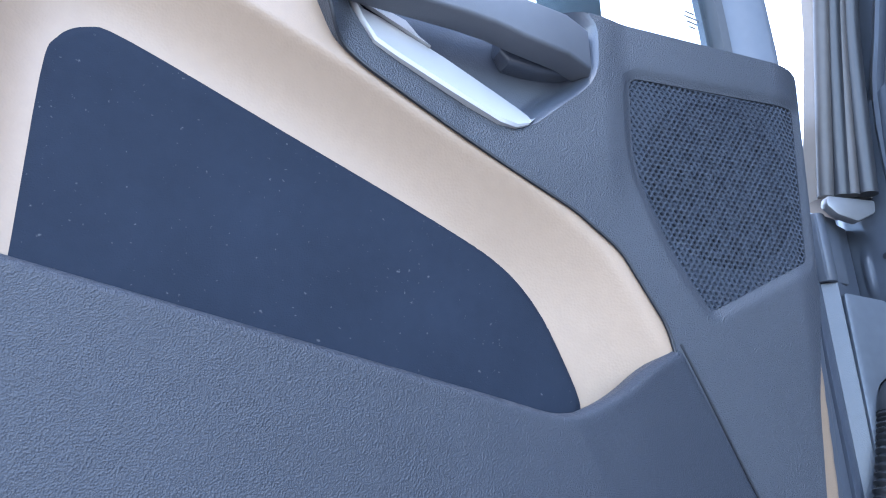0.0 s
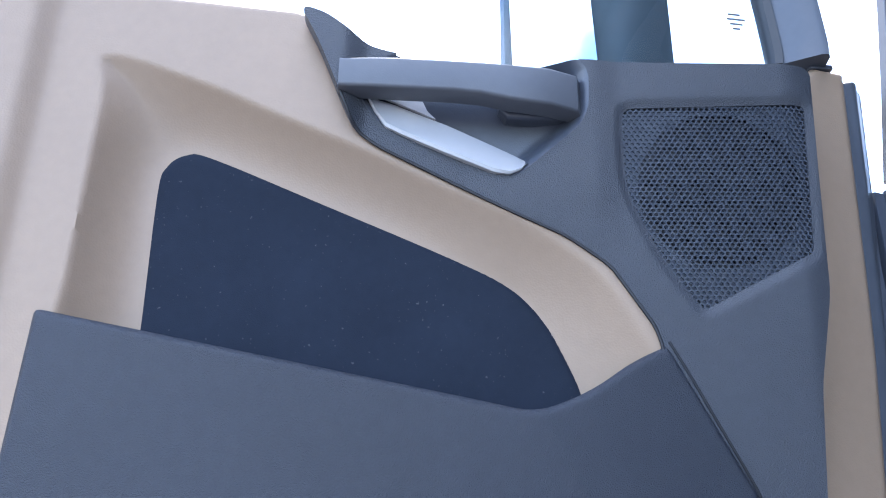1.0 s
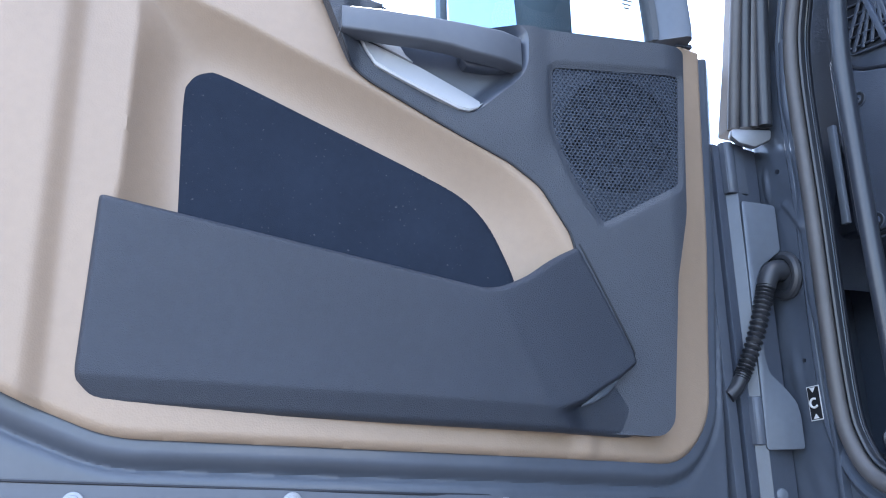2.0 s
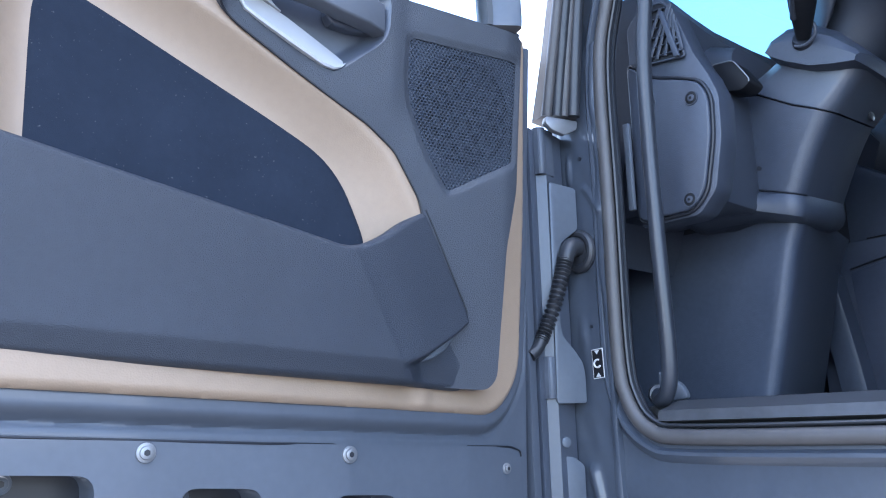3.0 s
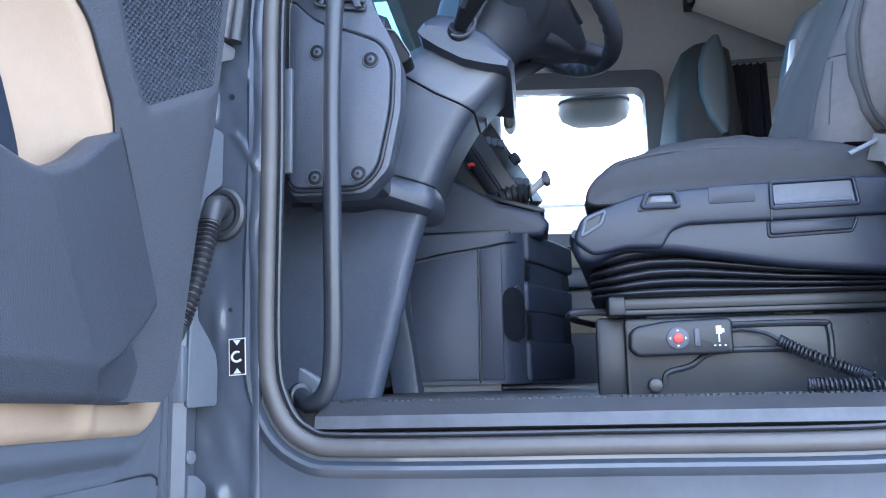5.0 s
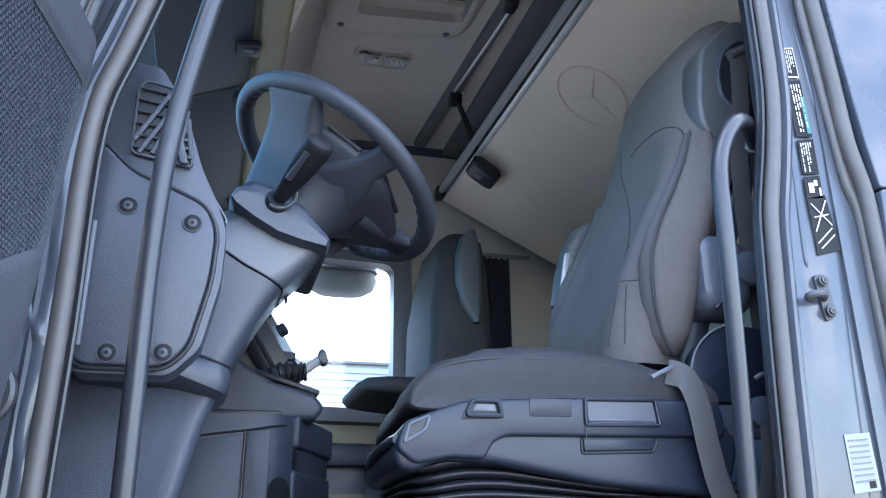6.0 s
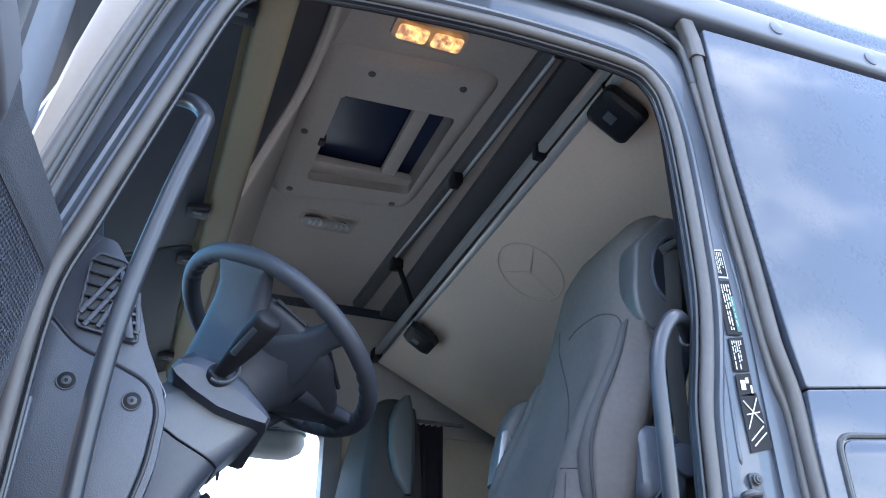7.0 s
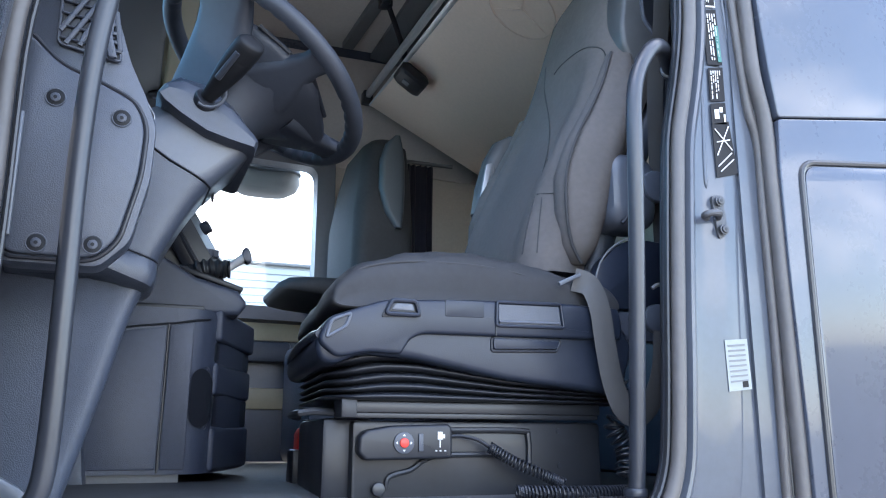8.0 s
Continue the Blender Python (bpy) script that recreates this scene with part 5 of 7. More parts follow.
# end panel with four screws and the side air vent
side = thing("dash_end_panel", (0.13, 0.1, 1.68), "dark grey screwed dashboard end panel with air vent", "dash panel")
part("rim", prism(fillet(xz([(0.052, 1.664), (0.168, 1.664), (0.203, 1.70), (0.222, 1.79), (0.224, 1.862), (0.208, 1.905), (0.185, 1.95), (0.152, 2.050), (0.138, 2.068), (0.118, 2.100), (0.098, 2.103), (0.084, 2.078), (0.052, 2.05)], 0.088), 0.012), (0, 0.05, 0), 0.003, 2), DASH, side)
part("cover", prism(fillet(xz([(0.052, 1.674), (0.160, 1.674), (0.186, 1.70), (0.206, 1.79), (0.209, 1.858), (0.194, 1.892), (0.150, 1.912), (0.098, 1.930), (0.052, 1.975)], 0.078), 0.022), (0, 0.012, 0), 0.004, 3), DASH, side)
for x, z in ((0.097, 1.883), (0.179, 1.866), (0.094, 1.688), (0.159, 1.691)):
    part("screw_recess", disc((x, 0.0775, z), (0, -1, 0), 0.0115, 0.002, 18, 0.0005), SCREW_DARK, side)
    part("screw", disc((x, 0.0762, z), (0, -1, 0), 0.0062, 0.0022, 18, 0.0006), DASH, side)
    part("screw_socket", disc((x, 0.0748, z), (0, -1, 0), 0.0026, 0.0010, 6), SCREW_DARK, side)
    part("screw_collar", tube([(x + 0.0118 * math.cos(radians(18 * k)), 0.0768, z + 0.0118 * math.sin(radians(18 * k))) for k in range(20)], 0.0011, 6, 0, True), DASH, side)
vent = part("air_vent", prism(fillet(xz([(0.092, 1.962), (0.172, 1.948), (0.146, 2.055), (0.136, 2.066), (0.100, 2.073), (0.092, 2.06)], 0.084), 0.008), (0, 0.006, 0)), BLACK, side)
for i in range(6):
    z = 1.970 + 0.018 * i
    x1 = 0.170 - 0.24 * (z - 1.948)
    part("slat", tube([(0.093, 0.081, z), (x1, 0.081, z - 0.008)], 0.0034, 8, 0, False, 0.5), DASH, vent)
for i in range(6):
    x0 = 0.084 + 0.017 * i
    part("slat", tube([(max(0.093, x0), 0.0795, 1.962 + max(0, 0.093 - x0) * 2), (min(x0 + 0.05, 0.150 + 0.002 * i), 0.0795, 2.055 - 0.012 * max(0, i - 2))], 0.0036, 8, 0, False, 0.5), DASH, vent)
part("vent_bar", prism(xz([(0.131, 2.046), (0.140, 2.046), (0.166, 1.950), (0.155, 1.950)], 0.0735), (0, 0.006, 0), 0.0015), FOOTWELL, vent)
for i in range(7):
    x, z = 0.167 - 0.0032 * i, 1.962 + 0.0125 * i
    part("slat", box((x - 0.009, 0.0785, z - 0.0025), (x + 0.004, 0.084, z + 0.0025), 0.001), DASH, vent)
part("vent_frame", tube(fillet(xz([(0.092, 1.962), (0.172, 1.948), (0.146, 2.055), (0.136, 2.066), (0.100, 2.073), (0.092, 2.06)], 0.083), 0.008), 0.0022, 6, 0, True), DASH, vent)
part("bracket", box((0.054, 0.050, 1.69), (0.067, 0.058, 1.85), 0.002), PLATE, side, "grey painted bracket")

part("cover_gap", tube(fillet(xz([(0.052, 1.979), (0.098, 1.934), (0.150, 1.916), (0.195, 1.896), (0.2125, 1.860), (0.2095, 1.79), (0.189, 1.698), (0.161, 1.671), (0.052, 1.671)], 0.0855), 0.02), 0.0035, 8, 0), BLACK, side)

pt = thing("front_pillar_trim", (-0.06, 0.16, 2.05), "beige lining at the foot of the windscreen pillar", "pillar trim", kind="structure")
part("lining", loft([fillet([(-0.095, 0.105, z), (-0.035, 0.105, z), (-0.045, 0.275, z - 0.008), (-0.105, 0.275, z - 0.008)], 0.012) for z in (2.02, 2.10, 2.150)]), BEIGE_IN, pt)
part("top_strip", loft([fillet([(-0.096, 0.104, z), (-0.034, 0.104, z), (-0.044, 0.276, z - 0.008), (-0.106, 0.276, z - 0.008)], 0.012) for z in (2.150, 2.156)]), BLACK, pt)

# steering column
col = thing("steering_column", (0.28, 0.4, 1.7), "dark grey steering column shroud with a control stalk", "steering column")
WC, WN = Vector((0.405, 0.42, 2.117)), Vector((0.585, 0.10, 0.805)).normalized()
WE1 = (Y - WN * Y.dot(WN)).normalized()
WE2 = WN.cross(WE1)
if WE2.z < 0:
    WE2 = -WE2


def plate(x, z, y):
    return Vector((x, y, z))


COLLAR_RIM = [(0.226, 1.988), (0.240, 1.999), (0.268, 1.997), (0.300, 1.984), (0.340, 1.958), (0.376, 1.930), (0.381, 1.925), (0.378, 1.916), (0.340, 1.924), (0.302, 1.935), (0.262, 1.958), (0.234, 1.978)]
COLLAR_FULL = [(0.222, 1.999), (0.232, 2.018), (0.256, 2.034), (0.300, 2.026), (0.345, 1.994), (0.385, 1.944), (0.390, 1.932), (0.384, 1.912), (0.342, 1.918), (0.302, 1.930), (0.260, 1.953), (0.230, 1.976)]
part("collar", loft([[plate(x, z, y) for x, z in o] for o, y in ((COLLAR_RIM, 0.264), ([(a * 0.5 + c * 0.5, b * 0.5 + d * 0.5) for (a, b), (c, d) in zip(COLLAR_RIM, COLLAR_FULL)], 0.272), (COLLAR_FULL, 0.300), (COLLAR_FULL, 0.42), (COLLAR_FULL, 0.53), (COLLAR_RIM, 0.555))]), DASH, col, "", 28)
part("collar_line", tube([(0.229, 0.2665, 1.9925), (0.262, 0.2675, 1.990), (0.276, 0.269, 1.9895), (0.296, 0.268, 1.977), (0.306, 0.268, 1.980)], 0.0012, 6, 0), BLACK, col)


def seam_low(x):
    return float(np.interp(x, [0.0, 0.105, 0.162, 0.216, 0.245], [1.770, 1.759, 1.747, 1.729, 1.719]))


def seam_high(x):
    return float(np.interp(x, [0.08, 0.155, 0.203, 0.25, 0.318], [1.985, 1.950, 1.918, 1.887, 1.852]))


def seam_top(x):
    return float(np.interp(x, [0.18, 0.228, 0.302, 0.385], [2.005, 1.979, 1.932, 1.918]))


def column_ring(x_left, x_end, z_of, near=0.292, soft=0.030):
    """One level of the column: a flat near face with a chamfer at its front, a rounded ridge, a flat rear face."""
    pts = [(x_left, near + 0.05), (x_left + 0.002, near + 0.020), (x_left + 0.024, near + 0.002), (x_left + 0.03, near)]
    pts += [(x_left + 0.03 + (x_end - soft - x_left - 0.03) * k, near) for k in (0.33, 0.66, 1.0)]
    pts += [(x_end - soft + soft * math.sin(a), near + soft * (1 - math.cos(a))) for a in [math.pi / 2 * j / 6 for j in range(1, 7)]]
    pts += [(x_end, 0.40), (x_end, 0.47), (x_end - 0.01, 0.495), (x_end - 0.03, 0.505), (x_left, 0.505)]
    return [Vector((x, y, z_of(x) + 0.06 * (y - near))) for x, y in pts]


def between(low, high, f):
    return lambda x: low(x) * (1 - f) + high(x) * f


part("upper_shroud", loft([column_ring(0.150 + 0.072 * f, 0.319 + 0.064 * f, between(seam_high, seam_top, f)) for f in (0.0, 0.02, 0.25, 0.5, 0.75, 1.0)]), DARK_FINE, col, "", 32)
part("lower_shroud", loft([column_ring(0.03 + 0.12 * f, 0.2445 + 0.0725 * f, between(seam_low, seam_high, f), 0.2935) for f in (0.0, 0.02, 0.25, 0.5, 0.75, 0.98)]), DASH, col, "", 32)
part("shroud_seam", tube([q + Vector((0, -0.0006, 0)) for q in column_ring(0.150, 0.3178, seam_high)[2:-5]], 0.0014, 6, 0), BLACK, col)
part("shroud_seam", tube([q + Vector((0, -0.0002, 0)) for q in column_ring(0.03, 0.2448, seam_low)[2:-5]], 0.0018, 6, 0), BLACK, col)
for x, z in ((0.176, 1.784), (0.136, 1.787)):
    part("hole", disc((x, 0.2932, z), (0, -1, 0), 0.0044, 0.002, 14), BLACK, col)
part("key_slot", disc((0.332, 0.43, 1.872), (1, 0, 0), 0.011, 0.004, 20, 0.001), BLACK, col)
KNEE = ((0.2445, 0.0, 0.2935), (0.2455, 0.012, 0.290), (0.2450, 0.028, 0.288), (0.240, 0.042, 0.291), (0.230, 0.052, 0.304), (0.214, 0.058, 0.330))


def knee_ring(x_end, drop, near):
    """The knee bolster swells towards the door under the end panel and tucks in below."""
    out = column_ring(0.03, x_end, seam_low, near)
    swell = smoothstep(drop / 0.02) * (1 - smoothstep((drop - 0.04) / 0.03))
    return [Vector((q.x, q.y - 0.10 * float(swell) * float(smoothstep((0.20 - q.x) / 0.16)), q.z - drop - 0.020 * float(smoothstep((0.17 - q.x) / 0.14)) * drop / 0.058)) for q in out]


# hidden box behind the column, added to stop sun reaching the floor mat
part("column_sun_block", box((-0.22, 0.33, 1.69), (0.12, 0.90, 1.90), 0.01), BLACK, col)
part("knee_bolster", loft([knee_ring(*k) for k in KNEE]), DASH, col, "", 40)
sb, stp = Vector((0.300, 0.262, 1.990)), Vector((0.3545, 0.158, 2.050))
part("stalk_socket", disc(sb + Vector((-0.002, 0.010, -0.004)), stp - sb, 0.022, 0.016, 24, 0.004), BLACK, col)
part("socket_lip", tube([sb + Vector((0.026 * math.cos(a), -0.010 + 0.006 * math.sin(a), 0.004 - 0.022 * math.sin(a))) for a in np.linspace(-0.5, 2.2, 10)], 0.0032, 8, 2), DASH, col)


def stalk_radius(s):
    return float(np.interp(s, [0, 0.12, 0.30, 0.50, 0.70, 0.715, 0.73, 0.90, 0.96, 1.0], [0.012, 0.0145, 0.0185, 0.0225, 0.0245, 0.0235, 0.0245, 0.0245, 0.022, 0.013]))


part("stalk", tube([sb.lerp(stp, k) for k in (0, 0.25, 0.5, 0.75, 1.0)], stalk_radius, 20, 14, False, 0.82), SCREW_DARK, col, "black multi-function stalk", 60)
part("stalk_slider", tube([sb.lerp(stp, k) + Vector((-0.010, -0.016, -0.008)) for k in (0.35, 0.55, 0.8)], 0.0055, 10, 4), WHEEL, col)
part("stalk_mark", tube([sb.lerp(stp, 0.55) + Vector((-0.006, -0.020, -0.004)), sb.lerp(stp, 0.66) + Vector((-0.010, -0.0205, -0.001)), sb.lerp(stp, 0.64) + Vector((0.014, -0.0175, -0.008))], 0.0007, 6, 0), WHITE, col)


def at_wheel(a, r, h=0.0):
    return WC + (WE1 * math.cos(a) + WE2 * math.sin(a)) * r + WN * h


wheel = thing("steering_wheel", WC, "black leather-grained steering wheel with a broad hub", "steering wheel")


def rim_ring(a):
    """The rim's section: an oval, with thumb notches on its inner side beside the spokes."""
    c, rad, deg = at_wheel(a, 0.208), WE1 * math.cos(a) + WE2 * math.sin(a), math.degrees(a) % 360
    notch = 0.0045 * (0.5 + 0.5 * math.cos(a * 44)) ** 2 if min(abs(deg - k) for k in (108, 178, 248, 305)) < 24 else 0.0
    out = []
    for j in range(16):
        t = 2 * math.pi * j / 16
        r = 0.0172 - notch * max(0.0, -math.cos(t))
        out.append(c + rad * (r * math.cos(t)) + WN * (r * 0.98 * math.sin(t)))
    return out


part("rim", loft([rim_ring(a) for a in np.linspace(0, 2 * math.pi, 264, endpoint=False)], False, True), WHEEL, wheel, "", 60)
HUB_R = ([0, 30, 60, 90, 120, 142, 165, 180, 195, 206, 222, 236, 249, 262, 276, 290, 310, 335, 360], [0.128, 0.105, 0.095, 0.098, 0.120, 0.142, 0.150, 0.149, 0.153, 0.165, 0.160, 0.152, 0.151, 0.158, 0.168, 0.168, 0.155, 0.140, 0.128])


def hub_ring(h, k, round_to=0.0):
    out = []
    for j in range(60):
        a = 2 * math.pi * j / 60
        r = float(np.interp(math.degrees(a), *HUB_R)) * (1 - round_to) + 0.115 * round_to
        out.append(at_wheel(a, r * k, h))
    return out


part("hub_back", loft([hub_ring(-0.006, 0.80), hub_ring(-0.008, 0.93), hub_ring(-0.016, 0.99), hub_ring(-0.026, 1.0), hub_ring(-0.036, 0.96), hub_ring(-0.050, 0.84, 0.2), hub_ring(-0.070, 0.74, 0.6), hub_ring(-0.100, 0.66, 1.0), hub_ring(-0.135, 0.62, 1.0), hub_ring(-0.165, 0.58, 1.0)]), WHEEL, wheel, "dark moulded back cover of the hub", 60)
# two broad upper spokes run down to the column, two slim lower ones to the hub; the wheel stands slightly turned
BROAD = ((0.207, 0.000, 0.064, 0.010), (0.190, -0.006, 0.057, 0.017), (0.165, -0.018, 0.054, 0.022), (0.140, -0.038, 0.057, 0.026), (0.118, -0.064, 0.061, 0.028), (0.098, -0.096, 0.062, 0.028), (0.085, -0.130, 0.058, 0.026), (0.078, -0.160, 0.052, 0.024))
SLIM = ((0.207, 0.000, 0.034, 0.009), (0.192, -0.004, 0.025, 0.013), (0.172, -0.012, 0.024, 0.015), (0.150, -0.024, 0.030, 0.017), (0.120, -0.040, 0.042, 0.018), (0.090, -0.058, 0.052, 0.016))
for deg, rows, wide in ((143, BROAD, 1.0), (341, BROAD, 1.0), (205, SLIM, 1.0), (283, SLIM, 1.35)):
    a = radians(deg)
    t = WE1 * -math.sin(a) + WE2 * math.cos(a)
    part("spoke", loft([ring(at_wheel(a, r, h), t, WN, w * wide, d, d * 0.9, 6) for r, h, w, d in rows]), WHEEL, wheel, "", 65)
for ends in (((-0.150, 0.034), (-0.149, -0.034)), ((-0.152, -0.078), (-0.062, -0.142))):
    part("pad_edge", tube([WC + WE1 * p + WE2 * q - WN * 0.017 for p, q in ends], 0.0042, 8, 0), BLACK, wheel)
part("clamp_screw", disc(at_wheel(radians(235), 0.085, -0.054), -WN, 0.0035, 0.004, 12), SATIN, wheel)

# footwell and centre console
foot = thing("footwell_trim", (0.1, 0.6, FLOOR), "dark grey moulded footwell side trim", "footwell trim")
LEG = ((FLOOR - 0.004, 0.137), (1.377, 0.144), (1.454, 0.165), (1.524, 0.184), (1.596, 0.201), (1.633, 0.211), (1.672, 0.226), (1.70, 0.240))


def leg_ring(z, xe):
    """A level of the moulding: a broad, slightly hollow near face, a rounded ridge, a flank running inwards."""
    near = 0.318 + 0.012 * (1.68 - z)
    pts = [(-0.26, near + 0.01), (-0.20, near + 0.006)] + [(-0.20 + (xe - 0.022 + 0.20) * k, near + 0.012 * math.sin(math.pi * k)) for k in (0.25, 0.5, 0.75)] + [(xe - 0.034, near + 0.002)]
    pts += [(xe - 0.020 + 0.020 * math.sin(a), near + 0.020 * (1 - math.cos(a))) for a in [math.pi / 2 * j / 5 for j in range(6)]]
    pts += [(xe - 0.004, near + 0.05), (xe - 0.02, near + 0.12), (xe - 0.05, 0.56), (xe - 0.07, 0.66), (-0.26, 0.66)]
    return [Vector((x, y, z)) for x, y in pts]


part("moulding", loft([leg_ring(*q) for q in LEG]), FOOTWELL, foot, "", 50)
part("rear_rib", loft([[Vector(q) for q in ((x - 0.06, 0.71, z), (x - 0.012, 0.695, z), (x - 0.003, 0.698, z), (x, 0.706, z), (x + 0.002, 0.76, z), (x - 0.06, 0.76, z))] for x, z in ((0.158, FLOOR - 0.004), (0.145, 1.45), (0.128, 1.55), (0.112, 1.64))]), FOOTWELL, foot, "", 50)
part("floor_flange", prism(fillet([(0.07, 0.075, 1.415), (0.115, 0.075, 1.388), (0.125, 0.075, 1.365), (0.07, 0.075, 1.36)], 0.01), (0, 0.012, 0), 0.003), PLATE, foot, "grey painted flange")

con = thing("centre_console", (0.3, 1.0, FLOOR), "dark grey centre console with drawers, cup holder and gear selector", "centre console")
def plan(z, grow=0.0, x_in=0.0):
    """The console widens towards the passenger's side: its rear face stands oblique."""
    pts = [(0.05, 0.745), (0.30, 0.745), (0.345, 0.748), (0.372, 0.765), (0.392 + grow, 0.800), (0.425 + grow, 0.87), (0.470 + grow, 1.0), (0.500 + grow, 1.095), (0.50 + grow, 1.14), (0.47, 1.20), (0.44, 1.36), (0.05, 1.36)]
    return [Vector((max(0.04, x - x_in), y, z)) for x, y in pts]


body = part("body", loft([plan(FLOOR + 0.02), plan(1.40), plan(1.64), plan(1.70, 0.004), plan(1.712, 0.0)]), DASH_LOW, con, "dark grey console body", 30)
groove = [(0.13, 0.7435, 1.652), (0.21, 0.7435, 1.668), (0.30, 0.7435, 1.680), (0.345, 0.7445, 1.688), (0.372, 0.762, 1.692)]
part("groove", tube(groove, 0.0024, 6, 3), BLACK, body)
part("groove", tube([(0.289, 0.7435, 1.678), (0.2885, 0.7435, 1.52), (0.286, 0.7435, 1.378)], 0.0024, 6, 0), BLACK, body)
part("drawer_front", prism(fillet(xz([(0.148, 1.384), (0.2835, 1.384), (0.2855, 1.672), (0.205, 1.660), (0.13, 1.645)], 0.7415), 0.006), (0, 0.008, 0), 0.0025), DASH_LOW, con)
part("drawer_front", prism(fillet(xz([(0.290, 1.384), (0.338, 1.384), (0.340, 1.684), (0.292, 1.675)], 0.7415), 0.006), (0, 0.008, 0), 0.0025), DASH_LOW, con)
part("plinth", box((0.15, 0.755, FLOOR), (0.33, 0.80, 1.378), 0.003), GREYTRIM, con)


def bin_front(z0, z1, out, name, mat):
    a, b = Vector((0.388, 0.792, 0)), Vector((0.502, 1.10, 0))
    n = Vector((b.y - a.y, a.x - b.x, 0)).normalized()
    part(name, prism(fillet([Vector((p.x, p.y, z)) + n * out for p, z in ((a, z0), (b, z0), (b, z1), (a, z1))], 0.012), n * -0.03, 0.008, 3), mat, con)


bin_front(1.378, 1.470, 0.010, "bin_front", DASH_LOW)
bin_front(1.535, 1.605, 0.009, "bin_front", DASH_LOW)
bin_front(1.650, 1.722, 0.014, "lid", DASH_LOW)
for z0, z1 in ((1.468, 1.537), (1.603, 1.652)):
    bin_front(z0, z1, 0.003, "bin_opening", BLACK)
cup = [(0.372 + 0.010 * math.sin(t), 0.770 + 0.018 * math.sin(t), 1.528 + 0.062 * math.cos(t)) for t in np.linspace(-0.4, math.pi + 0.4, 14)]
part("cup_edge", tube(cup, 0.0045, 8, 3), DARK_FINE, con)
part("cup_well", loft([ring((x, y, 1.528), Vector((0.8, 0.6, 0)), Z, a, b, 0.5, 8) for x, y, a, b in ((0.362, 0.752, 0.027, 0.060), (0.366, 0.764, 0.027, 0.060))]), BLACK, con)
part("ledge_shadow", box((0.16, 0.775, 1.712), (0.36, 0.80, 1.724), 0.003), BLACK, con)
part("top_wedge", prism(xz([(0.05, 1.70), (0.435, 1.71), (0.455, 1.735), (0.43, 1.765), (0.34, 1.79), (0.22, 1.86), (0.10, 1.94), (0.05, 1.94)], 0.79), (0, 0.56, 0), 0.012, 3), DASH_LOW, con)
part("selector_plate", prism([(0.30, 0.80, 1.806), (0.44, 0.80, 1.762), (0.44, 0.93, 1.762), (0.30, 0.93, 1.806)], (0.004, 0, 0.012), 0.004), BLACK, con)
part("selector_boot", tube([(0.335, 0.85, 1.800), (0.352, 0.84, 1.812), (0.380, 0.833, 1.819), (0.408, 0.83, 1.818)], lambda s: (0.026 - 0.008 * s) + 0.0032 * math.sin(s * 2 * math.pi * 7), 18, 16), RUBBER, con)
part("selector_collar", disc((0.411, 0.829, 1.818), (0.9, -0.05, 0.1), 0.020, 0.006, 20, 0.001), BLACK, con)
selector = part("selector_handle", tube([(0.408, 0.83, 1.819), (0.420, 0.828, 1.829), (0.434, 0.825, 1.840), (0.446, 0.822, 1.848)], lambda s: 0.0085 + 0.003 * s, 14, 5), SATIN, con, "satin gear selector handle")
part("selector_grip", loft([ring(Vector((0.4485, 0.821, 1.850)) + Vector((0.45, 0, 0.30)) * q, Vector((-0.35, 0, 0.94)), Y, a, 0.014, 0.008, 5) for q, a in ((-0.018, 0.010), (-0.010, 0.017), (0.0, 0.019), (0.010, 0.018), (0.016, 0.012))]), DASH, selector)
stack_n = Vector((0.80, -0.35, 0.48)).normalized()
sc = Vector((0.29, 1.0, 1.965))
se1 = Vector((-0.52, 0, 0.86)).normalized()
se2 = stack_n.cross(se1).normalized()
part("switch_panel", prism([sc + se1 * a + se2 * b for a, b in ((-0.17, -0.16), (0.15, -0.16), (0.15, 0.16), (-0.17, 0.16))], stack_n * 0.03, 0.006), BLACK, con)
part("side_cheek", prism(xz([(0.12, 1.80), (0.42, 1.78), (0.24, 2.08), (0.12, 2.06)], 0.87), (0, 0.02, 0), 0.004), BLACK, con)
part("panel_frame", tube([sc + stack_n * 0.03 + se1 * a + se2 * b for a, b in ((-0.17, 0.155), (0.15, 0.155))], 0.006, 8, 0), BLACK, con)
for a, b in ((0.09, -0.06), (0.09, 0.06), (-0.04, -0.09)):
    part("knob", disc(sc + stack_n * 0.045 + se1 * a + se2 * b, stack_n, 0.017, 0.022, 20, 0.004), WHEEL, con)
for i in range(5):
    part("button", box(sc + stack_n * 0.03 + se1 * (0.02) + se2 * (-0.1 + 0.05 * i) - Vector((0.012, 0.012, 0.012)), sc + stack_n * 0.03 + se1 * 0.02 + se2 * (-0.1 + 0.05 * i) + Vector((0.012, 0.012, 0.012)), 0.003), DASH_LOW, con)
for i in range(4):
    part("button", box(sc + stack_n * 0.03 + se1 * (-0.11) + se2 * (-0.09 + 0.06 * i) - Vector((0.012, 0.016, 0.01)), sc + stack_n * 0.03 + se1 * -0.11 + se2 * (-0.09 + 0.06 * i) + Vector((0.012, 0.016, 0.01)), 0.003), DASH_LOW, con)
part("red_button", box((0.262, 0.845, 1.895), (0.295, 0.868, 1.905), 0.002), RED, con)

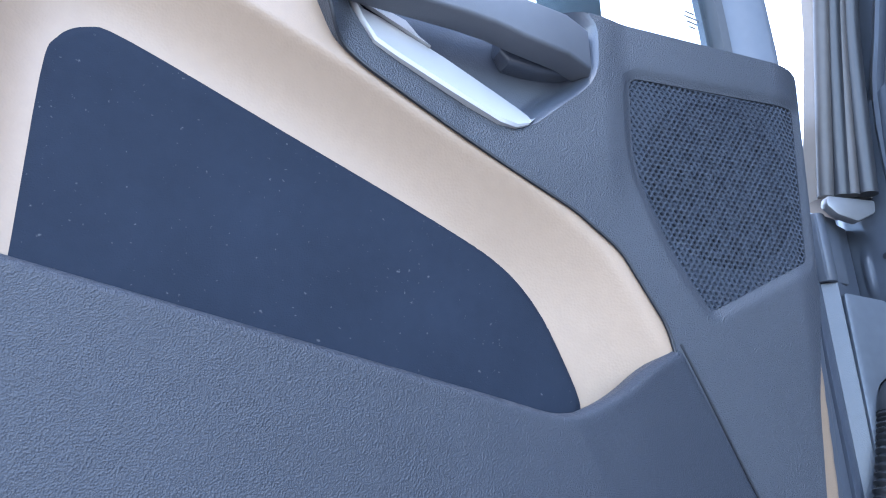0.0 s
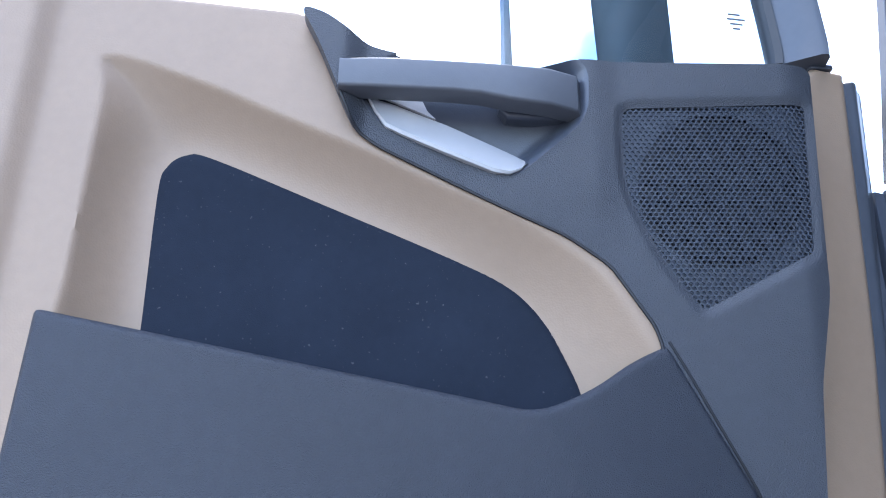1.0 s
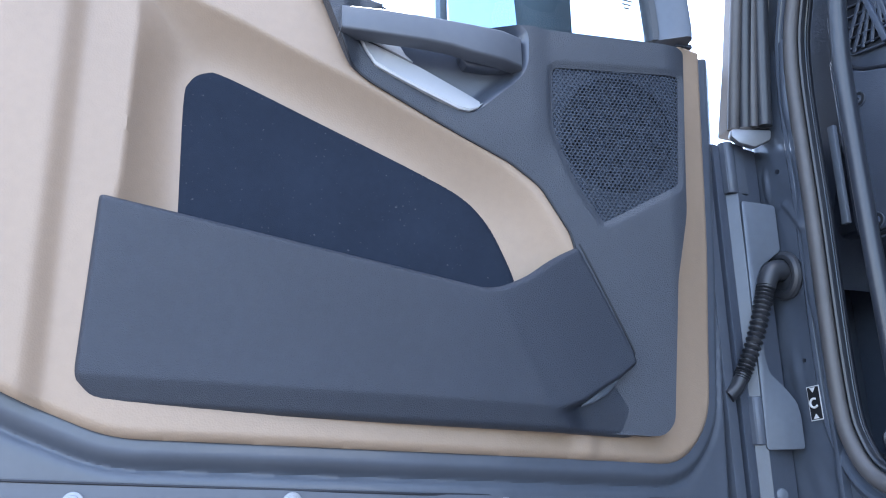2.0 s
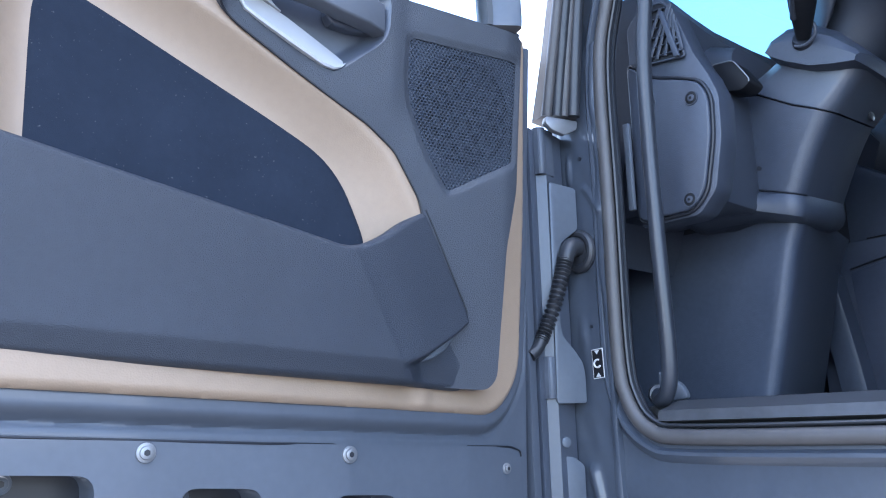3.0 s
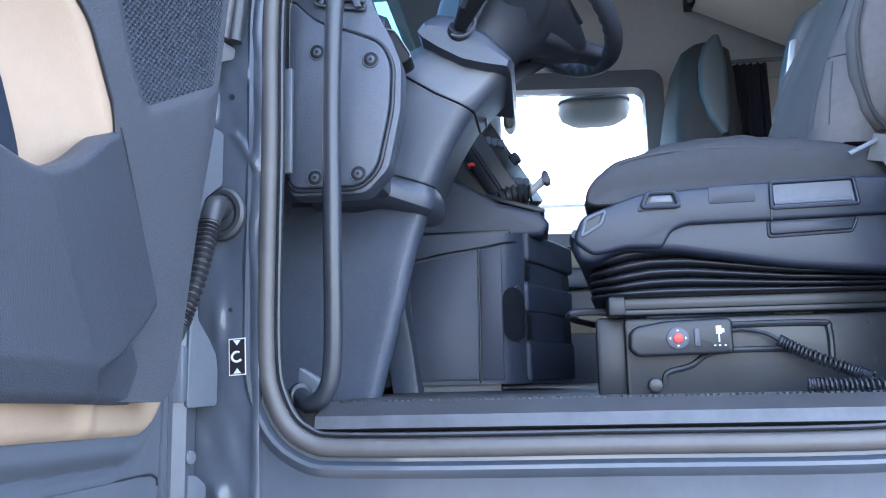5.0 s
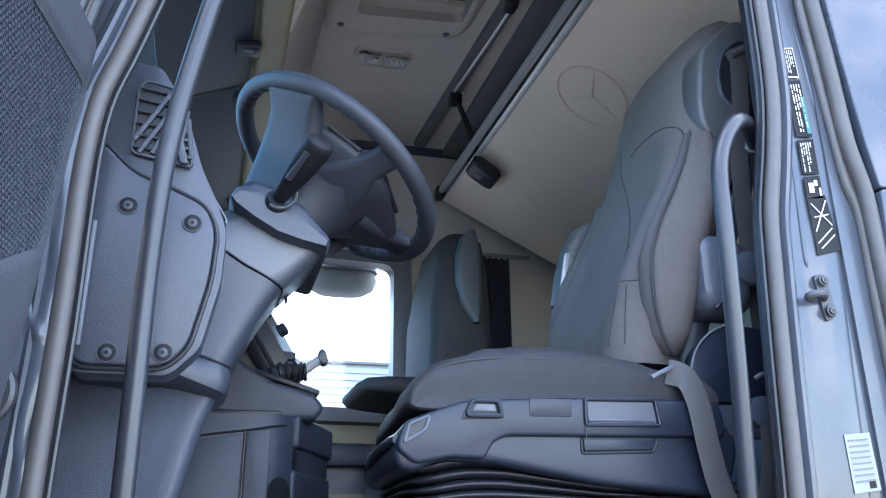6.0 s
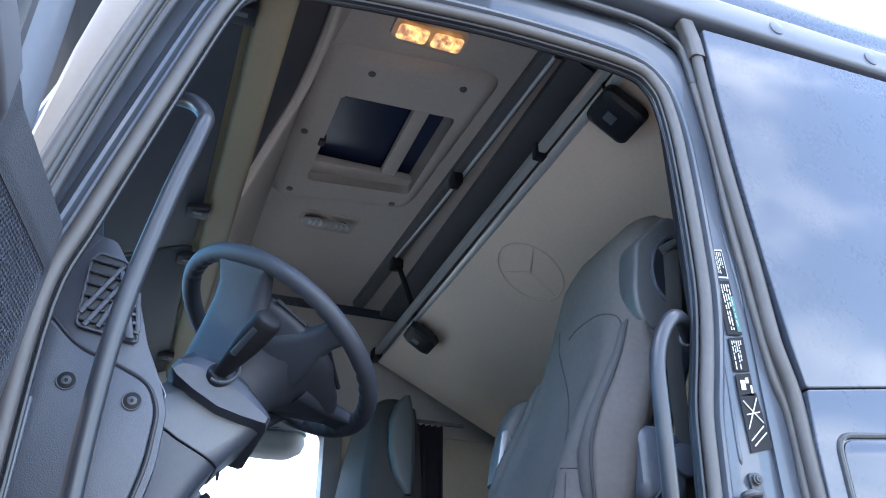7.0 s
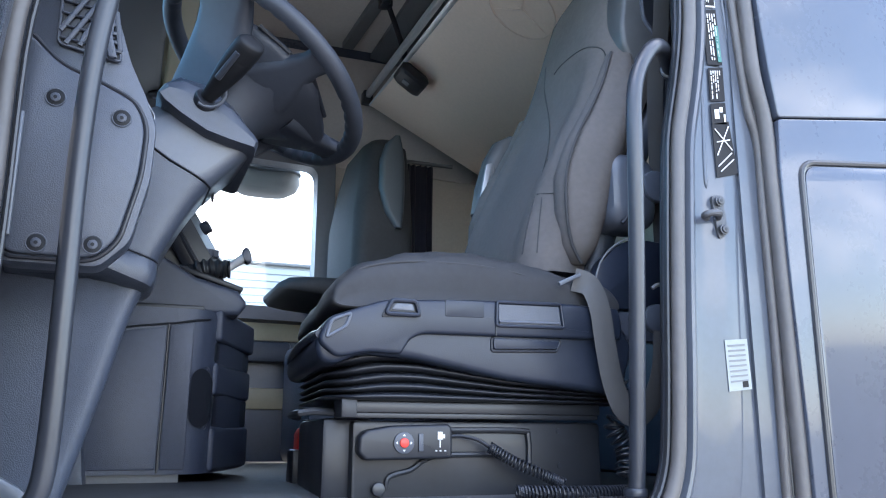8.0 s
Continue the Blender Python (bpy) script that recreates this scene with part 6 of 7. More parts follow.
# grab bars in the doorway
def grab_bar(pts, feet):
    t = thing("grab_bar", pts[0], "dark grey coated steel grab bar in the doorway", "grab bar", "grab bars")
    part("bar", tube(pts, 0.0128, 16, 8), BAR, t)
    for c, ax in feet:
        part("foot", disc(c, ax, 0.018, 0.014, 20, 0.004), BAR, t)


grab_bar([(0.078, 0.062, 1.372), (0.100, 0.035, 1.362), (0.126, 0.018, 1.378), (0.137, 0.012, 1.43), (0.138, 0.006, 1.60), (0.138, 0.004, 1.80), (0.147, -0.002, 1.95), (0.174, -0.004, 2.12), (0.200, 0.0, 2.25), (0.204, 0.012, 2.29), (0.185, 0.03, 2.325), (0.150, 0.05, 2.345)], [((0.076, 0.066, 1.373), (1, -1, 0)), ((0.148, 0.052, 2.346), (1, -0.5, 0))])
grab_bar([(0.938, 0.045, 1.362), (0.938, 0.035, 1.45), (0.936, 0.012, 1.70), (0.931, -0.006, 1.88), (0.933, -0.008, 1.975), (0.945, -0.004, 2.025), (0.968, 0.002, 2.066), (0.994, 0.010, 2.092), (1.026, 0.032, 2.102), (1.060, 0.066, 2.101), (1.082, 0.089, 2.100)], [((0.938, 0.046, 1.372), (0, 0, 1)), ((1.085, 0.092, 2.100), (1, 1, 0))])


# driver's seat
def sheared(bm):
    """The seat's front runs back towards the middle of the cab."""
    for v in bm.verts:
        k = min(1.0, max(0.0, (0.90 - v.co.x) / 0.35))
        v.co.x += (0.028 + 0.105 * max(0.0, v.co.y - 0.15)) * k
    return bm


seat = thing("driver_seat", (0.75, 0.42, FLOOR), "grey cloth air-suspended driver's seat on a black steel base", "seat", "cab seats")
base = part("seat_base", prism(fillet(xz([(0.545, FLOOR), (0.985, FLOOR), (0.985, 1.476), (0.545, 1.476)], 0.215), 0.008), (0, 0.40, 0), 0.004), STEEL_BLACK, seat, "black painted steel base")
part("front_foot", sheared(box((0.465, 0.235, FLOOR), (0.546, 0.60, 1.48), 0.008)), BLACK, base)
part("rib", tube([(0.60, 0.2135, 1.375), (0.605, 0.2125, 1.392), (0.64, 0.2125, 1.402), (0.665, 0.2125, 1.418), (0.70, 0.2125, 1.424), (0.80, 0.2125, 1.424)], 0.0045, 8, 5), STEEL_BLACK, base)
part("rib", tube([(0.70, 0.2135, 1.462), (0.83, 0.2125, 1.462), (0.845, 0.2125, 1.452), (0.846, 0.2125, 1.41)], 0.005, 8, 5), STEEL_BLACK, base)
for x, z in ((0.803, 1.462), (0.905, 1.462), (0.905, 1.405)):
    part("hole", disc((x, 0.2145, z), (0, -1, 0), 0.005, 0.002, 14), BLACK, base)
part("stop_knob", disc((0.585, 0.208, 1.374), (0, -1, 0), 0.011, 0.014, 18, 0.004), RUBBER, base)
part("slide_rail", join(box((0.527, 0.195, 1.488), (0.975, 0.235, 1.506), 0.003), box((0.56, 0.192, 1.5065), (0.78, 0.20, 1.510), 0.001), box((0.535, 0.199, 1.480), (0.972, 0.235, 1.489), 0.002)), STEEL_BLACK, seat, "worn black steel slide rail")
part("rail_cap", box((0.520, 0.19, 1.480), (0.545, 0.24, 1.509), 0.003), BLACK, seat)
part("slide_lever", tube([(0.545, 0.24, 1.487), (0.49, 0.235, 1.490), (0.462, 0.25, 1.486), (0.485, 0.40, 1.486), (0.53, 0.56, 1.486)], 0.006, 8), STEEL_BLACK, seat)
BELLOWS_TOP = ([0.44, 0.536, 0.618, 0.783, 0.951, 1.1], [1.562, 1.584, 1.580, 1.553, 1.540, 1.536])
FOLDS = 5


def bellows_ring(f):
    """A level of the bellows: folds fan out towards the seat's front and close up behind."""
    o = 0.021 * abs(math.sin(math.pi * f * FOLDS)) ** 0.55
    out = []
    for p in ring((0.756, 0.41, 0), X, Y, 0.275 + o, 0.212 + o, 0.06, 8):
        out.append(Vector((p.x, p.y, 1.506 + (float(np.interp(p.x, *BELLOWS_TOP)) - 1.506) * f)))
    # the long sides are cut up so that each fold can bend along them
    fine = []
    for a, b in zip(out, out[1:] + out[:1]):
        n = max(1, int((b - a).length / 0.03))
        fine += [a.lerp(b, k / n) for k in range(n)]
    return [Vector((q.x, q.y, 1.506 + (float(np.interp(q.x, *BELLOWS_TOP)) - 1.506) * f - 0.006 * math.sin(math.pi * f) * math.exp(-((q.x - 0.50) / 0.05) ** 2))) for q in fine]


def bellows():
    m = max(len(bellows_ring(k / 40)) for k in range(41))
    rings = []
    for k in range(FOLDS * 8 + 1):
        r = bellows_ring(k / (FOLDS * 8))
        pos = np.linspace(0, len(r), m, endpoint=False)
        rings.append([r[int(q) % len(r)].lerp(r[(int(q) + 1) % len(r)], q - int(q)) for q in pos])
    return loft(rings)


part("bellows", sheared(bellows()), BLACK, seat, "black rubber suspension bellows", 80)
pan_prof = fillet(xz([(0.438, 1.585), (0.452, 1.622), (0.540, 1.650), (0.70, 1.658), (0.885, 1.663), (0.985, 1.660), (1.02, 1.60), (0.99, 1.520), (0.94, 1.526), (0.77, 1.541), (0.595, 1.569), (0.508, 1.574), (0.468, 1.556), (0.446, 1.562)], 0.151), 0.014)
part("seat_pan", sheared(prism(pan_prof, (0, 0.52, 0), 0.010, 3)), SEAT_PLASTIC, seat)
BAND = fillet(xz([(0.4405, 1.588), (0.455, 1.625), (0.543, 1.656), (0.70, 1.664), (0.885, 1.668), (0.985, 1.666), (0.992, 1.640), (0.988, 1.612), (0.80, 1.609), (0.610, 1.607), (0.588, 1.598), (0.572, 1.574), (0.52, 1.576), (0.47, 1.566)], 0.1405), [0.012, 0.014, 0.012, 0.012, 0.01, 0.006, 0.01, 0.006, 0.01, 0.012, 0.008, 0.006, 0.01, 0.01])
part("side_band", sheared(prism(BAND, (0, 0.05, 0), 0.006, 3)), SEAT_PLASTIC, seat)
part("front_lip", sheared(tube([(0.446, 0.150, 1.600), (0.440, 0.20, 1.601), (0.437, 0.30, 1.602), (0.437, 0.42, 1.602), (0.440, 0.55, 1.602), (0.446, 0.66, 1.600)], 0.007, 10)), SEAT_PLASTIC, seat)
part("adjuster_well", prism(fillet(xz([(0.564, 1.628), (0.578, 1.658), (0.622, 1.658), (0.630, 1.632)], 0.1385), 0.005), (0, 0.004, 0), 0.001), BLACK, seat)
part("adjuster", tube(fillet(xz([(0.571, 1.634), (0.581, 1.655), (0.619, 1.655), (0.625, 1.634)], 0.1365), 0.006), 0.0035, 8, 0, True), SEAT_PLASTIC, seat)
part("adjuster_key", prism(fillet(xz([(0.580, 1.640), (0.587, 1.651), (0.614, 1.651), (0.617, 1.640)], 0.1372), 0.003), (0, 0.004, 0), 0.001), DARK_FINE, seat)
part("blank_cover", prism(fillet(xz([(0.668, 1.635), (0.668, 1.661), (0.735, 1.662), (0.735, 1.636)], 0.1395), 0.004), (0, 0.004, 0), 0.001), SEAT_PLASTIC, seat)
tray = part("side_tray", prism(fillet(xz([(0.760, 1.628), (0.760, 1.659), (0.868, 1.661), (0.872, 1.630)], 0.1393), 0.003), (0, 0.004, 0)), DASH, seat)
part("tray_frame", tube(fillet(xz([(0.756, 1.625), (0.757, 1.663), (0.872, 1.665), (0.877, 1.627)], 0.1385), 0.004), 0.0028, 8, 0, True), SEAT_PLASTIC, tray)
part("tray_lip", tube(xz([(0.760, 1.6315), (0.868, 1.6335)], 0.1382), 0.0022, 8, 0), DARK_FINE, tray)
part("side_flap", prism(fillet(xz([(0.754, 1.588), (0.868, 1.592), (0.874, 1.607), (0.754, 1.606)], 0.1462), 0.004), (0, 0.008, 0), 0.002), SEAT_PLASTIC, seat)
part("flap_gap", tube(fillet(xz([(0.752, 1.606), (0.752, 1.585), (0.868, 1.589), (0.877, 1.607)], 0.1505), 0.004), 0.0024, 8, 0), BLACK, seat)
part("band_gap", tube(xz([(0.755, 1.608), (0.755, 1.664)], 0.1402), 0.0012, 6, 0), BLACK, seat)
part("front_slot", sheared(prism(fillet(xz([(0.456, 1.598), (0.478, 1.612), (0.484, 1.628), (0.462, 1.615)], 0.1392), 0.003), (0, 0.004, 0))), BLACK, seat)
part("slot_edge", sheared(tube(fillet(xz([(0.453, 1.594), (0.483, 1.612), (0.490, 1.632), (0.461, 1.620)], 0.1395), 0.005), 0.0026, 8, 0, True)), DARK_FINE, seat)
prof = rounded([(0.475, 1.640), (0.461, 1.668), (0.482, 1.702), (0.540, 1.733), (0.66, 1.755), (0.78, 1.751), (0.90, 1.730), (0.985, 1.712), (0.992, 1.66), (0.80, 1.648), (0.60, 1.645)], 7)
CUSHION_SIDE = ([0.158, 0.1555, 0.157, 0.162, 0.172, 0.190, 0.215, 0.30, 0.42, 0.54, 0.62, 0.65, 0.668, 0.680, 0.684, 0.675], [0.30, 0.50, 0.66, 0.78, 0.87, 0.945, 0.985, 0.95, 0.93, 0.95, 1.0, 0.97, 0.92, 0.75, 0.55, 0.35])


def cushion():
    rings = []
    for y, k in zip(*CUSHION_SIDE):
        row = []
        for x, z in prof:
            crease = 0.0024 * math.sin(34 * x + 9 * math.sin(13 * y) + 40 * z) * math.sin(21 * y + 17 * x) + 0.0014 * math.sin(90 * x + 31 * y)
            row.append(Vector((0.71 + (x - 0.71) * (0.92 + 0.08 * k), y + (crease if y < 0.17 else 0), 1.650 + (z - 1.650) * k + crease * (1 if z > 1.66 else 0))))
        rings.append(row)
    return loft(rings)


part("cushion", sheared(cushion()), FABRIC_D, seat, "worn, creased grey cloth cushion", 70)
part("cushion_seam", tube([(0.520, 0.168, 1.690), (0.545, 0.163, 1.708), (0.60, 0.1605, 1.720), (0.667, 0.160, 1.7245), (0.745, 0.160, 1.7235), (0.815, 0.161, 1.715), (0.90, 0.163, 1.693), (0.95, 0.166, 1.680)], 0.0018, 8, 6), FABRIC_S, seat)

# front line of the backrest, half depth, half width at each height
BACK = [(0.845, 1.74, 0.075, 0.200), (0.862, 1.82, 0.08, 0.204), (0.90, 1.92, 0.085, 0.206), (0.948, 2.02, 0.085, 0.205), (0.995, 2.11, 0.083, 0.204), (1.030, 2.19, 0.078, 0.198), (1.052, 2.26, 0.074, 0.182), (1.070, 2.33, 0.072, 0.17), (1.092, 2.40, 0.070, 0.165), (1.125, 2.46, 0.062, 0.158), (1.165, 2.50, 0.045, 0.14), (1.20, 2.515, 0.02, 0.10)]


def back_section(x, z, th, w, n=9):
    """Across the backrest: a slightly hollow front with bolsters, a rounded back."""
    out = []
    hollow = 0.020 * min(1, max(0, (2.22 - z) / 0.12))
    for i in range(n + 1):
        t = -1 + 2 * i / n
        edge = abs(t) ** 6
        out.append(Vector((x + hollow * (1 - smoothstep((abs(t) - 0.45) / 0.35)) + th * 0.75 * edge, 0.42 + w * t, z)))
    for i in range(n + 1):
        t = 1 - 2 * i / n
        out.append(Vector((x + th * (2.0 - 0.35 * abs(t) ** 4), 0.42 + w * 0.97 * t, z)))
    return out


def back_front(y, z, k=0.0):
    """A point on the front of the backrest."""
    x, th, w = (float(np.interp(z, [q[1] for q in BACK], [q[j] for q in BACK])) for j in (0, 2, 3))
    t = (y - 0.42) / w
    hollow = 0.020 * min(1, max(0, (2.22 - z) / 0.12))
    return Vector((x + hollow * (1 - float(smoothstep((abs(t) - 0.45) / 0.35))) + th * 0.75 * min(1, abs(t)) ** 6 - k, y, z))


def fine_back():
    zs = [q[1] for q in BACK]
    rings = []
    for z in np.concatenate([np.arange(1.74, 2.46, 0.03), [2.47, 2.485, 2.50, 2.51, 2.515]]):
        rings.append(back_section(*(float(np.interp(z, zs, [q[0] for q in BACK])), float(z), float(np.interp(z, zs, [q[2] for q in BACK])), float(np.interp(z, zs, [q[3] for q in BACK]))), 28))
    return loft(rings)


part("backrest", fine_back(), FABRIC, seat, "grey cloth backrest", 70)
# sewn seams: both sides of the centre panel, across it, and the arch under the head
part("seam", tube([back_front(y, z, 0.0005) for y, z in ((0.262, 1.775), (0.268, 1.86), (0.300, 1.965), (0.36, 2.05), (0.425, 2.13), (0.475, 2.21), (0.50, 2.28))], 0.0015, 6, 5), FABRIC_S, seat)
part("seam", tube([back_front(y, z, 0.0005) for y, z in ((0.238, 1.775), (0.250, 1.87), (0.292, 1.975))], 0.0013, 6, 5), FABRIC_S, seat)
part("seam", tube([back_front(y, z, 0.0005) for y, z in ((0.268, 1.895), (0.24, 1.890), (0.215, 1.888))], 0.0013, 6, 4), FABRIC_S, seat)
part("seam", tube([back_front(y, z, 0.0005) for y, z in ((0.44, 2.235), (0.41, 2.246), (0.35, 2.246), (0.30, 2.236), (0.262, 2.215), (0.247, 2.185))], 0.0016, 6, 4), FABRIC_S, seat)
for s in (-1, 1):
    part("bolster", loft([ring((x, 0.42 + s * w, z), (X * 0.93 + Y * 0.36 * s).normalized(), (Y * 0.93 - X * 0.36 * s).normalized(), a, b, min(a, b) * 0.96, 8) for x, z, a, b, w in ((0.958, 1.755, 0.014, 0.014, 0.196), (0.958, 1.79, 0.034, 0.030, 0.200), (0.962, 1.85, 0.048, 0.038, 0.204), (0.972, 1.92, 0.056, 0.040, 0.206), (0.998, 1.99, 0.056, 0.038, 0.206), (1.030, 2.056, 0.050, 0.034, 0.204), (1.054, 2.118, 0.040, 0.028, 0.200), (1.068, 2.185, 0.026, 0.018, 0.194))]), FABRIC, seat, "stitched grey cloth side bolster", 70)
part("piping", tube([(0.955, 0.206, 1.755), (0.932, 0.199, 1.79), (0.920, 0.192, 1.85), (0.922, 0.189, 1.92), (0.947, 0.190, 1.99), (0.984, 0.195, 2.056), (1.017, 0.205, 2.118), (1.044, 0.215, 2.185)], 0.0030, 8, 6), FABRIC_S, seat)
part("back_shell", loft([ring((x + 2 * th + 0.008, 0.42, z), X, Y, 0.03, w * 0.93, 0.028, 5) for x, z, th, w in BACK[0:10]]), DASH, seat)
# shoulder belt guide: a grey plastic ring with the belt running through it
guide_out = fillet(xz([(1.092, 2.215), (1.088, 2.27), (1.108, 2.385), (1.150, 2.43), (1.198, 2.472), (1.232, 2.468), (1.236, 2.40), (1.215, 2.29), (1.185, 2.20), (1.12, 2.185)], 0.248), 0.02)
guide_out = [(x - 0.016, y - 0.03, z - 0.012) for x, y, z in guide_out]
guide_in = fillet(xz([(1.140, 2.285), (1.138, 2.33), (1.152, 2.375), (1.185, 2.412), (1.214, 2.418), (1.212, 2.36), (1.196, 2.29), (1.172, 2.245)], 0.248), 0.014)
guide_in = [(x - 0.016, y - 0.03, z - 0.012) for x, y, z in guide_in]
part("belt_guide", prism(guide_out, (0, 0.07, 0), 0.010, 3), SHELL_GREY, seat, "grey plastic shoulder belt guide")
part("guide_opening", prism([(x, 0.2155, z) for x, _, z in guide_in], (0, 0.004, 0)), BLACK, seat)
part("guide_rim", tube([(x, 0.216, z) for x, _, z in guide_in], 0.0045, 8, 0, True), DASH, seat)
part("guide_roller", tube([(1.150, 0.212, 2.360), (1.174, 0.210, 2.376), (1.190, 0.210, 2.386)], 0.011, 10), SHELL_GREY, seat)
part("recliner_cover", loft([ring((1.048, y, 1.892), X, Z, a, b, 0.03, 6) for y, a, b in ((0.23, 0.052, 0.074), (0.182, 0.050, 0.070), (0.168, 0.044, 0.062), (0.162, 0.034, 0.050))]), DARK_FINE, seat)
part("recliner_trim", tube([(1.018, 0.166, 1.825), (1.045, 0.162, 1.86), (1.05, 0.162, 1.90), (1.048, 0.166, 1.95)], 0.004, 8), BLACK, seat)
part("recliner_knob", disc((1.09, 0.168, 1.90), (0, -1, 0), 0.030, 0.03, 24, 0.006), DARK_FINE, seat)
part("lower_bracket", prism(fillet(xz([(0.952, 1.672), (0.975, 1.75), (1.012, 1.787), (1.05, 1.803), (1.12, 1.80), (1.12, 1.672)], 0.178), 0.01), (0, 0.03, 0), 0.004), SEAT_PLASTIC, seat)
part("bracket_edge", tube([(0.954, 0.177, 1.682), (0.976, 0.177, 1.752), (1.012, 0.177, 1.789), (1.048, 0.177, 1.804)], 0.0018, 6, 5), GREYTRIM, seat)
part("side_valance", prism(fillet(xz([(0.95, 1.615), (1.12, 1.615), (1.12, 1.665), (0.95, 1.665)], 0.165), 0.006), (0, 0.03, 0), 0.003), DASH, seat)
part("tilt_knob", disc((1.075, 0.160, 1.655), (0, -1, 0), 0.026, 0.016, 24, 0.004), DARK_FINE, seat)
part("armrest", loft([ring((x, 0.675, z), (X * 0.9 - Z * 0.35).normalized(), Y, a, 0.028, 0.02) for x, z, a in ((0.962, 1.96, 0.015), (0.985, 2.02, 0.030), (1.012, 2.09, 0.036), (1.035, 2.135, 0.034), (1.05, 2.16, 0.015))]), SHELL_GREY, seat, "grey plastic folded armrest")
part("armrest_hinge", prism(fillet(xz([(0.945, 1.955), (0.966, 1.96), (0.99, 2.06), (0.985, 2.085), (0.968, 2.08), (0.962, 2.05)], 0.640), 0.005), (0, 0.008, 0), 0.002), ZINC, seat)
part("hinge_slot", prism(fillet(xz([(0.956, 1.985), (0.966, 1.988), (0.979, 2.035), (0.970, 2.035)], 0.6385), 0.003), (0, 0.003, 0)), BLACK, seat)

belt = thing("seat_belt", (0.95, 0.19, 1.7), "grey webbing seat belt hanging beside the driver's seat", "seat belt")
part("lap_webbing", tube([(0.905, 0.150, 1.712), (0.93, 0.139, 1.70), (0.943, 0.132, 1.66), (0.950, 0.13, 1.60), (0.960, 0.13, 1.545), (0.977, 0.13, 1.503), (1.003, 0.13, 1.487), (1.028, 0.13, 1.502), (1.049, 0.135, 1.530), (1.066, 0.14, 1.570), (1.080, 0.15, 1.63)], 0.020, 8, 6, False, 0.06, (0, 1, 0.12)), WEBBING, belt)
part("tongue", prism([(0.872, 0.136, 1.697), (0.912, 0.136, 1.716), (0.910, 0.136, 1.722), (0.868, 0.136, 1.703)], (0, 0.006, 0), 0.0015), PLATE, belt, "steel belt tongue")
part("anchor_hook", tube([(1.048, 0.13, 1.703), (1.057, 0.128, 1.709), (1.070, 0.13, 1.712)], 0.0035, 8), ZINC, belt)
part("shoulder_webbing", tube([(1.172, 0.207, 2.375), (1.166, 0.207, 2.33), (1.158, 0.207, 2.25), (1.15, 0.222, 2.15), (1.13, 0.205, 2.0), (1.12, 0.19, 1.8), (1.11, 0.18, 1.6)], 0.019, 8, 5, False, 0.07, (0, 1, 0)), WEBBING, belt)

red = thing("red_container", (0.54, 0.66, FLOOR), "red plastic container standing behind the seat base", "container")
part("body", loft([ring((0.568, 0.66, z), X, Y, a, 0.03, 0.012) for z, a in ((1.425, 0.022), (1.455, 0.022), (1.465, 0.016), (1.470, 0.008))]), RED, red)
part("holder", box((0.535, 0.63, FLOOR), (0.60, 0.69, 1.425), 0.006), BLACK, red)
part("cap", disc((0.568, 0.66, 1.476), Z, 0.009, 0.016, 16, 0.002), BLACK, red)

# handset and coiled cable on the seat base
hs = thing("control_handset", (0.625, 0.2, 1.445), "black suspension control handset with a red button", "remote control")
part("case", prism(fillet(xz([(0.548, 1.428), (0.560, 1.417), (0.697, 1.419), (0.700, 1.424), (0.700, 1.466), (0.694, 1.472), (0.600, 1.469), (0.560, 1.462), (0.549, 1.452)], 0.188), 0.005), (0, 0.026, 0), 0.005, 3), BLACK, hs)
part("button_ring", disc((0.619, 0.187, 1.443), (0, -1, 0), 0.0165, 0.004, 26, 0.001), DASH, hs)
part("red_button", disc((0.619, 0.184, 1.443), (0, -1, 0), 0.0075, 0.004, 20, 0.0012), RED, hs)
for dx, dz in ((0.012, 0), (-0.012, 0), (0, 0.012), (0, -0.012)):
    part("arrow", prism([(0.619 + dx * 1.12, 0.1848, 1.443 + dz * 1.12), (0.619 + dx * 0.85 + dz * 0.2, 0.1848, 1.443 + dz * 0.85 + dx * 0.2), (0.619 + dx * 0.85 - dz * 0.2, 0.1848, 1.443 + dz * 0.85 - dx * 0.2)], (0, 0.0004, 0)), WHITE, hs)
part("rocker", box((0.643, 0.1855, 1.430), (0.651, 0.189, 1.457), 0.0012), DASH, hs)
for x0, z0, x1, z1 in ((0.675, 1.448, 0.683, 1.460), (0.683, 1.450, 0.687, 1.456), (0.678, 1.436, 0.680, 1.447), (0.671, 1.430, 0.674, 1.432), (0.678, 1.430, 0.681, 1.432), (0.686, 1.430, 0.689, 1.432)):
    part("symbol", box((x0, 0.1872, z0), (x1, 0.1882, z1)), WHITE, hs)
cable = thing("coiled_cable", (0.8, 0.17, 1.37), "black coiled cable running from the handset along the sill", "cable")


def coil(pts, r, wire, turns, k=30):
    path = smooth_path(pts, k)
    out, m = [], len(path)
    for i, p in enumerate(path):
        d = (path[min(i + 1, m - 1)] - path[max(i - 1, 0)]).normalized()
        e = d.cross(Y).normalized() if abs(d.y) < 0.9 else d.cross(Z).normalized()
        f = d.cross(e)
        a = 2 * math.pi * turns * i / (m - 1)
        out.append(p + r * (math.cos(a) * e + math.sin(a) * f))
    return tube(out, wire, 6, 0)


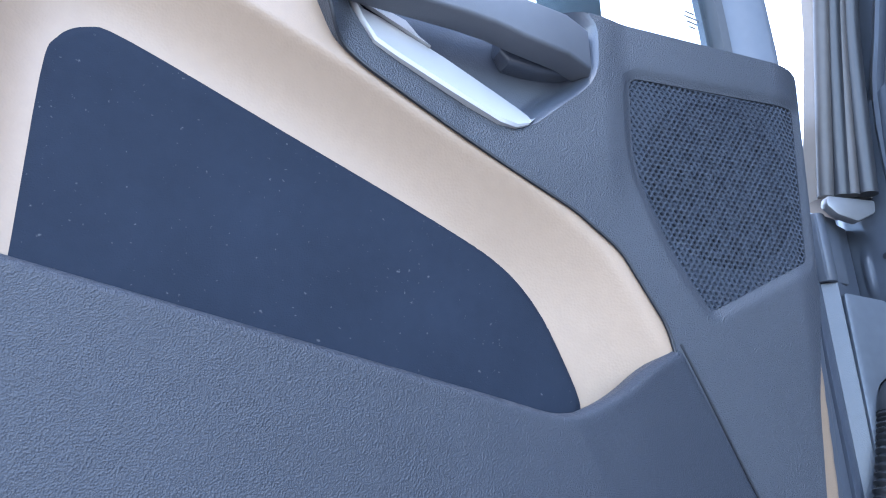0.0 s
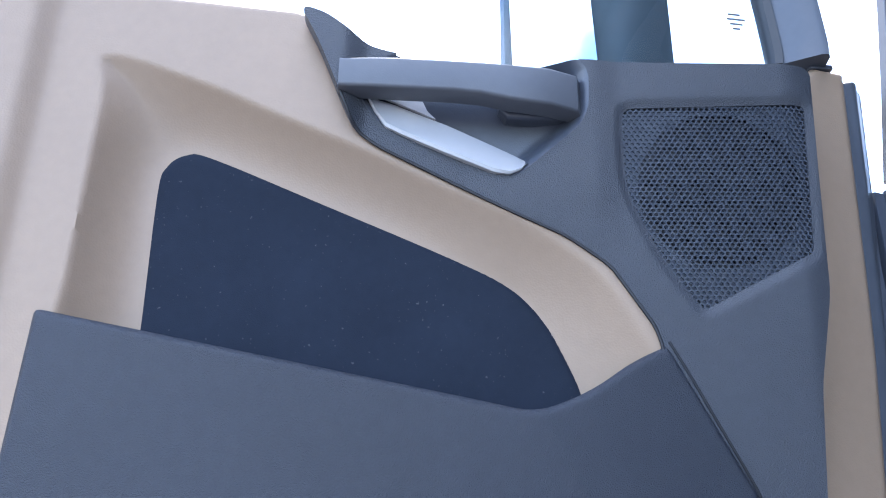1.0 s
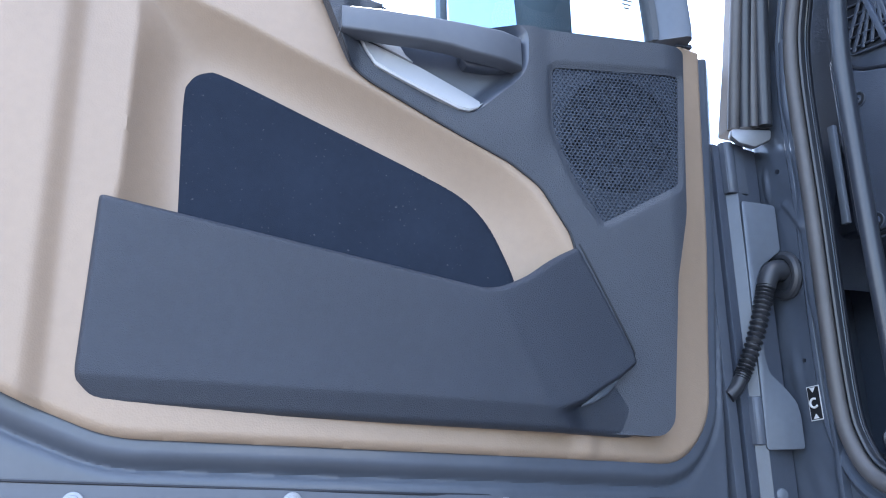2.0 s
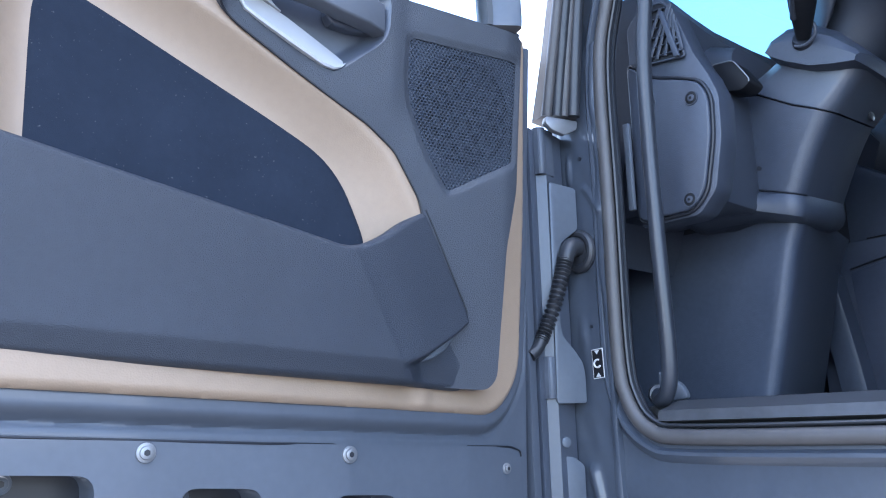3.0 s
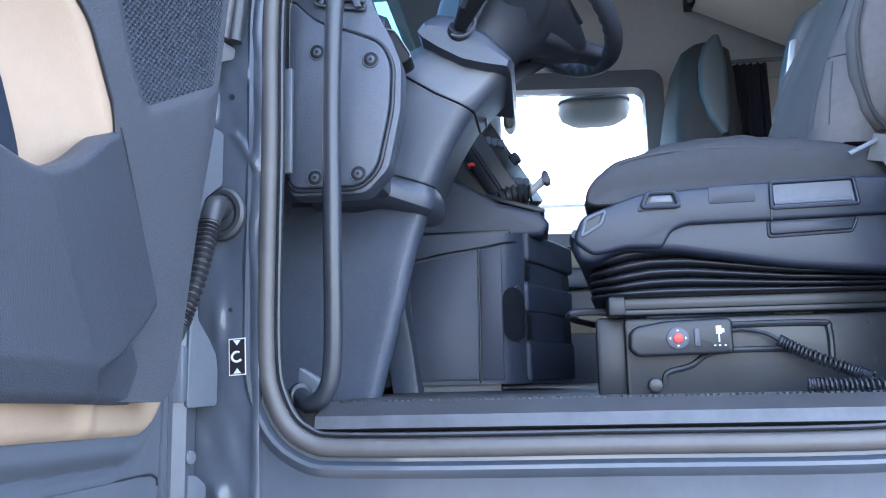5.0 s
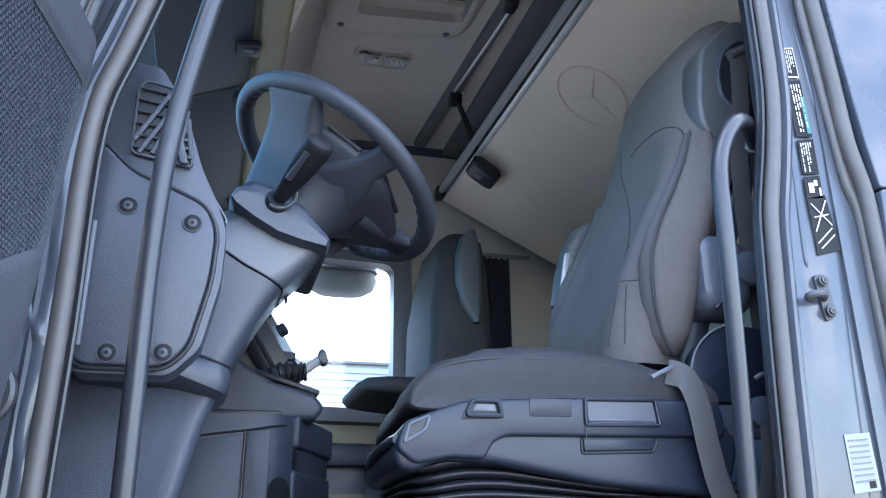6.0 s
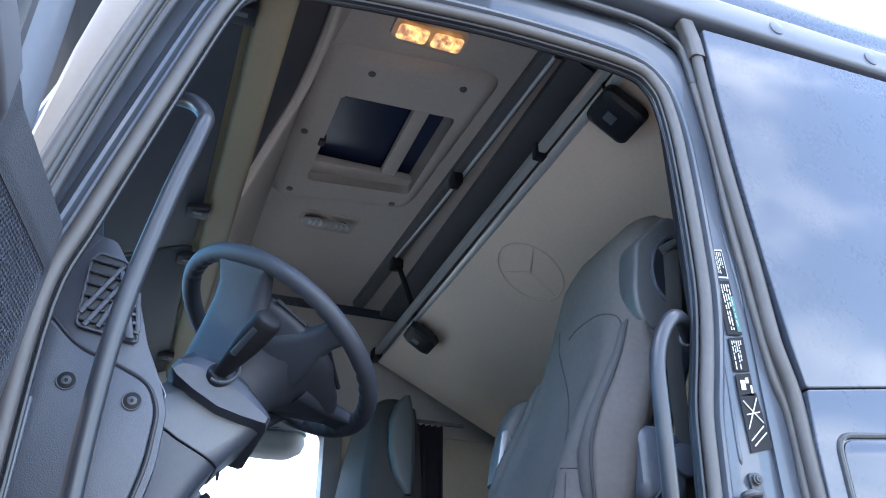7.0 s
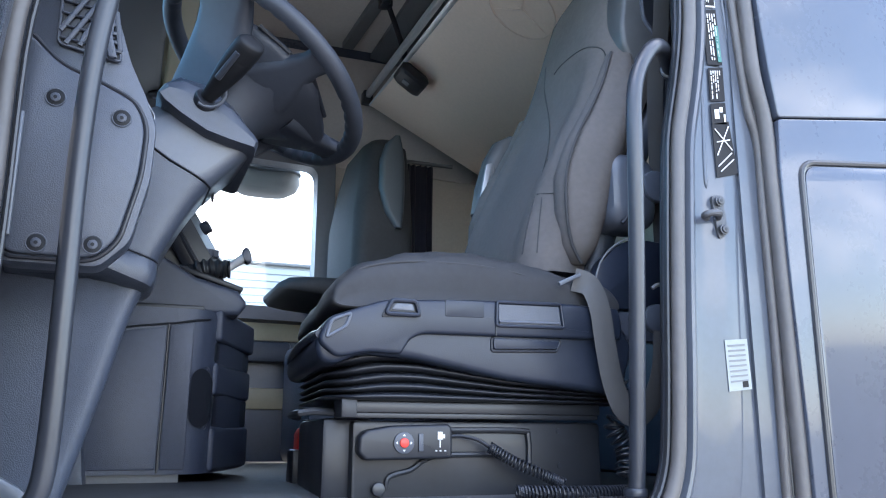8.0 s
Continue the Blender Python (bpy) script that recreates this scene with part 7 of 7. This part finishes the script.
part("lead", tube([(0.700, 0.20, 1.452), (0.715, 0.198, 1.454), (0.745, 0.195, 1.448), (0.765, 0.19, 1.436)], 0.003, 8), BLACK, cable)
part("coil", coil([(0.765, 0.19, 1.436), (0.80, 0.18, 1.415), (0.85, 0.165, 1.392), (0.875, 0.15, 1.380)], 0.0075, 0.0022, 26, 90), BLACK, cable)
part("coil", coil([(0.78, 0.125, 1.372), (0.84, 0.118, 1.370), (0.92, 0.115, 1.369), (0.975, 0.12, 1.370)], 0.0085, 0.0022, 34, 110), BLACK, cable)
part("coil", coil([(0.99, 0.15, 1.39), (1.0, 0.16, 1.43), (0.985, 0.17, 1.47), (1.005, 0.16, 1.51), (0.99, 0.17, 1.55)], 0.016, 0.0024, 16, 60), BLACK, cable)

# passenger seat
ps = thing("co_driver_seat", (1.0, 1.75, FLOOR), "grey cloth passenger seat with a teal-grey side shell", "seat", "cab seats")
part("seat_base", box((0.75, 1.52, FLOOR), (1.15, 1.98, 1.76), 0.03), DASH, ps)
part("cushion", loft([ring((x, 1.75, z), Y, Z, w, h, 0.04, 5) for x, z, w, h in ((0.655, 1.928, 0.16, 0.008), (0.68, 1.928, 0.22, 0.019), (0.74, 1.926, 0.235, 0.026), (0.85, 1.922, 0.24, 0.032), (1.05, 1.920, 0.24, 0.042), (1.12, 1.92, 0.23, 0.04))]), FABRIC_D, ps, angle=60)
part("backrest", loft([ring((x, 1.76, z), X, Y, a, w, 0.05, 5) for x, z, a, w in ((1.02, 1.88, 0.11, 0.20), (1.0, 2.0, 0.11, 0.22), (1.0, 2.2, 0.105, 0.22), (1.01, 2.36, 0.09, 0.20), (1.02, 2.46, 0.08, 0.16), (1.03, 2.50, 0.05, 0.11))]), FABRIC_D, ps, angle=60)
part("side_shell", loft([ring((x, 1.535, z), X, Y, a, 0.02, 0.018, 5) for x, z, a in ((1.04, 2.14, 0.010), (1.025, 2.20, 0.034), (1.015, 2.28, 0.046), (1.015, 2.38, 0.044), (1.02, 2.44, 0.030), (1.03, 2.47, 0.010))]), FABRIC_B, ps, "pale teal-grey plastic side shell")
curtain = thing("curtain", (1.2, 1.9, 2.1), "navy blue gathered curtain behind the passenger seat", "curtain")
crv = [(1.10 + 0.17 * i / 24, 1.80 + 0.012 * math.sin(i * 1.9), 0) for i in range(25)]
part("cloth", loft([[Vector((x, y + k, z)) for x, y, _ in crv] + [Vector((x, y + k + 0.02, z)) for x, y, _ in reversed(crv)] for z, k in ((1.75, 0.0), (2.2, 0.004), (2.47, 0.0))]), CURTAIN, curtain)
part("header_tape", tube([(1.0, 1.81, 2.485), (1.35, 1.81, 2.485)], 0.008, 8, 0), GREYTRIM, curtain)

lb = thing("lower_bunk", (1.7, 1.1, FLOOR), "dark grey lower bunk box behind the seats", "bunk bed")
part("box", box((1.45, 0.06, FLOOR), (2.04, 2.15, 1.85), 0.03), DASH, lb)

# outside, seen through the far window
pm = thing("passenger_mirror", (0.25, 2.5, 1.8), "dark passenger side mirror housing outside the window", "wing mirror")
part("housing", loft([ring((0.245, 2.5, z), X, Y, a, 0.07, 0.03, 5) for z, a in ((2.27, 0.03), (2.29, 0.048), (2.5, 0.05), (2.68, 0.048), (2.70, 0.03))]), FABRIC_B, pm)
part("wide_angle_mirror", loft([ring((0.335, 2.52, z), X, Y, a, 0.05, 0.02, 5) for z, a in ((2.49, 0.012), (2.51, 0.028), (2.59, 0.03), (2.61, 0.015))]), BLACK, pm)
part("arm", box((0.22, 2.20, 1.80), (0.27, 2.55, 1.84), 0.01), BLACK, pm)
part("arm_post", box((0.22, 2.47, 1.80), (0.27, 2.53, 2.29), 0.01), BLACK, pm)
km = thing("kerb_mirror", (0.70, 2.36, 2.56), "grey kerb-view mirror over the passenger window", "wing mirror")
part("shell", loft([ring((0.70, 2.36, z), X, Y, a, b, min(a, b) * 0.98, 7) for z, a, b in ((2.445, 0.05, 0.03), (2.452, 0.10, 0.05), (2.475, 0.14, 0.07), (2.51, 0.155, 0.08), (2.54, 0.15, 0.075))]), GREYTRIM, km)
part("shell_top", loft([ring((0.70, 2.34, z), X, Y, a, b, min(a, b) * 0.9, 6) for z, a, b in ((2.54, 0.153, 0.085), (2.58, 0.14, 0.08), (2.61, 0.08, 0.06))]), FABRIC_B, km)
part("bracket", box((0.66, 2.18, 2.56), (0.74, 2.36, 2.60), 0.01), BLACK, km)
